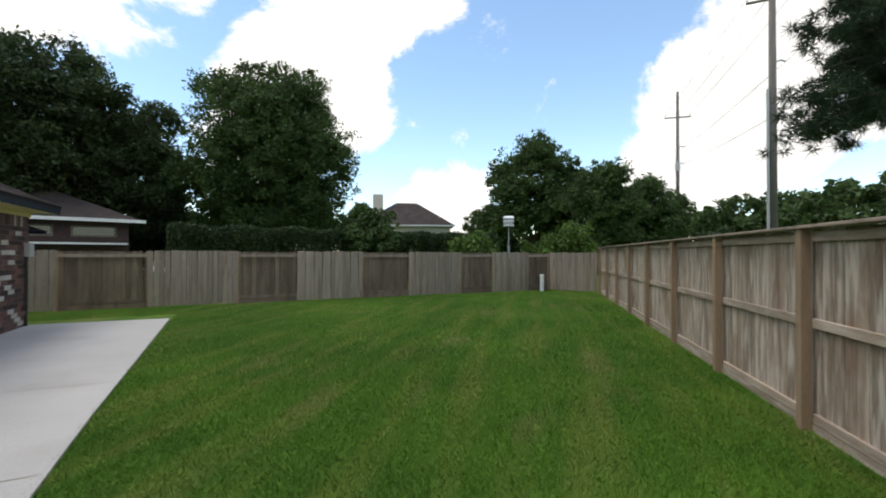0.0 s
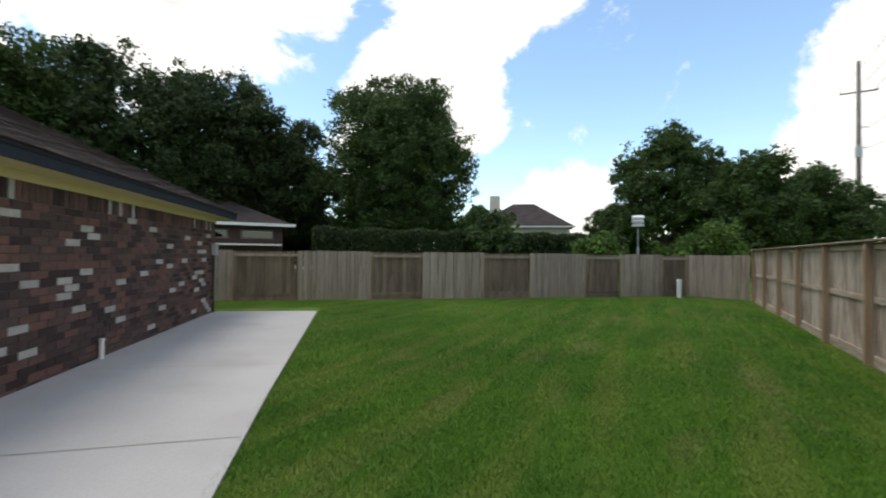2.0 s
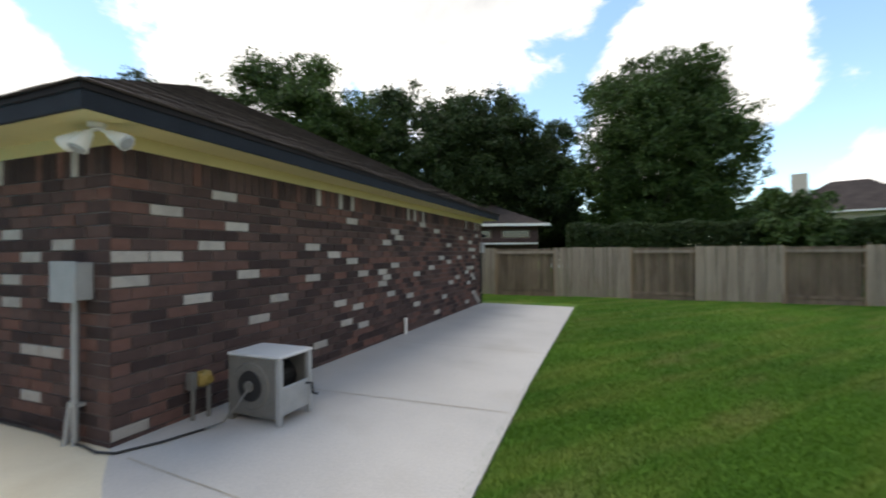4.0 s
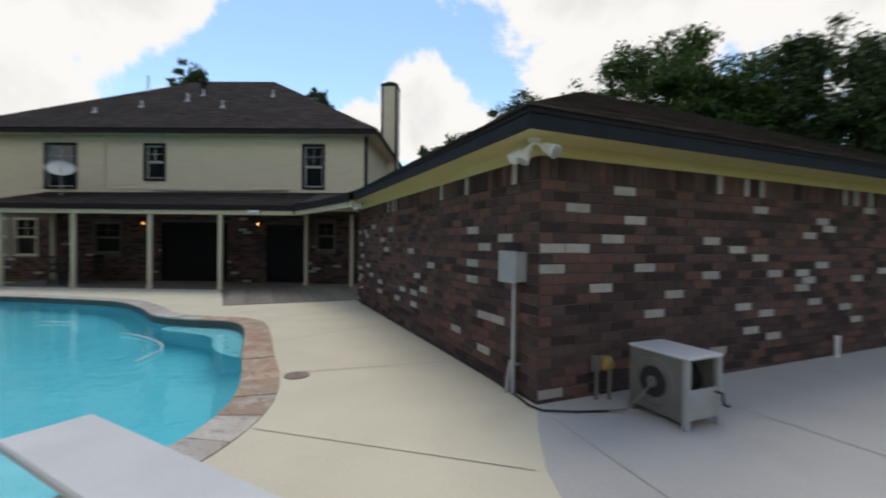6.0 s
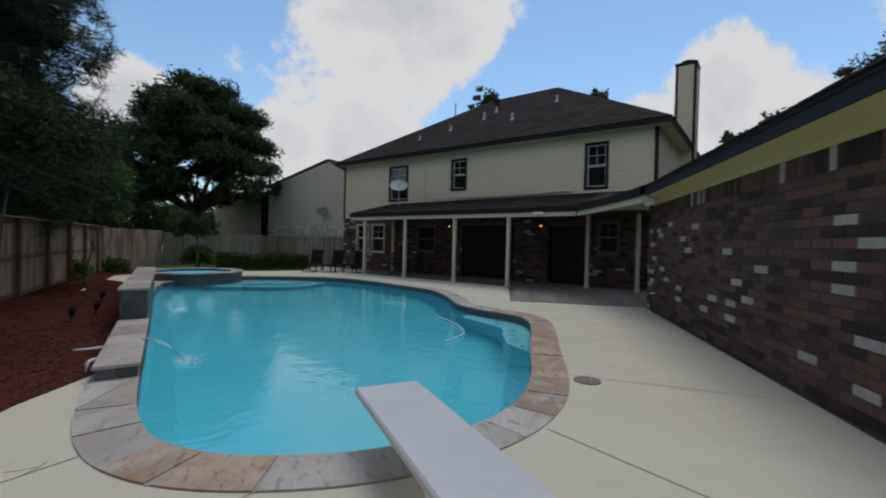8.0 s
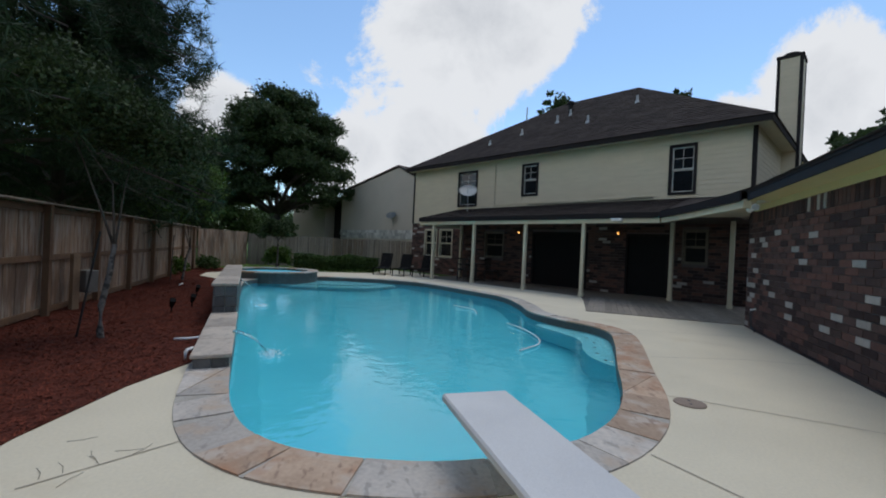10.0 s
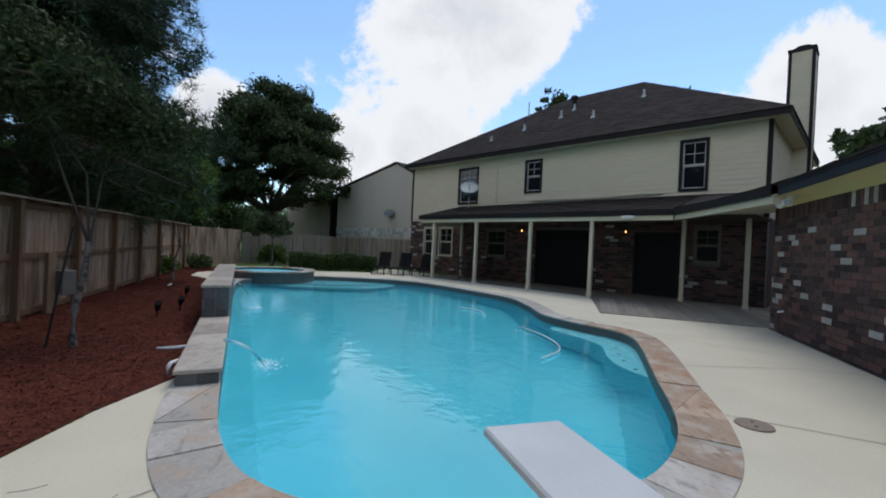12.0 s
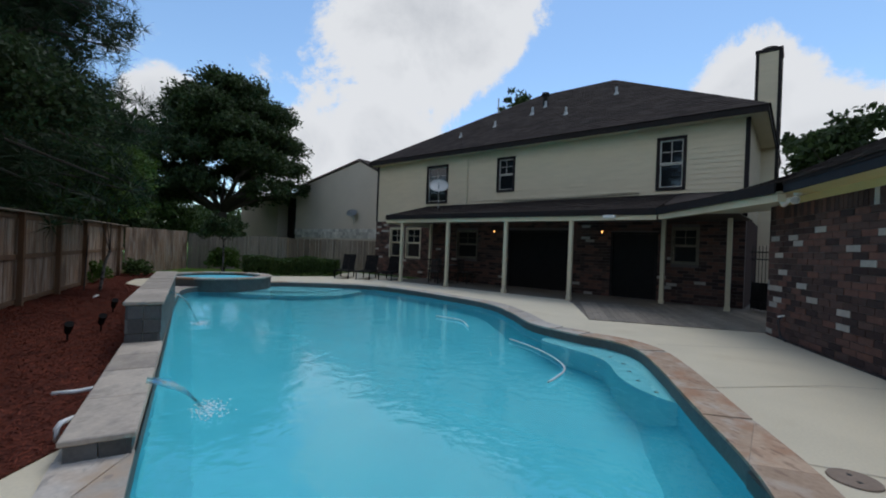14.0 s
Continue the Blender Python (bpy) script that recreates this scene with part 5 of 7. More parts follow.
def round_crown(h0, h1, w, seed, k=9):
    """Blobs for a broad uneven crown between two heights."""
    q = random.Random(seed)
    mid, rz = (h0 + h1) / 2, (h1 - h0) / 2
    out = [((0, 0, mid - rz * 0.06), (w * 0.46, w * 0.46, rz * 0.9)), ((0, 0, mid + rz * 0.42), (w * 0.3, w * 0.3, rz * 0.56)), ((0, 0, mid - rz * 0.5), (w * 0.4, w * 0.4, rz * 0.5))]
    for i_ in range(k):
        a = i_ * 2.4 + q.uniform(-0.3, 0.3)
        e = -0.8 + 1.7 * (i_ + 0.5) / k + q.uniform(-0.1, 0.1)
        rr = w * 0.5 * math.cos(e * 1.05) * q.uniform(0.6, 0.85)
        s_ = q.uniform(0.09, 0.17)
        out.append(((math.cos(a) * rr, math.sin(a) * rr, mid + rz * 0.8 * math.sin(e * 1.4)), (w * s_, w * s_, w * s_)))
    return out


def bearing(az, dist, eye=(3.7, -2.2)):
    a = radians(az)
    return eye[0] - math.sin(a) * dist, eye[1] + math.cos(a) * dist


# trees behind the back fence
x, y = bearing(-5.2, 26)
tree("tree", x, y, round_crown(1.6, 12.3, 9.6, 31, 12) + [((-1.2, 0, 3.0), (3.0, 2.6, 1.6)), ((1.8, 0, 2.9), (2.8, 2.6, 1.6))], 190000, 0.085, 0.3, 3.2, M_LEAF, M_BARK, "tall dense green broadleaf tree behind the back fence", 31, 0.7)
for az, dist, h0, h1, w, mt, sd, cnt in ((9.5, 29, 1.5, 10.2, 8.0, M_LEAF_DARK, 32, 30000), (16.0, 27, 2.5, 11.8, 7.5, M_LEAF_DARK, 33, 30000), (24.5, 25, 2.5, 11.2, 7.0, M_LEAF_DARK, 34, 30000), (32, 27, 2.5, 11.6, 7.5, M_LEAF, 35, 26000),
                                         (40.5, 25, 3.0, 12.4, 7.5, M_LEAF, 36, 26000), (50, 27, 2.5, 10.8, 7.0, M_LEAF, 37, 20000), (57.5, 30, 3, 12.0, 5.0, M_LEAF_DARK, 38, 14000)):
    x, y = bearing(az, dist)
    tree("tree", x, y, round_crown(h0, h1, w, sd), int(cnt * 1.9), 0.10, 0.28, 3.0, mt, M_BARK, "dark leafy oak tree beyond the garage", sd, group="trees behind the garage")
for az, dist, h0, h1, w, sd, cnt in ((-39, 38, 1.5, 11.6, 9.5, 41, 34000), (-46.5, 36, 1.0, 8.8, 8.0, 42, 26000), (-52, 40, 1.0, 8.0, 8.0, 43, 20000), (-33.5, 42, 1.0, 6.5, 6.5, 44, 12000)):
    x, y = bearing(az, dist)
    tree("tree", x, y, round_crown(h0, h1, w, sd), int(cnt * 1.9), 0.12, 0.3, 2.6, M_LEAF, M_BARK, "broad green tree far behind the back fence", sd, group="far trees")
for az, dist, h1, w, sd in ((-58.5, 62, 7.0, 13, 51), (-65, 58, 8.6, 12, 52), (-71, 50, 7.8, 12, 53), (-78, 45, 8.5, 13, 54), (-16, 60, 8.5, 6, 55), (-90, 40, 9.0, 14, 56)):
    x, y = bearing(az, dist)
    tree("tree", x, y, round_crown(0.8, h1, w, sd), 9000, 0.28, 0.3, 2.2, M_LEAF, M_BARK, "distant green tree beyond the fences", sd, group="distant trees", clump=1.1)


def pine(x, y, h, w, z0, seed, label, count=52000, gap=0.42, wide=0.0085):
    """A pine: straight trunk, whorls of drooping boughs, long needles in tufts."""
    q = random.Random(seed)
    npq = np.random.default_rng(seed)
    tr = thing("pine_tree", x, y, -0.03, 0, label, "pine tree")
    part("trunk", tube(bmesh.new(), [(x, y, -0.1), (x + 0.05, y, h * 0.35), (x - 0.05, y + 0.05, h * 0.7), (x, y, h)], [0.24, 0.19, 0.12, 0.03], 10), M_BARK, tr, smooth=True)
    tips = []
    z_ = z0
    while z_ < h:
        f = (z_ - z0) / (h - z0)
        reach = w * (1 - 0.65 * f) * q.uniform(0.75, 1.1)
        for k in range(9):
            a = q.uniform(0, math.tau)
            end = Vector((math.cos(a) * reach, math.sin(a) * reach, z_ + reach * q.uniform(-0.12, 0.16)))
            st = Vector((0, 0, z_))
            mid = st.lerp(end, 0.55) + Vector((0, 0, 0.14 * reach))
            bm = tube(bmesh.new(), [Vector((x, y, 0)) + p for p in (st, mid, end)], [0.05, 0.032, 0.01], 5)
            part("bough", bm, M_BARK, tr)
            for u in range(26):
                t = 0.2 + 0.8 * u / 25
                p = (st.lerp(mid, t * 2) if t < 0.5 else mid.lerp(end, t * 2 - 1))
                tips.append(p + Vector((q.gauss(0, 0.22), q.gauss(0, 0.22), q.gauss(0, 0.16))) * (0.6 + 0.8 * t))
        z_ += gap
    tips = np.array(tips)
    per = max(8, count // len(tips))
    pts = np.repeat(tips, per, 0)
    d = npq.normal(size=pts.shape)
    d /= np.linalg.norm(d, axis=1)[:, None]
    side = np.cross(d, npq.normal(size=pts.shape))
    side /= np.linalg.norm(side, axis=1)[:, None]
    ln = npq.uniform(0.16, 0.32, (len(pts), 1))
    base = pts + d * 0.04
    v = np.stack([base - side * wide, base + side * wide, base + d * ln], 1).reshape(-1, 3)
    me = bpy.data.meshes.new("needles")
    n_ = len(pts)
    me.vertices.add(n_ * 3)
    me.vertices.foreach_set("co", v.astype(np.float32).ravel())
    me.loops.add(n_ * 3)
    me.loops.foreach_set("vertex_index", np.arange(n_ * 3, dtype=np.int32))
    me.polygons.add(n_)
    me.polygons.foreach_set("loop_start", np.arange(0, n_ * 3, 3, dtype=np.int32))
    me.update(calc_edges=True)
    me.materials.append(M_NEEDLE)
    nd = new("needles", me)
    nd.parent = tr


pine(-3.3, -14.6, 12.5, 3.7, 1.9, 61, "tall dark pine leaning over the fence", 230000)
pine(0.3, -12.4, 12.0, 3.9, 2.3, 62, "tall dark pine behind the mulch bed fence", 180000)
pine(17.9, 0.7, 12.5, 3.4, 4.5, 63, "tall pine beyond the brown fence", 420000, 0.27, 0.011)
pine(-7.5, -19.0, 9.5, 2.4, 2.2, 64, "dark pine beyond the spa", 80000)
# low trees that close the view behind the back and side fences
for k, az in enumerate((56, 49, 43, 37, 31, 25, 19, 13, 8, 2, -4, -29, -34, -39, -44, -49, -54, -59, -65, -71)):
    x, y = bearing(az, 33 if az > 0 else 46)
    tree("tree", x, y, [((0, 0, 1.6), (2.9, 2.0, 1.7)), ((0.9, 0.3, 3.0 if az > 6 else 2.4), (2.2, 1.8, 1.5))] + ([((0.2, 0, 5.2), (2.4, 1.8, 1.6))] if az > 6 else []), 9000, 0.2, 0.16, 1.2, M_LEAF_DARK, M_BARK, "low dark leafy tree in the growth behind the fence", 300 + k, group="low trees behind the back fence", clump=0.8, limbs=3)
for k, az in enumerate((141, 146, 151, 156, 161)):
    x, y = bearing(az, 29 - 0.13 * abs(az - 112), (2.2, -3.5))
    tree("tree", x, y, [((0, 0, 1.4), (2.0, 1.6, 1.5)), ((0.6, 0.3, 2.3), (1.5, 1.3, 1.1))], 7000, 0.15, 0.12, 1.0, M_LEAF_DARK, M_BARK, "low dark leafy tree in the growth behind the fence", 330 + k, group="low trees behind the side fence", clump=0.6, limbs=3)
for az, dist, h1, w, sd in ((133, 50, 4.6, 9, 142), (139, 42, 5.8, 9, 143), (146, 38, 7.0, 9, 144), (154, 34, 7.0, 9, 145), (163, 30, 7.5, 9, 146), (172, 28, 8.0, 9, 147)):
    x, y = bearing(az, dist, (2.2, -3.5))
    tree("tree", x, y, round_crown(0.6, h1, w, sd), 24000, 0.12, 0.22, 1.6, M_LEAF, M_BARK, "green tree far behind the side fence", sd, group="trees behind the side fence", clump=1.0)
# young trees in the mulch
tree("young_tree", -0.75, -8.71, [((0.0, -0.2, 2.75), (0.75, 0.75, 0.6)), ((-0.6, 0.1, 2.5), (0.55, 0.55, 0.45)), ((0.4, -0.4, 3.1), (0.6, 0.6, 0.55))], 26000, 0.028, 0.037, 1.3, M_LEAF_DARK, M_PALEBARK, "young staked tree with pale bark in the mulch", 71, 0.4, 3)
tree("young_tree", -6.45, -14.55, [((0.0, 0.0, 2.5), (1.0, 1.0, 1.0)), ((0.6, 0.5, 2.2), (0.8, 0.8, 0.7)), ((-0.5, -0.4, 3.0), (0.9, 0.9, 0.8))], 24000, 0.055, 0.036, 1.1, M_LEAF_LIGHT, M_PALEBARK, "bright green young tree beside the fence", 72, 0.4, 3)
for p, q_ in (((-0.6, -8.97), (-0.72, -8.78)), ((-6.25, -14.8), (-6.27, -14.75))):
    bm = rod(bmesh.new(), (*p, -0.05), (*q_, 1.35), 0.013, sides=6)
    solo("tree_stake", bm, M_BLACK, p[0], p[1], 0, "dark metal stake beside a young tree", "stake", "tree stakes")
# spreading oak left of the house
x, y = bearing(132, 32, (2.2, -3.5))
pads = []
qo = random.Random(73)
for z_, reach, k in ((4.6, 5.0, 9), (6.1, 5.3, 11), (7.7, 4.7, 10), (9.2, 3.6, 8), (10.5, 2.1, 5)):
    for i_ in range(k):
        a = i_ / k * math.tau + z_ + qo.uniform(-0.25, 0.25)
        rr = reach * qo.uniform(0.6, 0.95)
        s_ = qo.uniform(1.0, 1.55)
        pads.append(((math.cos(a) * rr, math.sin(a) * rr, z_ + qo.uniform(-0.4, 0.4)), (s_, s_, s_ * 0.55)))
pads += [((0, 0, 7.2), (3.4, 3.4, 2.0)), ((0.4, 0, 9.2), (2.4, 2.4, 1.6))]
tree("oak_tree", x, y, pads, 160000, 0.10, 0.42, 3.3, M_LEAF_DARK, M_BARK, "broad dark oak tree beyond the fence", 73, 0.9, 22)
x, y = bearing(145, 30, (2.2, -3.5))
tree("tree", x, y, round_crown(1.0, 8.0, 9.0, 74), 20000, 0.18, 0.25, 2.4, M_LEAF, M_BARK, "green tree behind the fence corner", 74, 0.9)
for az, dist, h0, h1, w, sd in ((95.8, 52, 8, 20.6, 6.0, 75), (82, 55, 8, 20.9, 7.0, 76), (63.5, 38, 2.5, 11.0, 7.5, 77), (103, 55, 6, 14.5, 4.0, 78), (75, 50, 4, 11.0, 5.0, 79), (55, 36, 2.0, 11.5, 8.0, 80)):
    x, y = bearing(az, dist, (2.2, -3.5))
    tree("tree", x, y, round_crown(h0, h1, w, sd), 12000, 0.22, 0.25, max(3, h0), M_LEAF_DARK, M_BARK, "tree crown rising behind the house", sd, group="trees behind the house", clump=0.9)


def shrub(name, x, y, blobs, count, size, mat, label, seed, category="shrub", group="", clump=0.3):
    """A leafy bush: short stems under a dense crown."""
    sh = thing(name, x, y, -0.03, 0, label, category, group)
    bm = bmesh.new()
    for k in range(5):
        a = k * 1.26
        c = blobs[k % len(blobs)][0]
        rod(bm, (x + 0.04 * math.cos(a), y + 0.04 * math.sin(a), -0.05), (x + c[0] + 0.1 * math.cos(a), y + c[1] + 0.1 * math.sin(a), c[2]), 0.025, 0.01, 5)
    part("stem", bm, M_BARK, sh)
    cr = new("crown", card_mesh("crown", clumps(blobs, count, clump, seed, 0.5), seed, size, mat))
    cr.parent = sh
    return sh


def hedge(name, a, b, h, depth, count, size, mat, label, seed):
    m, length = frame_at(a, b)
    q = np.random.default_rng(seed)
    hd = thing(name, (a[0] + b[0]) / 2, (a[1] + b[1]) / 2, 0, 0, label, "hedge")
    pts = np.stack([q.uniform(0, length, count), q.uniform(-0.5, 0.5, count) * depth, q.random(count) ** 0.6 * h], 1)
    wob = 0.10 * np.sin(pts[:, 0] * 3.1) + 0.07 * np.sin(pts[:, 0] * 7.7 + pts[:, 1] * 4)
    pts[:, 2] *= 1 + wob / h * 0.6
    pts[:, 1] *= 1 + wob
    mm = np.array(m)
    pts = pts @ mm[:3, :3].T + mm[:3, 3] - np.array(WORLD[hd].translation)
    lv = new("leaves", card_mesh("leaves", pts, seed, size, mat))
    lv.parent = hd
    bm = bmesh.new()
    k = 0.2
    while k < length:
        p = m @ Vector((k, 0, 0))
        rod(bm, p, p + Vector((0, 0, h * 0.8)), 0.02, 0.01, 5)
        k += 0.5
    tagged(part("stem", bm, M_BARK, hd), kind="stuff")


hedge("hedge", (1.9, 16.6), (17.5, 18.2), 2.65, 1.2, 80000, 0.062, M_LEAF_DARK, "long clipped dark hedge behind the back fence", 81)
x, y = bearing(-18, 19.5)
shrub("round_shrub", x, y, [((0, 0, 2.2), (1.05, 1.05, 1.25)), ((0.2, 0, 1.2), (0.9, 0.9, 1.0))], 7000, 0.10, M_LEAF, "rounded green shrub standing above the hedge", 82, clump=0.45)
x, y = bearing(-43, 24)
shrub("round_shrub", x, y, [((0, 0, 2.1), (1.4, 1.4, 1.2)), ((-1.2, 0.4, 1.6), (1.0, 1.0, 1.0)), ((0.5, 0, 1.2), (1.6, 1.6, 1.0))], 9000, 0.11, M_LEAF_LIGHT, "bright green shrub behind the fence corner", 83, clump=0.5)
x, y = bearing(-31, 20)
shrub("round_shrub", x, y, [((0, 0, 1.7), (0.8, 0.8, 0.8)), ((0.5, 0, 1.2), (0.8, 0.8, 0.8))], 4000, 0.11, M_LEAF_LIGHT, "light green shrub over the fence", 84, clump=0.45)
hedge("hedge", (-13.05, -15.95), (-15.9, -13.3), 0.72, 0.8, 16000, 0.05, M_LEAF, "low clipped boxwood hedge beside the deck", 85)
shrub("round_shrub", -13.55, -17.35, [((0, 0, 0.55), (0.62, 0.62, 0.55))], 5000, 0.05, M_LEAF_LIGHT, "round clipped shrub near the spa", 86, clump=0.2)
tree("topiary_tree", -12.75, -16.65, [((0, 0, 1.85), (0.85, 0.85, 0.55)), ((0.3, 0.2, 1.7), (0.7, 0.7, 0.4))], 8000, 0.06, 0.035, 1.5, M_LEAF_DARK, M_PALEBARK, "small topiary tree with a rounded crown", 87, 0.25, 5)
for k, (x, y) in enumerate(((-7.6, -16.5), (-10.2, -17.9))):
    shrub("low_shrub", x, y, [((0, 0, 0.3), (0.45, 0.45, 0.32))], 1500, 0.05, M_LEAF if k % 2 else M_LEAF_LIGHT, "low green shrub at the edge of the mulch", 90 + k, group="low shrubs", clump=0.18)


# ---- things on and around the garage ----
ebox = thing("electrical_box", -0.39, -0.07, 1.13, 0, "grey metal electrical box with conduit on the brick wall", "electrical box")
bm = boxed(-0.485, -0.185, -0.135, -0.006, 1.15, 1.445, bevel=0.008)
part("body", bm, M_GREYMETAL, ebox)
part("cover", boxed(-0.5, -0.17, -0.147, -0.136, 1.135, 1.455, bevel=0.004), M_GREYMETAL, ebox, "overlapping grey cover")
part("conduit", tube(bmesh.new(), [(-0.33, -0.06, 1.13), (-0.33, -0.06, 0.35), (-0.33, -0.06, 0.0)], 0.024, 10), M_GREYMETAL, ebox, "grey conduit")
part("conduit", tube(bmesh.new(), [(-0.36, -0.07, 0.34), (-0.385, -0.08, 0.18), (-0.40, -0.09, 0.0)], 0.02, 10), M_GREYMETAL, ebox, "grey conduit")
part("clamp", boxed(-0.37, -0.29, -0.088, -0.006, 0.3, 0.325), M_GREYMETAL, ebox)


def flood_light(x, y, z, heads, label):
    fl = thing("flood_light", x, y, z, 0, label, "flood light", "flood lights")
    part("base", rod(bmesh.new(), (x, y, z + 0.001), (x, y, z - 0.03), 0.06, 0.055, 14), M_WHITEPAINT, fl)
    for hx_, hy_, hz_ in heads:
        d_ = Vector((hx_, hy_, hz_)).normalized()
        a = Vector((x, y, z - 0.03))
        b = a + Vector((hx_ * 0.11, hy_ * 0.11, -0.05))
        hd = part("head", rod(rod(bmesh.new(), a, b, 0.014, sides=8), b, b + d_ * 0.15, 0.034, 0.064, 16), M_WHITEPAINT, fl)
        part("bulb", rod(bmesh.new(), b + d_ * 0.151, b + d_ * 0.163, 0.056, 0.042, 14), M_GREYMETAL, hd, "pale lens")


flood_light(0.12, -0.16, 2.47, ((-1.0, -0.35, -0.55), (0.9, 0.25, -0.5), (0.0, -0.5, -0.9)), "three-headed white flood light under the garage eave")
flood_light(-6.45, -0.22, 2.47, ((0.8, -0.5, -0.4), (-0.7, -0.5, -0.5)), "two-headed white flood light under the eave")
mot = thing("light_fixture", *plan(6.9, -8.93), 2.36, 0, "white porch flood fixture on the beam", "light fixture")
x, y = plan(6.9, -8.9)
mm = Matrix.Translation((x, y, 0)) @ HM
part("housing", box(bmesh.new(), -0.16, 0.16, 0.0, 0.12, 2.38, 2.46, mm, bevel=0.01), M_WHITEPAINT, mot)

reel = thing("hose_reel", 0.66, 0.98, 0, 0, "grey plastic hose reel cabinet with an open front", "hose reel")
X0, X1, Y0, Y1 = 0.37, 0.96, 0.77, 1.2
# side panels in a darker grey for the shade on them; lid and front paler
for bx in ((X0, X1, Y0, Y0 + 0.025, 0.06, 0.58), (X0, X1, Y1 - 0.025, Y1, 0.06, 0.58), (X0, X0 + 0.025, Y0 + 0.026, Y1 - 0.026, 0.06, 0.58)):
    part("panel", boxed(*bx, bevel=0.006), M_REEL, reel)
part("top", boxed(X0 - 0.012, X1 + 0.012, Y0 - 0.012, Y1 + 0.012, 0.581, 0.612, bevel=0.012), M_WHITE, reel, "pale grey lid")
part("flap", boxed(X1 - 0.03, X1 - 0.005, Y0 + 0.03, Y1 - 0.03, 0.08, 0.33, bevel=0.008), M_GREYMETAL, reel, "grey front flap")
for y_ in (Y0, Y1 - 0.045):
    part("front_post", boxed(X1 - 0.045, X1 + 0.004, y_ - 0.002, y_ + 0.047, 0.003, 0.58, bevel=0.006), M_GREYMETAL, reel, "pale grey corner post")
part("drum", rod(bmesh.new(), (0.66, Y0 + 0.04, 0.34), (0.66, Y1 - 0.04, 0.34), 0.15, sides=20), M_BLACK, reel, "dark hose drum")
for rr, y_ in ((0.21, -0.012), (0.14, -0.02), (0.05, -0.035)):
    part("hub", rod(bmesh.new(), (0.64, Y0 + y_ + 0.012, 0.33), (0.64, Y0 + y_, 0.33), rr, rr * 0.94, 28), M_BLACK if rr == 0.14 else M_REEL, reel, "round moulded hub")
for x in (X0,):
    for y in (Y0, Y1 - 0.05):
        part("leg", boxed(x, x + 0.05, y, y + 0.05, 0.003, 0.06), M_REEL, reel)
part("crank", tube(bmesh.new(), [(0.97, 1.1, 0.3), (1.02, 1.12, 0.3), (1.02, 1.14, 0.2), (1.07, 1.14, 0.2)], 0.012, 8), M_BLACK, reel)
part("leader_hose", tube(bmesh.new(), [(0.64, 0.74, 0.31), (0.6, 0.66, 0.2), (0.52, 0.58, 0.06), (0.4, 0.5, 0.02)], 0.010, 8), M_REEL, reel, "grey leader hose")
hose = tube(bmesh.new(), [(0.4, 0.5, 0.018), (0.3, 0.2, 0.017), (0.16, -0.06, 0.016), (0.0, -0.1, 0.016), (-0.2, -0.07, 0.016), (-0.8, -0.03, 0.016), (-2.5, -0.028, 0.016), (-5.0, -0.03, 0.016), (-7.0, -0.03, 0.016)], 0.011, 8)
solo("garden_hose", hose, M_BLACK, 0, 0, 0, "dark hose lying along the foot of the brick wall", "hose", smooth=True)
reg = thing("gas_regulator", 0.12, 0.72, 0, 0, "yellow-capped gas regulator on grey pipes", "gas regulator")
for x, y in ((0.1, 0.63), (0.14, 0.76)):
    part("pipe", rod(bmesh.new(), (x, y, 0.0), (x, y, 0.3), 0.02, sides=10), M_REEL, reg, "grey pipe")
M_YELLOW = material("yellow_paint", (0.36, 0.25, 0.06), (0.28, 0.19, 0.045), 0.5, 8, 60, 0.05)
part("body", rod(boxed(0.05, 0.17, 0.665, 0.79, 0.29, 0.425, bevel=0.025), (0.165, 0.728, 0.357), (0.2, 0.728, 0.357), 0.052, 0.035, 16), M_YELLOW, reg, "dull yellow body with a round cap")
part("bracket", boxed(0.05, 0.12, 0.6, 0.66, 0.28, 0.43), M_REEL, reg)
st = rod(bmesh.new(), (0.07, 5.0, 0.0), (0.07, 5.0, 0.26), 0.03, sides=12)
rod(st, (0.07, 5.0, 0.26), (0.07, 5.0, 0.3), 0.036, sides=12)
solo("pipe_stub", st, M_WHITEPAINT, 0.07, 5.0, 0, "white plastic pipe stub beside the wall", "pipe")
dp = thing("wall_conduit", 0.04, 10.1, 0, 0, "dark conduit with meter box at the garage corner", "conduit")
part("pipe", tube(bmesh.new(), [(0.05, 10.05, 0.0), (0.05, 10.05, 0.9), (0.05, 10.05, 1.75)], 0.025, 8), M_BLACK, dp)
part("box", boxed(0.008, 0.12, 10.0, 10.2, 1.5, 1.8, bevel=0.006), M_GREYMETAL, dp, "grey meter box")
wp = thing("hose_bib", -7.15, -0.04, 0, 0, "outdoor tap with dark pipe on the brick wall", "tap")
part("pipe", tube(bmesh.new(), [(-7.2, -0.03, 0.42), (-7.22, -0.09, 0.34), (-7.15, -0.08, 0.1), (-7.0, -0.06, 0.02)], 0.018, 8), M_BLACK, wp)
part("tap", rod(bmesh.new(), (-7.2, -0.006, 0.43), (-7.2, -0.1, 0.41), 0.022, 0.016, 10), M_WHITEPAINT, wp)
cl = thing("pipe_post", 16.3, 12.2, 0, 0, "white plastic pipe standing in the far lawn corner", "pipe")
x, y = bearing(-40.2, 19.3)
cl.matrix_basis = pose(x, y, 0)
WORLD[cl] = cl.matrix_basis.copy()
part("pipe", rod(bmesh.new(), (x, y, -0.05), (x, y, 0.62), 0.085, sides=14), M_WHITEPAINT, cl)
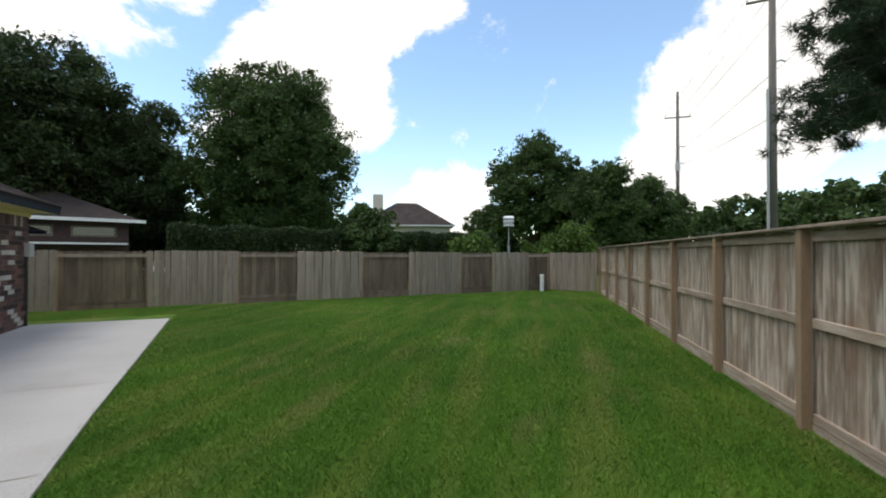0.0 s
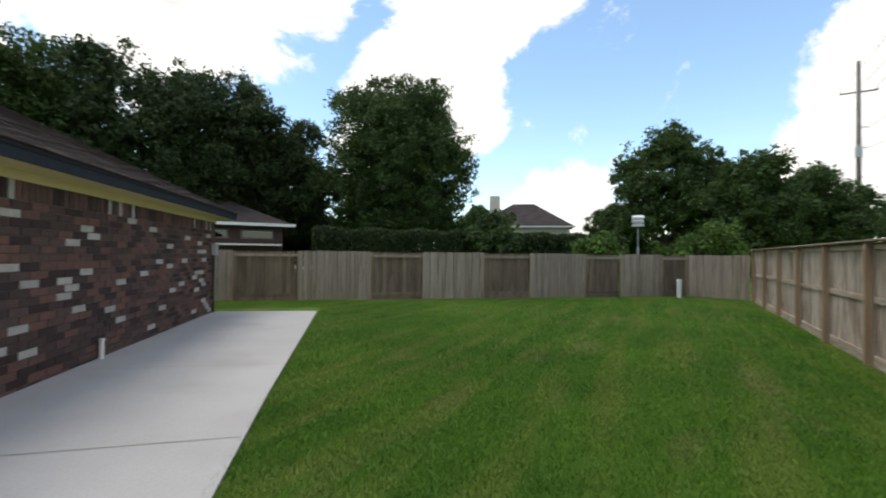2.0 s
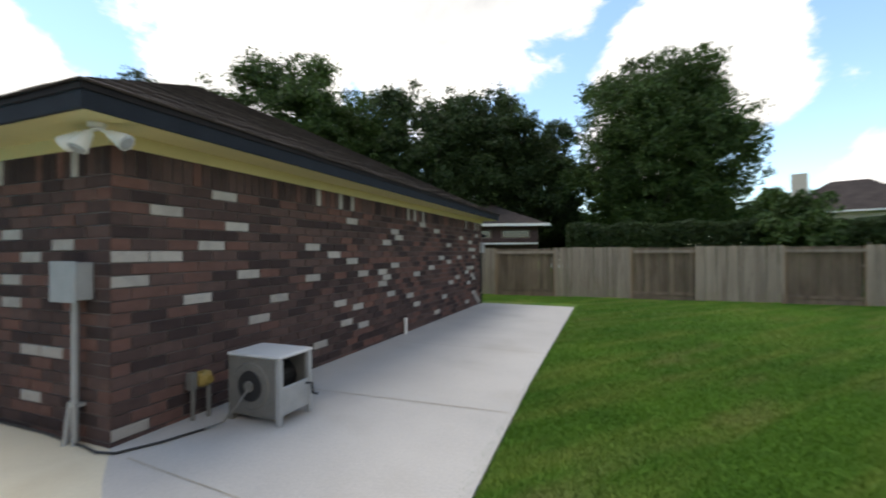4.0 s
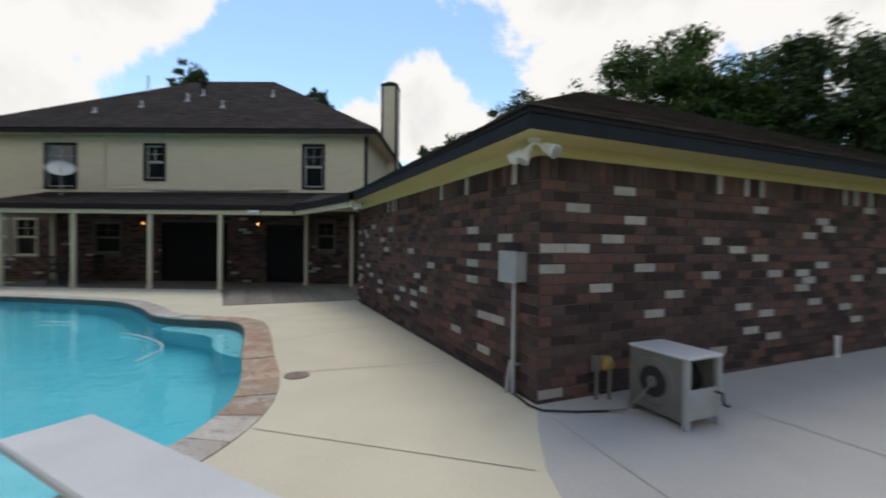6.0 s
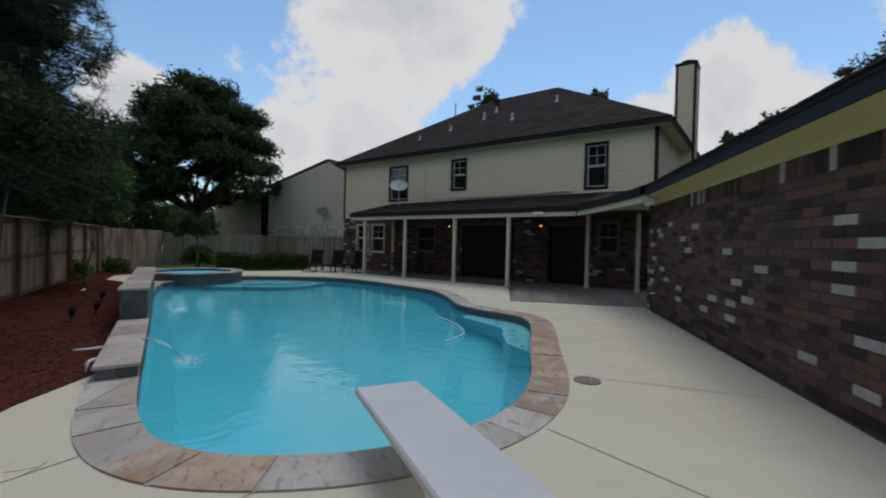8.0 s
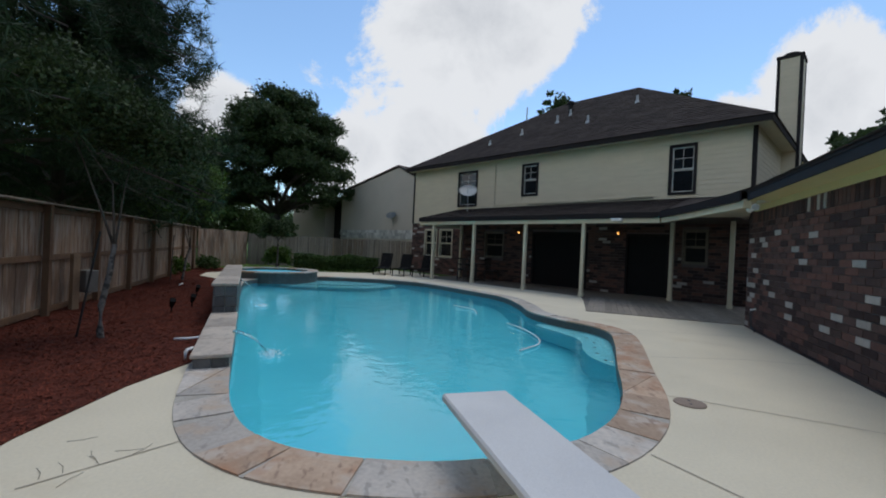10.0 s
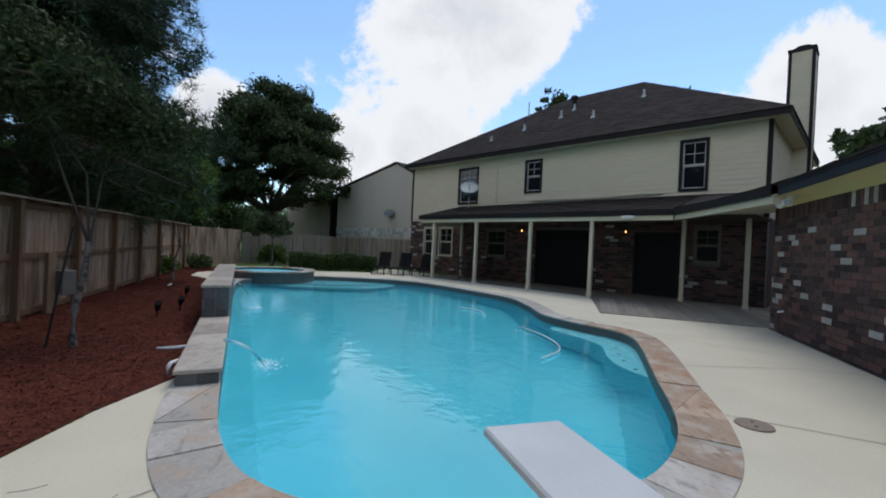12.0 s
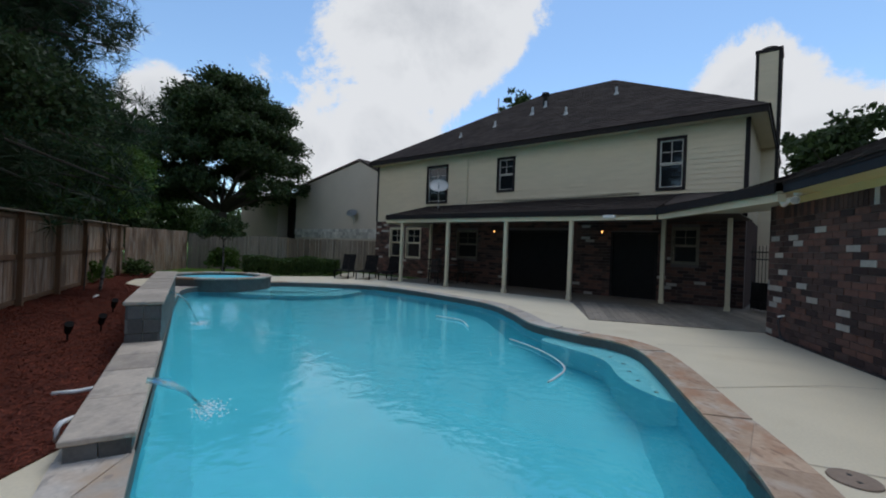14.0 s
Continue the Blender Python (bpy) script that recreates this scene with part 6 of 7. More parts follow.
part("cap", rod(bmesh.new(), (x, y, 0.62), (x, y, 0.7), 0.1, 0.09, 14), M_WHITEPAINT, cl)


# ---- on the house and porch ----
def dish(x, y, z, r, face, foot, label, mat=M_GREYMETAL):
    ds = thing("satellite_dish", foot[0], foot[1], foot[2], 0, label, "satellite dish", "satellite dishes")
    f = Vector(face).normalized()
    q = f.to_track_quat("Z", "Y").to_matrix().to_4x4()
    bm = bmesh.new()
    prev = None
    for k in range(6):
        rr = r * k / 5
        ring = [bm.verts.new(Matrix.Translation((x, y, z)) @ q @ Vector((rr * math.cos(a * math.tau / 24), rr * 1.1 * math.sin(a * math.tau / 24), 0.22 * rr * rr / r))) for a in range(24)] if k else [bm.verts.new((x, y, z))]
        if prev:
            for a in range(24):
                if len(prev) == 1:
                    bm.faces.new((prev[0], ring[a], ring[(a + 1) % 24]))
                else:
                    bm.faces.new((prev[a], ring[a], ring[(a + 1) % 24], prev[(a + 1) % 24]))
        prev = ring
    bmesh.ops.solidify(bm, geom=bm.faces[:], thickness=0.012)
    part("reflector", bm, mat, ds, smooth=True)
    part("mast", tube(bmesh.new(), [foot, (foot[0], foot[1], (foot[2] + z) / 2), (x - f.x * 0.03, y - f.y * 0.03, z - 0.02)], 0.022, 8), M_GREYMETAL, ds)
    end = Vector((x, y, z)) + f * r * 0.9 - Vector((0, 0, r * 0.5))
    part("feed_arm", tube(bmesh.new(), [Vector((x, y, z)) - Vector((0, 0, r)) * 0.8, end], 0.014, 6), M_GREYMETAL, ds)
    part("feed_horn", rod(bmesh.new(), end, end + Vector((0, 0, 0.07)), 0.03, 0.035, 10), M_WHITEPAINT, ds)


fx, fy = plan(14.55, -10.6)
to_deck = (Vector((2.0, -3.9)) - Vector((fx, fy))).normalized() * 0.66
dish(fx + 0.1, fy + 0.02, 3.92, 0.42, (to_deck.x, to_deck.y, 0.75), (fx, fy, 3.02), "pale satellite dish on the porch roof", M_WHITEPAINT)
for s in (12.35, 8.03):
    x, y = plan(s, NW + 0.08)
    lm = thing("wall_lantern", x, y, 2.05, 0, "small amber wall lantern under the porch", "wall lamp", "porch lanterns")
    m5 = Matrix.Translation((x, y, 0)) @ HM
    part("backplate", box(bmesh.new(), -0.05, 0.05, -0.078, -0.06, 2.02, 2.28, m5), M_BLACK, lm)
    part("glass", rod(bmesh.new(), (x, y, 2.12), (x, y, 2.19), 0.014, 0.018, 10), M_LAMP, lm, "glowing amber glass")
    part("cap", rod(bmesh.new(), (x, y, 2.2), (x, y, 2.27), 0.06, 0.01, 10), M_BLACK, lm)
cw = thing("wall_cable", *plan(13.9, NW), 3.0, 0, "cream conduit running down the siding", "conduit")
x, y = plan(13.85, NW + 0.02)
part("pipe", rod(bmesh.new(), (x, y, 3.3), (x, y, 5.4), 0.018, sides=8), M_CREAMTRIM, cw)
for z0, z1, k0, k1 in ((3.42, 3.46, 13.85, 6.9), (3.36, 3.40, 12.0, 6.9)):
    cb = bmesh.new()
    tube(cb, [(*plan(k0 + (k1 - k0) * u / 8, NW + 0.03), z0 + (z1 - z0) * u / 8 - 0.03 * math.sin(u * 0.39)) for u in range(9)], 0.012, 6)
    part("cable", cb, M_BLACK if z0 < 3.4 else M_CREAMTRIM, cw)


def lounger(x, y, turn):
    """A dark slatted lounge chair with its back raised."""
    lg = thing("sun_lounger", x, y, 0, turn, "dark sun lounger with raised back on the deck", "sun lounger", "sun loungers")
    m = WORLD[lg]

    def P(bm):
        bm.transform(m)
        return bm
    for yy_ in (-0.3, 0.27):
        part("side_rail", P(boxed(-0.1, 1.3, yy_, yy_ + 0.03, 0.27, 0.32)), M_SLING, lg)
    for k in range(9):
        part("slat", P(boxed(0.02 + k * 0.14, 0.13 + k * 0.14, -0.268, 0.268, 0.3, 0.33)), M_SLING, lg)
    for k in range(6):
        bm = bmesh.new()
        box(bm, 0.02 + k * 0.125, 0.13 + k * 0.125, -0.268, 0.268, -0.012, 0.012, Matrix.Translation((0.0, 0, 0.32)) @ pose(0, 0, 0, 0, -122, 0))
        part("back_slat", P(bm), M_SLING, lg)
    for x_ in (0.05, 1.15):
        for y_ in (-0.29, 0.25):
            part("leg", P(boxed(x_, x_ + 0.04, y_, y_ + 0.04, 0.0, 0.27)), M_SLING, lg)


for x, y, a in ((-15.3, -12.5, 15), (-15.5, -11.55, 10), (-15.9, -10.65, 5)):
    lounger(x, y, a)

# pool cleaner hose
for pts, lb in (([(-5.69, -4.58), (-5.23, -4.18), (-4.62, -3.84), (-4.12, -3.73), (-3.68, -3.84), (-3.48, -3.92)], "white pool cleaner hose floating in the water"), ([(-7.46, -6.34), (-7.31, -5.99), (-7.13, -5.71), (-6.5, -5.45)], "white floating end of the pool cleaner hose")):
    ph = tube(bmesh.new(), [(x, y, -0.1) for x, y in curve_through(pts, 4, False)], 0.012, 8)
    solo("pool_hose", ph, M_WHITEPAINT, pts[0][0], pts[0][1], -0.1, lb, "hose", smooth=True)

# water spilling from the stone walls, with foam where it lands
for d0, z_top in ((1.25, 0.2), (5.6, 0.45)):
    p0 = Vector((-0.33, -6.17, 0)) + WALL_DIR * d0
    inward = Vector((-0.7071, 0.7071, 0))
    sp = thing("water_spout", p0.x, p0.y, 0, 0, "thin sheet of water spilling into the pool", "water spout", "water spouts")
    bm = bmesh.new()
    rows = []
    for k in range(9):
        t = k / 8
        c = p0 + inward * (0.42 * t) + Vector((0, 0, z_top - (z_top + 0.1) * t * t))
        w = 0.22 - 0.06 * t
        rows.append([bm.verts.new(c + WALL_DIR * w * q_ + Vector((0, 0, 0.012 * math.sin(q_ * 9 + k)))) for q_ in (-0.5, -0.3, -0.1, 0.1, 0.3, 0.5)])
    for r_, s_ in zip(rows, rows[1:]):
        for k in range(5):
            bm.faces.new((r_[k], r_[k + 1], s_[k + 1], s_[k]))
    bmesh.ops.solidify(bm, geom=bm.faces[:], thickness=0.006)
    sheet = part("sheet", bm, M_WATER, sp, smooth=True)
    sheet.visible_shadow = False
    qf = random.Random(int(d0 * 10))
    fm = bmesh.new()
    for k in range(170):
        c = p0 + inward * (0.46 + qf.gauss(0, 0.07)) + WALL_DIR * qf.gauss(0, 0.12)
        bmesh.ops.create_icosphere(fm, subdivisions=1, radius=qf.uniform(0.004, 0.011), matrix=Matrix.Translation((c.x, c.y, -0.1)) @ Matrix.Diagonal((1, 1, 0.5, 1)))
    tagged(part("foam", fm, M_FOAM, sp, "white foam on the water"), kind="stuff")


def patio_chair(s, n_, turn):
    """A dark metal dining chair with slatted back."""
    x, y = plan(s, n_)
    ch_ = thing("patio_chair", x, y, 0, turn, "black metal patio chair under the porch", "chair", "patio chairs")
    m = WORLD[ch_]

    def P(bm):
        bm.transform(m)
        return bm
    part("seat", P(boxed(-0.25, 0.25, -0.24, 0.24, 0.42, 0.46, bevel=0.012)), M_BLACK, ch_)
    for k in range(5):
        part("back_slat", P(boxed(-0.22 + k * 0.1, -0.18 + k * 0.1, 0.22, 0.24, 0.46, 0.9)), M_BLACK, ch_)
    part("top_rail", P(boxed(-0.25, 0.25, 0.215, 0.245, 0.9, 0.96, bevel=0.01)), M_BLACK, ch_)
    for x_ in (-0.24, 0.2):
        for y_ in (-0.23, 0.2):
            part("leg", P(boxed(x_, x_ + 0.035, y_, y_ + 0.035, -0.006, 0.42)), M_BLACK, ch_)
        part("armrest", P(boxed(x_ - 0.01, x_ + 0.045, -0.22, 0.22, 0.64, 0.67)), M_BLACK, ch_)


for s, n_, a in ((14.6, -10.6, 30), (13.3, -11.0, 160), (13.9, -9.9, 250)):
    patio_chair(s, n_, a)
x, y = plan(13.95, -10.7)
tb = thing("patio_table", x, y, 0, 0, "round dark metal patio table under the porch", "table")
part("tabletop", rod(bmesh.new(), (x, y, 0.7), (x, y, 0.73), 0.48, sides=28), M_BLACK, tb)
part("pedestal", rod(bmesh.new(), (x, y, 0.02), (x, y, 0.7), 0.05, 0.04, 10), M_BLACK, tb)
part("foot", rod(bmesh.new(), (x, y, -0.006), (x, y, 0.02), 0.26, 0.24, 20), M_BLACK, tb)

# spillway pipes and fittings in the mulch
for pts in ([(-1.10, -7.90, 0.025), (-1.2, -7.76, 0.03), (-1.32, -7.72, 0.03), (-1.38, -7.66, 0.03)], [(-0.52, -6.97, 0.0), (-0.52, -6.97, 0.1), (-0.55, -6.98, 0.12), (-0.64, -7.0, 0.12)], [(-5.4, -13.33, 0.04), (-5.62, -13.5, 0.05)]):
    solo("plastic_pipe", tube(bmesh.new(), pts, 0.019, 8), M_WHITEPAINT, pts[0][0], pts[0][1], 0, "white plastic pipe lying in the mulch", "pipe", "mulch pipes", smooth=True)
for x, y in ((-4.28, -11.35), (-3.1, -10.05), (-2.5, -9.8)):
    sl = thing("spot_light", x, y, 0, 0, "small black garden spotlight in the mulch", "garden light", "garden lights")
    part("spike", rod(bmesh.new(), (x, y, -0.02), (x, y, 0.14), 0.012, sides=6), M_SLING, sl)
    part("head", rod(bmesh.new(), (x, y, 0.12), (x + 0.05, y + 0.1, 0.24), 0.035, 0.05, 10), M_SLING, sl)
cb = thing("control_box", -1.8, -11.2, 0, 0, "grey control box on a short wooden post", "control box")
part("post", boxed(-1.85, -1.75, -11.25, -11.15, -0.05, 0.95), M_POST, cb)
part("body", boxed(-2.05, -1.855, -11.25, -11.0, 0.30, 0.68, bevel=0.01), M_REEL, cb)


# ---- neighbours and street beyond ----
def neighbour_left():
    """Stucco house with a gable end and a stone band, beyond the side fence."""
    x, y = plan(25, -16)
    nb = thing("neighbour_house", x, y, 0, 0, "beige stucco neighbour house with gable end and stone base", "house")
    n0, n1 = -13.0, -19.0
    bm = bmesh.new()
    prof = [(20.3, -0.1), (20.3, 5.15), (22.75, 6.25), (29.3, 5.05), (29.3, -0.1)]
    f = [bm.verts.new((s, n0, z)) for s, z in prof]
    g = [bm.verts.new((s, n1, z)) for s, z in prof]
    bm.faces.new(f)
    bm.faces.new(g[::-1])
    for i_ in range(5):
        bm.faces.new((f[(i_ + 1) % 5], f[i_], g[i_], g[(i_ + 1) % 5]))
    bmesh.ops.recalc_face_normals(bm, faces=bm.faces)
    hpart("wall", bm, M_STUCCO, nb)
    hpart("wall", boxed(32.0, 37.6, n0 - 1, n0 - 0.2, -0.1, 4.4), M_STUCCO, nb)
    # set-back wall in near-black, standing in for the shade of the recess
    hpart("wall", boxed(29.31, 34.0, n0 - 2.2, n0 - 1.4, -0.1, 4.6), M_DARKTRIM, nb, "recessed porch wall, painted dark for the shade of the recess")
    for a, b in (((20.2, 5.12), (22.75, 6.3)), ((22.75, 6.3), (29.5, 5.05))):
        bm = bmesh.new()
        hull(bm, [((a[0], n0 + 0.06, a[1]), (b[0], n0 + 0.06, b[1]), (b[0], n0 + 0.06, b[1] + 0.12), (a[0], n0 + 0.06, a[1] + 0.12)), ((a[0], n0 + 0.06, a[1] + 0.12), (b[0], n0 + 0.06, b[1] + 0.12), (b[0], n1, b[1] + 0.12), (a[0], n1, a[1] + 0.12)),
                  ((a[0], n0 + 0.06, a[1]), (a[0], n1, a[1]), (b[0], n1, b[1]), (b[0], n0 + 0.06, b[1]))])
        hpart("roof", bm, M_SHINGLE, nb)
    hpart("roof", boxed(28.8, 38.0, n0 - 2.3, n0 + 0.1, 4.62, 4.76), M_SHINGLE, nb)
    r = random.Random(5)
    for k in range(3):
        s = 21.0
        while s < 29.2:
            w = r.uniform(0.22, 0.42)
            bm = bmesh.new()
            box(bm, s, min(s + w - 0.02, 29.3), n0 + 0.001, n0 + r.uniform(0.03, 0.06), 1.76 + k * 0.19, 1.76 + k * 0.19 + 0.175)
            hpart("stone", bm, M_LIMESTONE, nb)
            s += w
    x, y = plan(22.95, n0 + 0.25)
    dish(x, y, 3.2, 0.32, (0.62, 0.1, 0.75), (x - 0.12, y + 0.05, 2.6), "grey satellite dish on the neighbour's wall")


neighbour_left()


def far_house(az, dist, half, eave, ridge, label, chimney=None, wall=M_STUCCO):
    x, y = bearing(az, dist)
    nb = thing("neighbour_house", x, y, 0, az, label, "house")
    m = WORLD[nb]

    def P(bm):
        bm.transform(m)
        return bm
    part("wall", P(boxed(-half, half, 0, 7, -0.1, eave)), wall, nb)
    bm = bmesh.new()
    o = 0.5
    a, b, c, d_ = (-half - o, -o, eave), (half + o, -o, eave), (half + o, 7 + o, eave), (-half - o, 7 + o, eave)
    e, f = (-half * 0.25, 3.5, ridge), (half * 0.25, 3.5, ridge)
    hull(bm, [(a, b, f, e), (b, c, f), (c, d_, e, f), (d_, a, e), (a, d_, c, b)])
    part("roof", P(bm), M_SHINGLE, nb)
    part("fascia", P(boxed(-half - o, half + o, -o - 0.03, -o - 0.005, eave - 0.07, eave + 0.06)), M_WHITEPAINT, nb, "pale fascia board")
    for s in (-half * 0.5, half * 0.4) if eave > 3 else ():
        w = part("window", P(boxed(s - 0.5, s + 0.5, -0.04, -0.005, eave - 1.7, eave - 0.5)), M_WHITEPAINT, nb)
        part("pane", P(boxed(s - 0.42, s + 0.42, -0.06, -0.041, eave - 1.62, eave - 0.58)), M_GLASS, w)
    if chimney is not None:
        part("chimney", P(boxed(chimney - 0.5, chimney + 0.5, 2.0, 3.0, eave, ridge + 0.7)), M_STUCCO, nb)
    return nb


far_house(-22, 42, 4.3, 4.3, 6.9, "far two-storey house with brown hip roof and chimney", -2.9)
near_nb = far_house(17.0, 21.5, 3.0, 2.85, 4.3, "small brick neighbour house with pale fascia", None, M_BRICK_FAR)
mn = WORLD[near_nb]
part("lower_fascia", boxed(-3.3, 2.9, -0.6, -0.1, 1.9, 1.97, m=mn), M_WHITEPAINT, near_nb, "pale lower eave board")
for k in range(3):
    w = part("window", boxed(-2.6 + k * 1.9, -1.2 + k * 1.9, -0.05, -0.006, 2.2, 2.62, m=mn), M_DIMTRIM, near_nb, "low dark window")
    part("pane", boxed(-2.52 + k * 1.9, -1.28 + k * 1.9, -0.062, -0.051, 2.26, 2.56, m=mn), M_GLASS, w)
vx, vy = bearing(17.7, 24.5)
bm = rod(bmesh.new(), (vx, vy, 4.0), (vx, vy, 4.5), 0.14, sides=14)
rod(bm, (vx, vy, 4.5), (vx, vy, 4.72), 0.3, 0.2, 14)
part("roof_vent", bm, M_GREYMETAL, near_nb, "round metal roof vent")
far_house(4, 44, 3.5, 3.2, 5.5, "pale far house between the trees", None, M_WHITEPAINT)

# bird house over the back fence
x, y = bearing(-35.8, 24)
BS = 0.76
bh = thing("bird_house", x, y, 0, -35.8, "white two-storey martin house on a tall thin pole", "bird house")
mh = WORLD[bh] @ Matrix.Translation((0, 0, 3.1 * (1 - BS))) @ Matrix.Scale(BS, 4)
part("pole", rod(bmesh.new(), (x, y, -0.05), (x, y, 3.12), 0.028, 0.024, 10), M_GREYMETAL, bh)
part("winch_box", boxed(x - 0.05, x + 0.05, y - 0.05, y + 0.05, 1.3, 2.05, bevel=0.01), M_GREYMETAL, bh, "grey housing round the pole foot")
for k, z_ in enumerate((3.12, 3.42)):
    body = part("storey", boxed(-0.35, 0.35, -0.2, 0.2, z_ + 0.025, z_ + 0.27, m=mh), M_WHITEPAINT, bh, "white storey with round entrances")
    part("gallery", boxed(-0.4, 0.4, -0.33, 0.33, z_, z_ + 0.024, m=mh), M_WHITEPAINT, bh, "white perch floor")
    for q_ in range(4):
        c = mh @ Vector((-0.255 + q_ * 0.17, -0.2, z_ + 0.15))
        n_ = (mh.to_3x3() @ Vector((0, -1, 0))).normalized()
        part("entrance", rod(bmesh.new(), c, c + n_ * 0.004, 0.036, sides=12), M_BLACK, body, "dark round entrance hole")
bm = bmesh.new()
hull(bm, [tuple(mh @ Vector(p) for p in f) for f in (((-0.4, -0.3, 3.7), (0.4, -0.3, 3.7), (0.3, 0, 3.86), (-0.3, 0, 3.86)), ((0.4, 0.3, 3.7), (-0.4, 0.3, 3.7), (-0.3, 0, 3.86), (0.3, 0, 3.86)),
          ((-0.4, 0.3, 3.7), (-0.4, -0.3, 3.7), (-0.3, 0, 3.86)), ((0.4, -0.3, 3.7), (0.4, 0.3, 3.7), (0.3, 0, 3.86)), ((-0.4, -0.3, 3.7), (-0.4, 0.3, 3.7), (0.4, 0.3, 3.7), (0.4, -0.3, 3.7)))])
part("roof", bm, M_WHITEPAINT, bh, "low white hip roof")


def power_pole(az, dist, h, r, arms, label):
    x, y = bearing(az, dist)
    pp = thing("utility_pole", x, y, -0.03, 0, label, "utility pole", "utility poles")
    part("pole", rod(bmesh.new(), (x, y, -0.1), (x, y, h), r, r * 0.68, 12), M_POLE, pp, smooth=True)
    t = Vector((math.cos(radians(az + 12)), math.sin(radians(az + 12)), 0))
    ends = []
    for z, w in arms:
        c = Vector((x, y, z))
        if w > 0.6:
            part("crossarm", rod(bmesh.new(), c - t * w, c + t * w, 0.06, sides=6), M_POLE, pp)
            for k in (-0.95, 0.0, 0.95):
                p = c + t * w * k
                part("insulator", rod(bmesh.new(), p, p + Vector((0, 0, 0.28)), 0.05, 0.03, 8), M_GREYMETAL, pp)
                ends.append(p + Vector((0, 0, 0.28)))
        else:
            p = c + t * w
            part("bracket", tube(bmesh.new(), [c, c + t * w * 0.6 + Vector((0, 0, 0.1)), p], 0.04, 6), M_GREYMETAL, pp)
            ends.append(p)
    return ends


E1_ = power_pole(-55.5, 44, 16.2, 0.17, ((13.9, 1.05), (11.2, 0.55), (9.7, 0.45)), "weathered wooden utility pole with crossarm")
E2_ = power_pole(-64.5, 25, 14.6, 0.19, ((13.4, 1.0), (10.4, 0.5), (8.2, 0.45)), "tall wooden utility pole with crossarm near the fence")
tx, ty = bearing(-55.5, 43.6)
solo("pole_transformer", rod(rod(bmesh.new(), (tx, ty, 9.0), (tx, ty, 9.75), 0.2, sides=14), (tx, ty, 9.75), (tx, ty, 9.95), 0.06, 0.04, 10), M_GREYMETAL, tx, ty, 9.0, "grey canister transformer hung on a utility pole", "transformer")
rx_, ry_ = bearing(-64.1, 24.8)
solo("riser_conduit", rod(bmesh.new(), (rx_, ry_, -0.05), (rx_, ry_, 9.2), 0.06, sides=10), M_GREYMETAL, rx_, ry_, 0, "pale metal riser conduit up a utility pole", "conduit")
wires = thing("power_lines", *bearing(-60, 34), 9.0, 0, "thin black power lines strung between poles", "power lines")
for a, b in zip(E2_, E1_):
    for p0, p1 in ((a, b), (a, a + (a - b) * 1.1 + Vector((0, 0, 1.0)))):
        bm = tube(bmesh.new(), [p0.lerp(p1, u / 10) - Vector((0, 0, 0.12 * math.sin(u / 10 * math.pi))) for u in range(11)], 0.012, 5)
        part("wire", bm, M_BLACK, wires)


# ---- grass and mulch, loose ----
def scatter(name, count, area, seed, inside, make, mat, label, category):
    q = np.random.default_rng(seed)
    x = q.uniform(area[0], area[1], count)
    y = q.uniform(area[2], area[3], count)
    keep = inside(x, y)
    v = make(q, x[keep], y[keep])
    n_ = len(v) // 3
    me = bpy.data.meshes.new(name)
    me.vertices.add(n_ * 3)
    me.vertices.foreach_set("co", v.astype(np.float32).ravel())
    me.loops.add(n_ * 3)
    me.loops.foreach_set("vertex_index", np.arange(n_ * 3, dtype=np.int32))
    me.polygons.add(n_)
    me.polygons.foreach_set("loop_start", np.arange(0, n_ * 3, 3, dtype=np.int32))
    me.update(calc_edges=True)
    me.materials.append(mat)
    return tagged(new(name, me), label, category, kind="stuff")


def blades(q, x, y):
    n_ = len(x)
    a = q.uniform(0, math.tau, n_)
    h = q.uniform(0.022, 0.05, n_)
    w = q.uniform(0.0018, 0.0045, n_)
    lean = q.normal(size=(n_, 2)) * 0.022
    p = np.stack([x, y, np.full(n_, -0.03)], 1)
    s = np.stack([np.cos(a) * w, np.sin(a) * w, np.zeros(n_)], 1)
    t = np.stack([lean[:, 0], lean[:, 1], h], 1)
    return np.stack([p - s, p + s, p + t], 1).reshape(-1, 3)


def on_lawn(x, y):
    right = -0.25 + 1.2267 * (x - 8.74)
    off = ((x > 2.72) | (y > 11.02)) & (y > right + 0.03) & (y < 12.93)
    off &= ~((x < 3.32) & (y < -1.32))
    dist = np.hypot(x - 4.2, y + 1.5)
    return off & (np.random.default_rng(9).random(len(x)) < np.clip(4.2 / np.maximum(dist, 1), 0.10, 1))


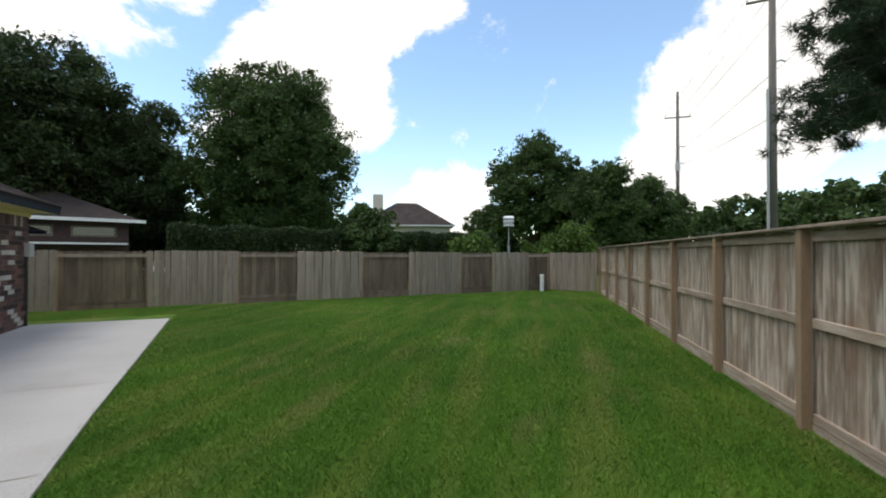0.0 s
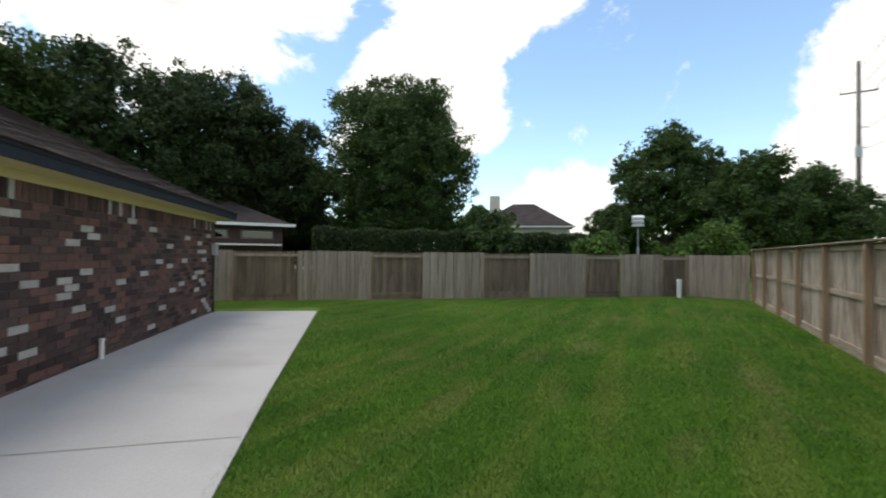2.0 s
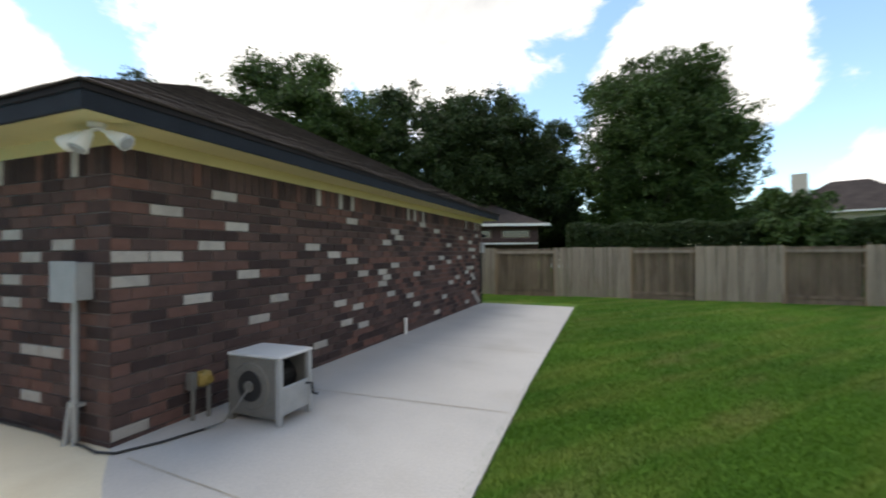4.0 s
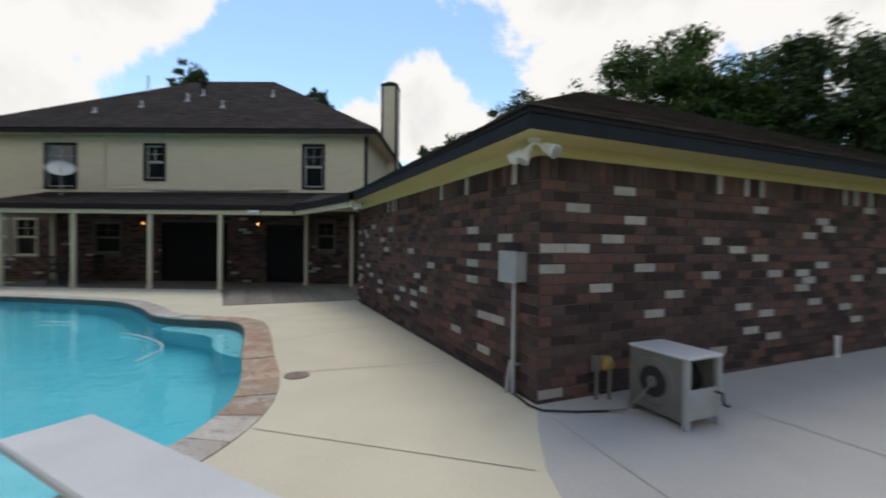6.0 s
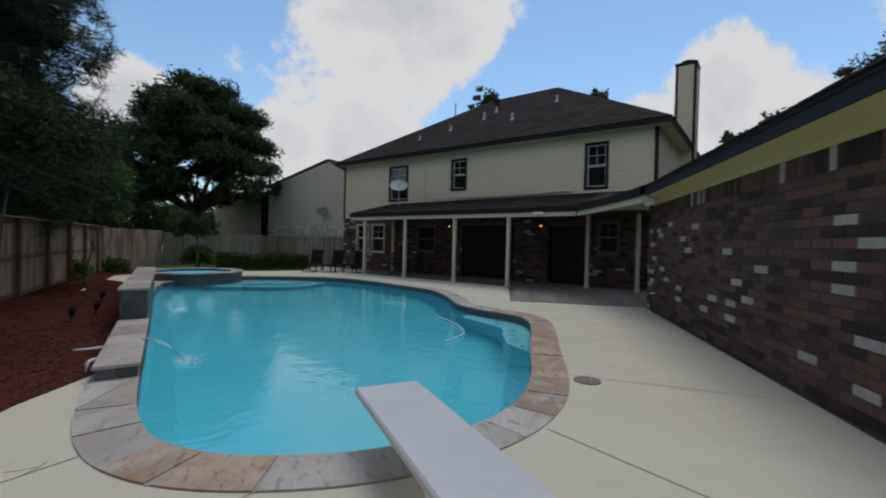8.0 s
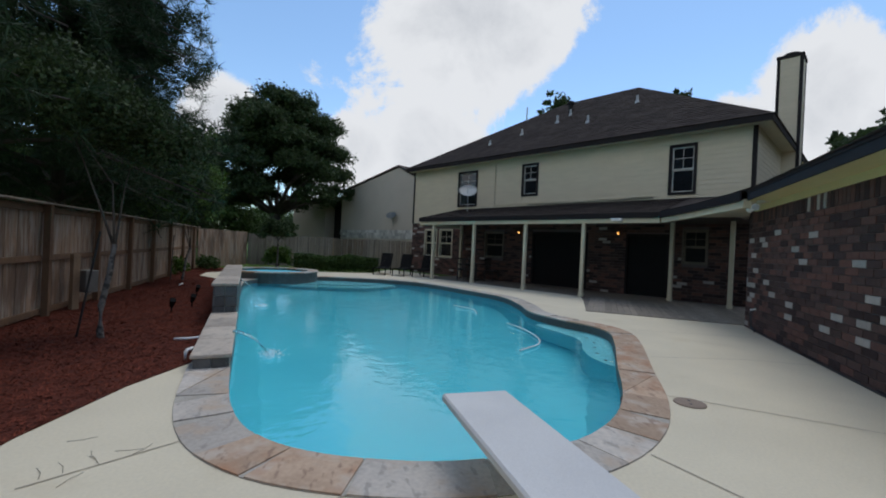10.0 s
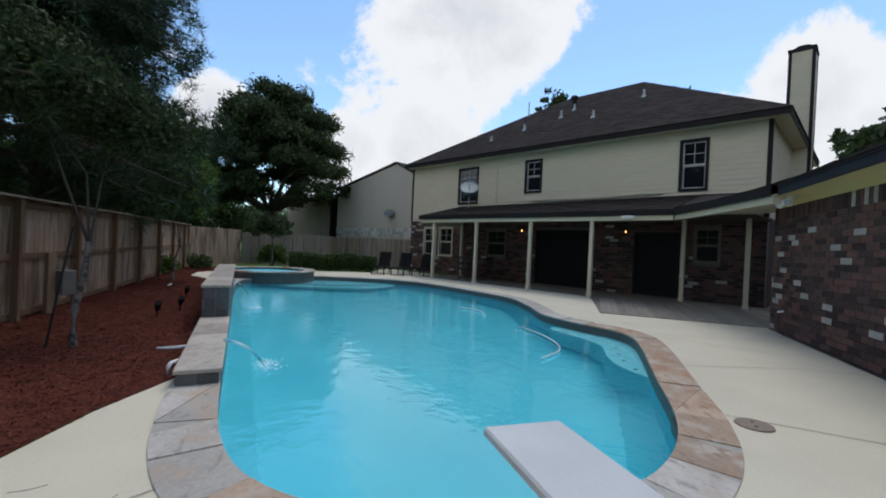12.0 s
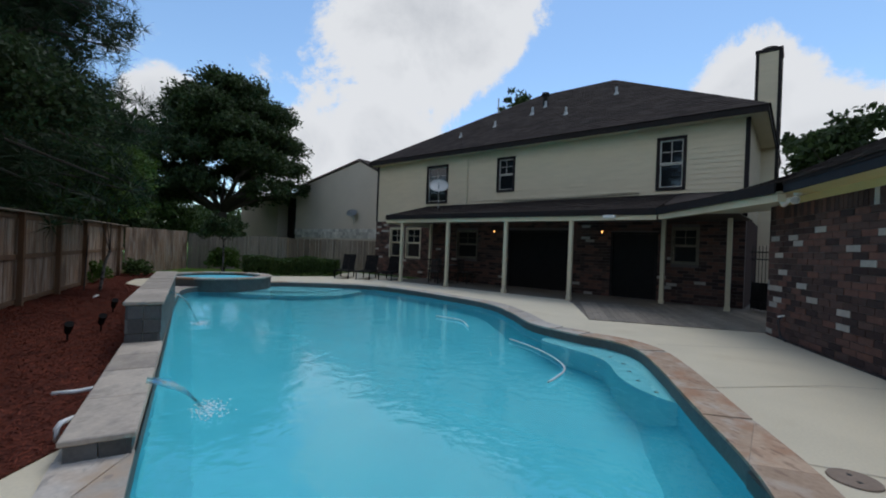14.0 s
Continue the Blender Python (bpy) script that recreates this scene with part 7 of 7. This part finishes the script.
scatter("grass", 2600000, (-1.5, 17.9, -5.8, 12.95), 101, on_lawn, blades, M_BLADE, "short mown green grass blades", "grass")


def chips(q, x, y):
    n_ = len(x)
    a = q.uniform(0, math.tau, n_)
    ln = q.uniform(0.02, 0.055, n_)
    p = np.stack([x, y, np.full(n_, 0.016)], 1)
    d_ = np.stack([np.cos(a) * ln, np.sin(a) * ln, q.uniform(-0.004, 0.012, n_)], 1)
    s = np.stack([-np.sin(a) * 0.007, np.cos(a) * 0.007, q.uniform(0, 0.004, n_)], 1)
    return np.stack([p - d_ * 0.5 + s, p - d_ * 0.5 - s, p + d_ * 0.5 + np.array([0, 0, 0.008])], 1).reshape(-1, 3)


def in_bed(x, y):
    inside = np.zeros(len(x), bool)
    px_, py_ = np.array([p[0] for p in BED]), np.array([p[1] for p in BED])
    j_ = len(BED) - 1
    for i_ in range(len(BED)):
        cross = ((py_[i_] > y) != (py_[j_] > y)) & (x < (px_[j_] - px_[i_]) * (y - py_[i_]) / (py_[j_] - py_[i_] + 1e-12) + px_[i_])
        inside ^= cross
        j_ = i_
    return inside


scatter("mulch_chips", 420000, (-12, 4.7, -19, -4.9), 102, in_bed, chips, M_CHIP, "loose red-brown bark chips", "mulch")
# pine straw and twigs on the deck
qd = random.Random(12)
for k in range(9):
    x = qd.uniform(1.0, 1.7)
    y = qd.uniform(-6.0 + (x - 1.0) * 0.3, -5.4)
    a = qd.uniform(0, math.tau)
    p = Vector((x, y, 0.006))
    bm = tube(bmesh.new(), [p, p + Vector((math.cos(a), math.sin(a), 0)) * 0.08, p + Vector((math.cos(a + 0.15), math.sin(a + 0.15), 0)) * 0.15], 0.0014, 5)
    solo("twig", bm, M_BARK, x, y, 0, "small brown twig lying on the deck", "twig", "twigs")


# ---- bricks of the garage walls ----
clad(wall_a, ALONG_A, GY, 21, PALE_A, 3.4, 11, (2.52, 3.02, 3.4, 5.31, 5.57, 6.01), 8.6)
clad(wall_b, ALONG_B, GX, 21, PALE_B, 3.4, 12, (0.46, 1.52, 2.33, 4.54, 4.8, 5.03), 7.3)
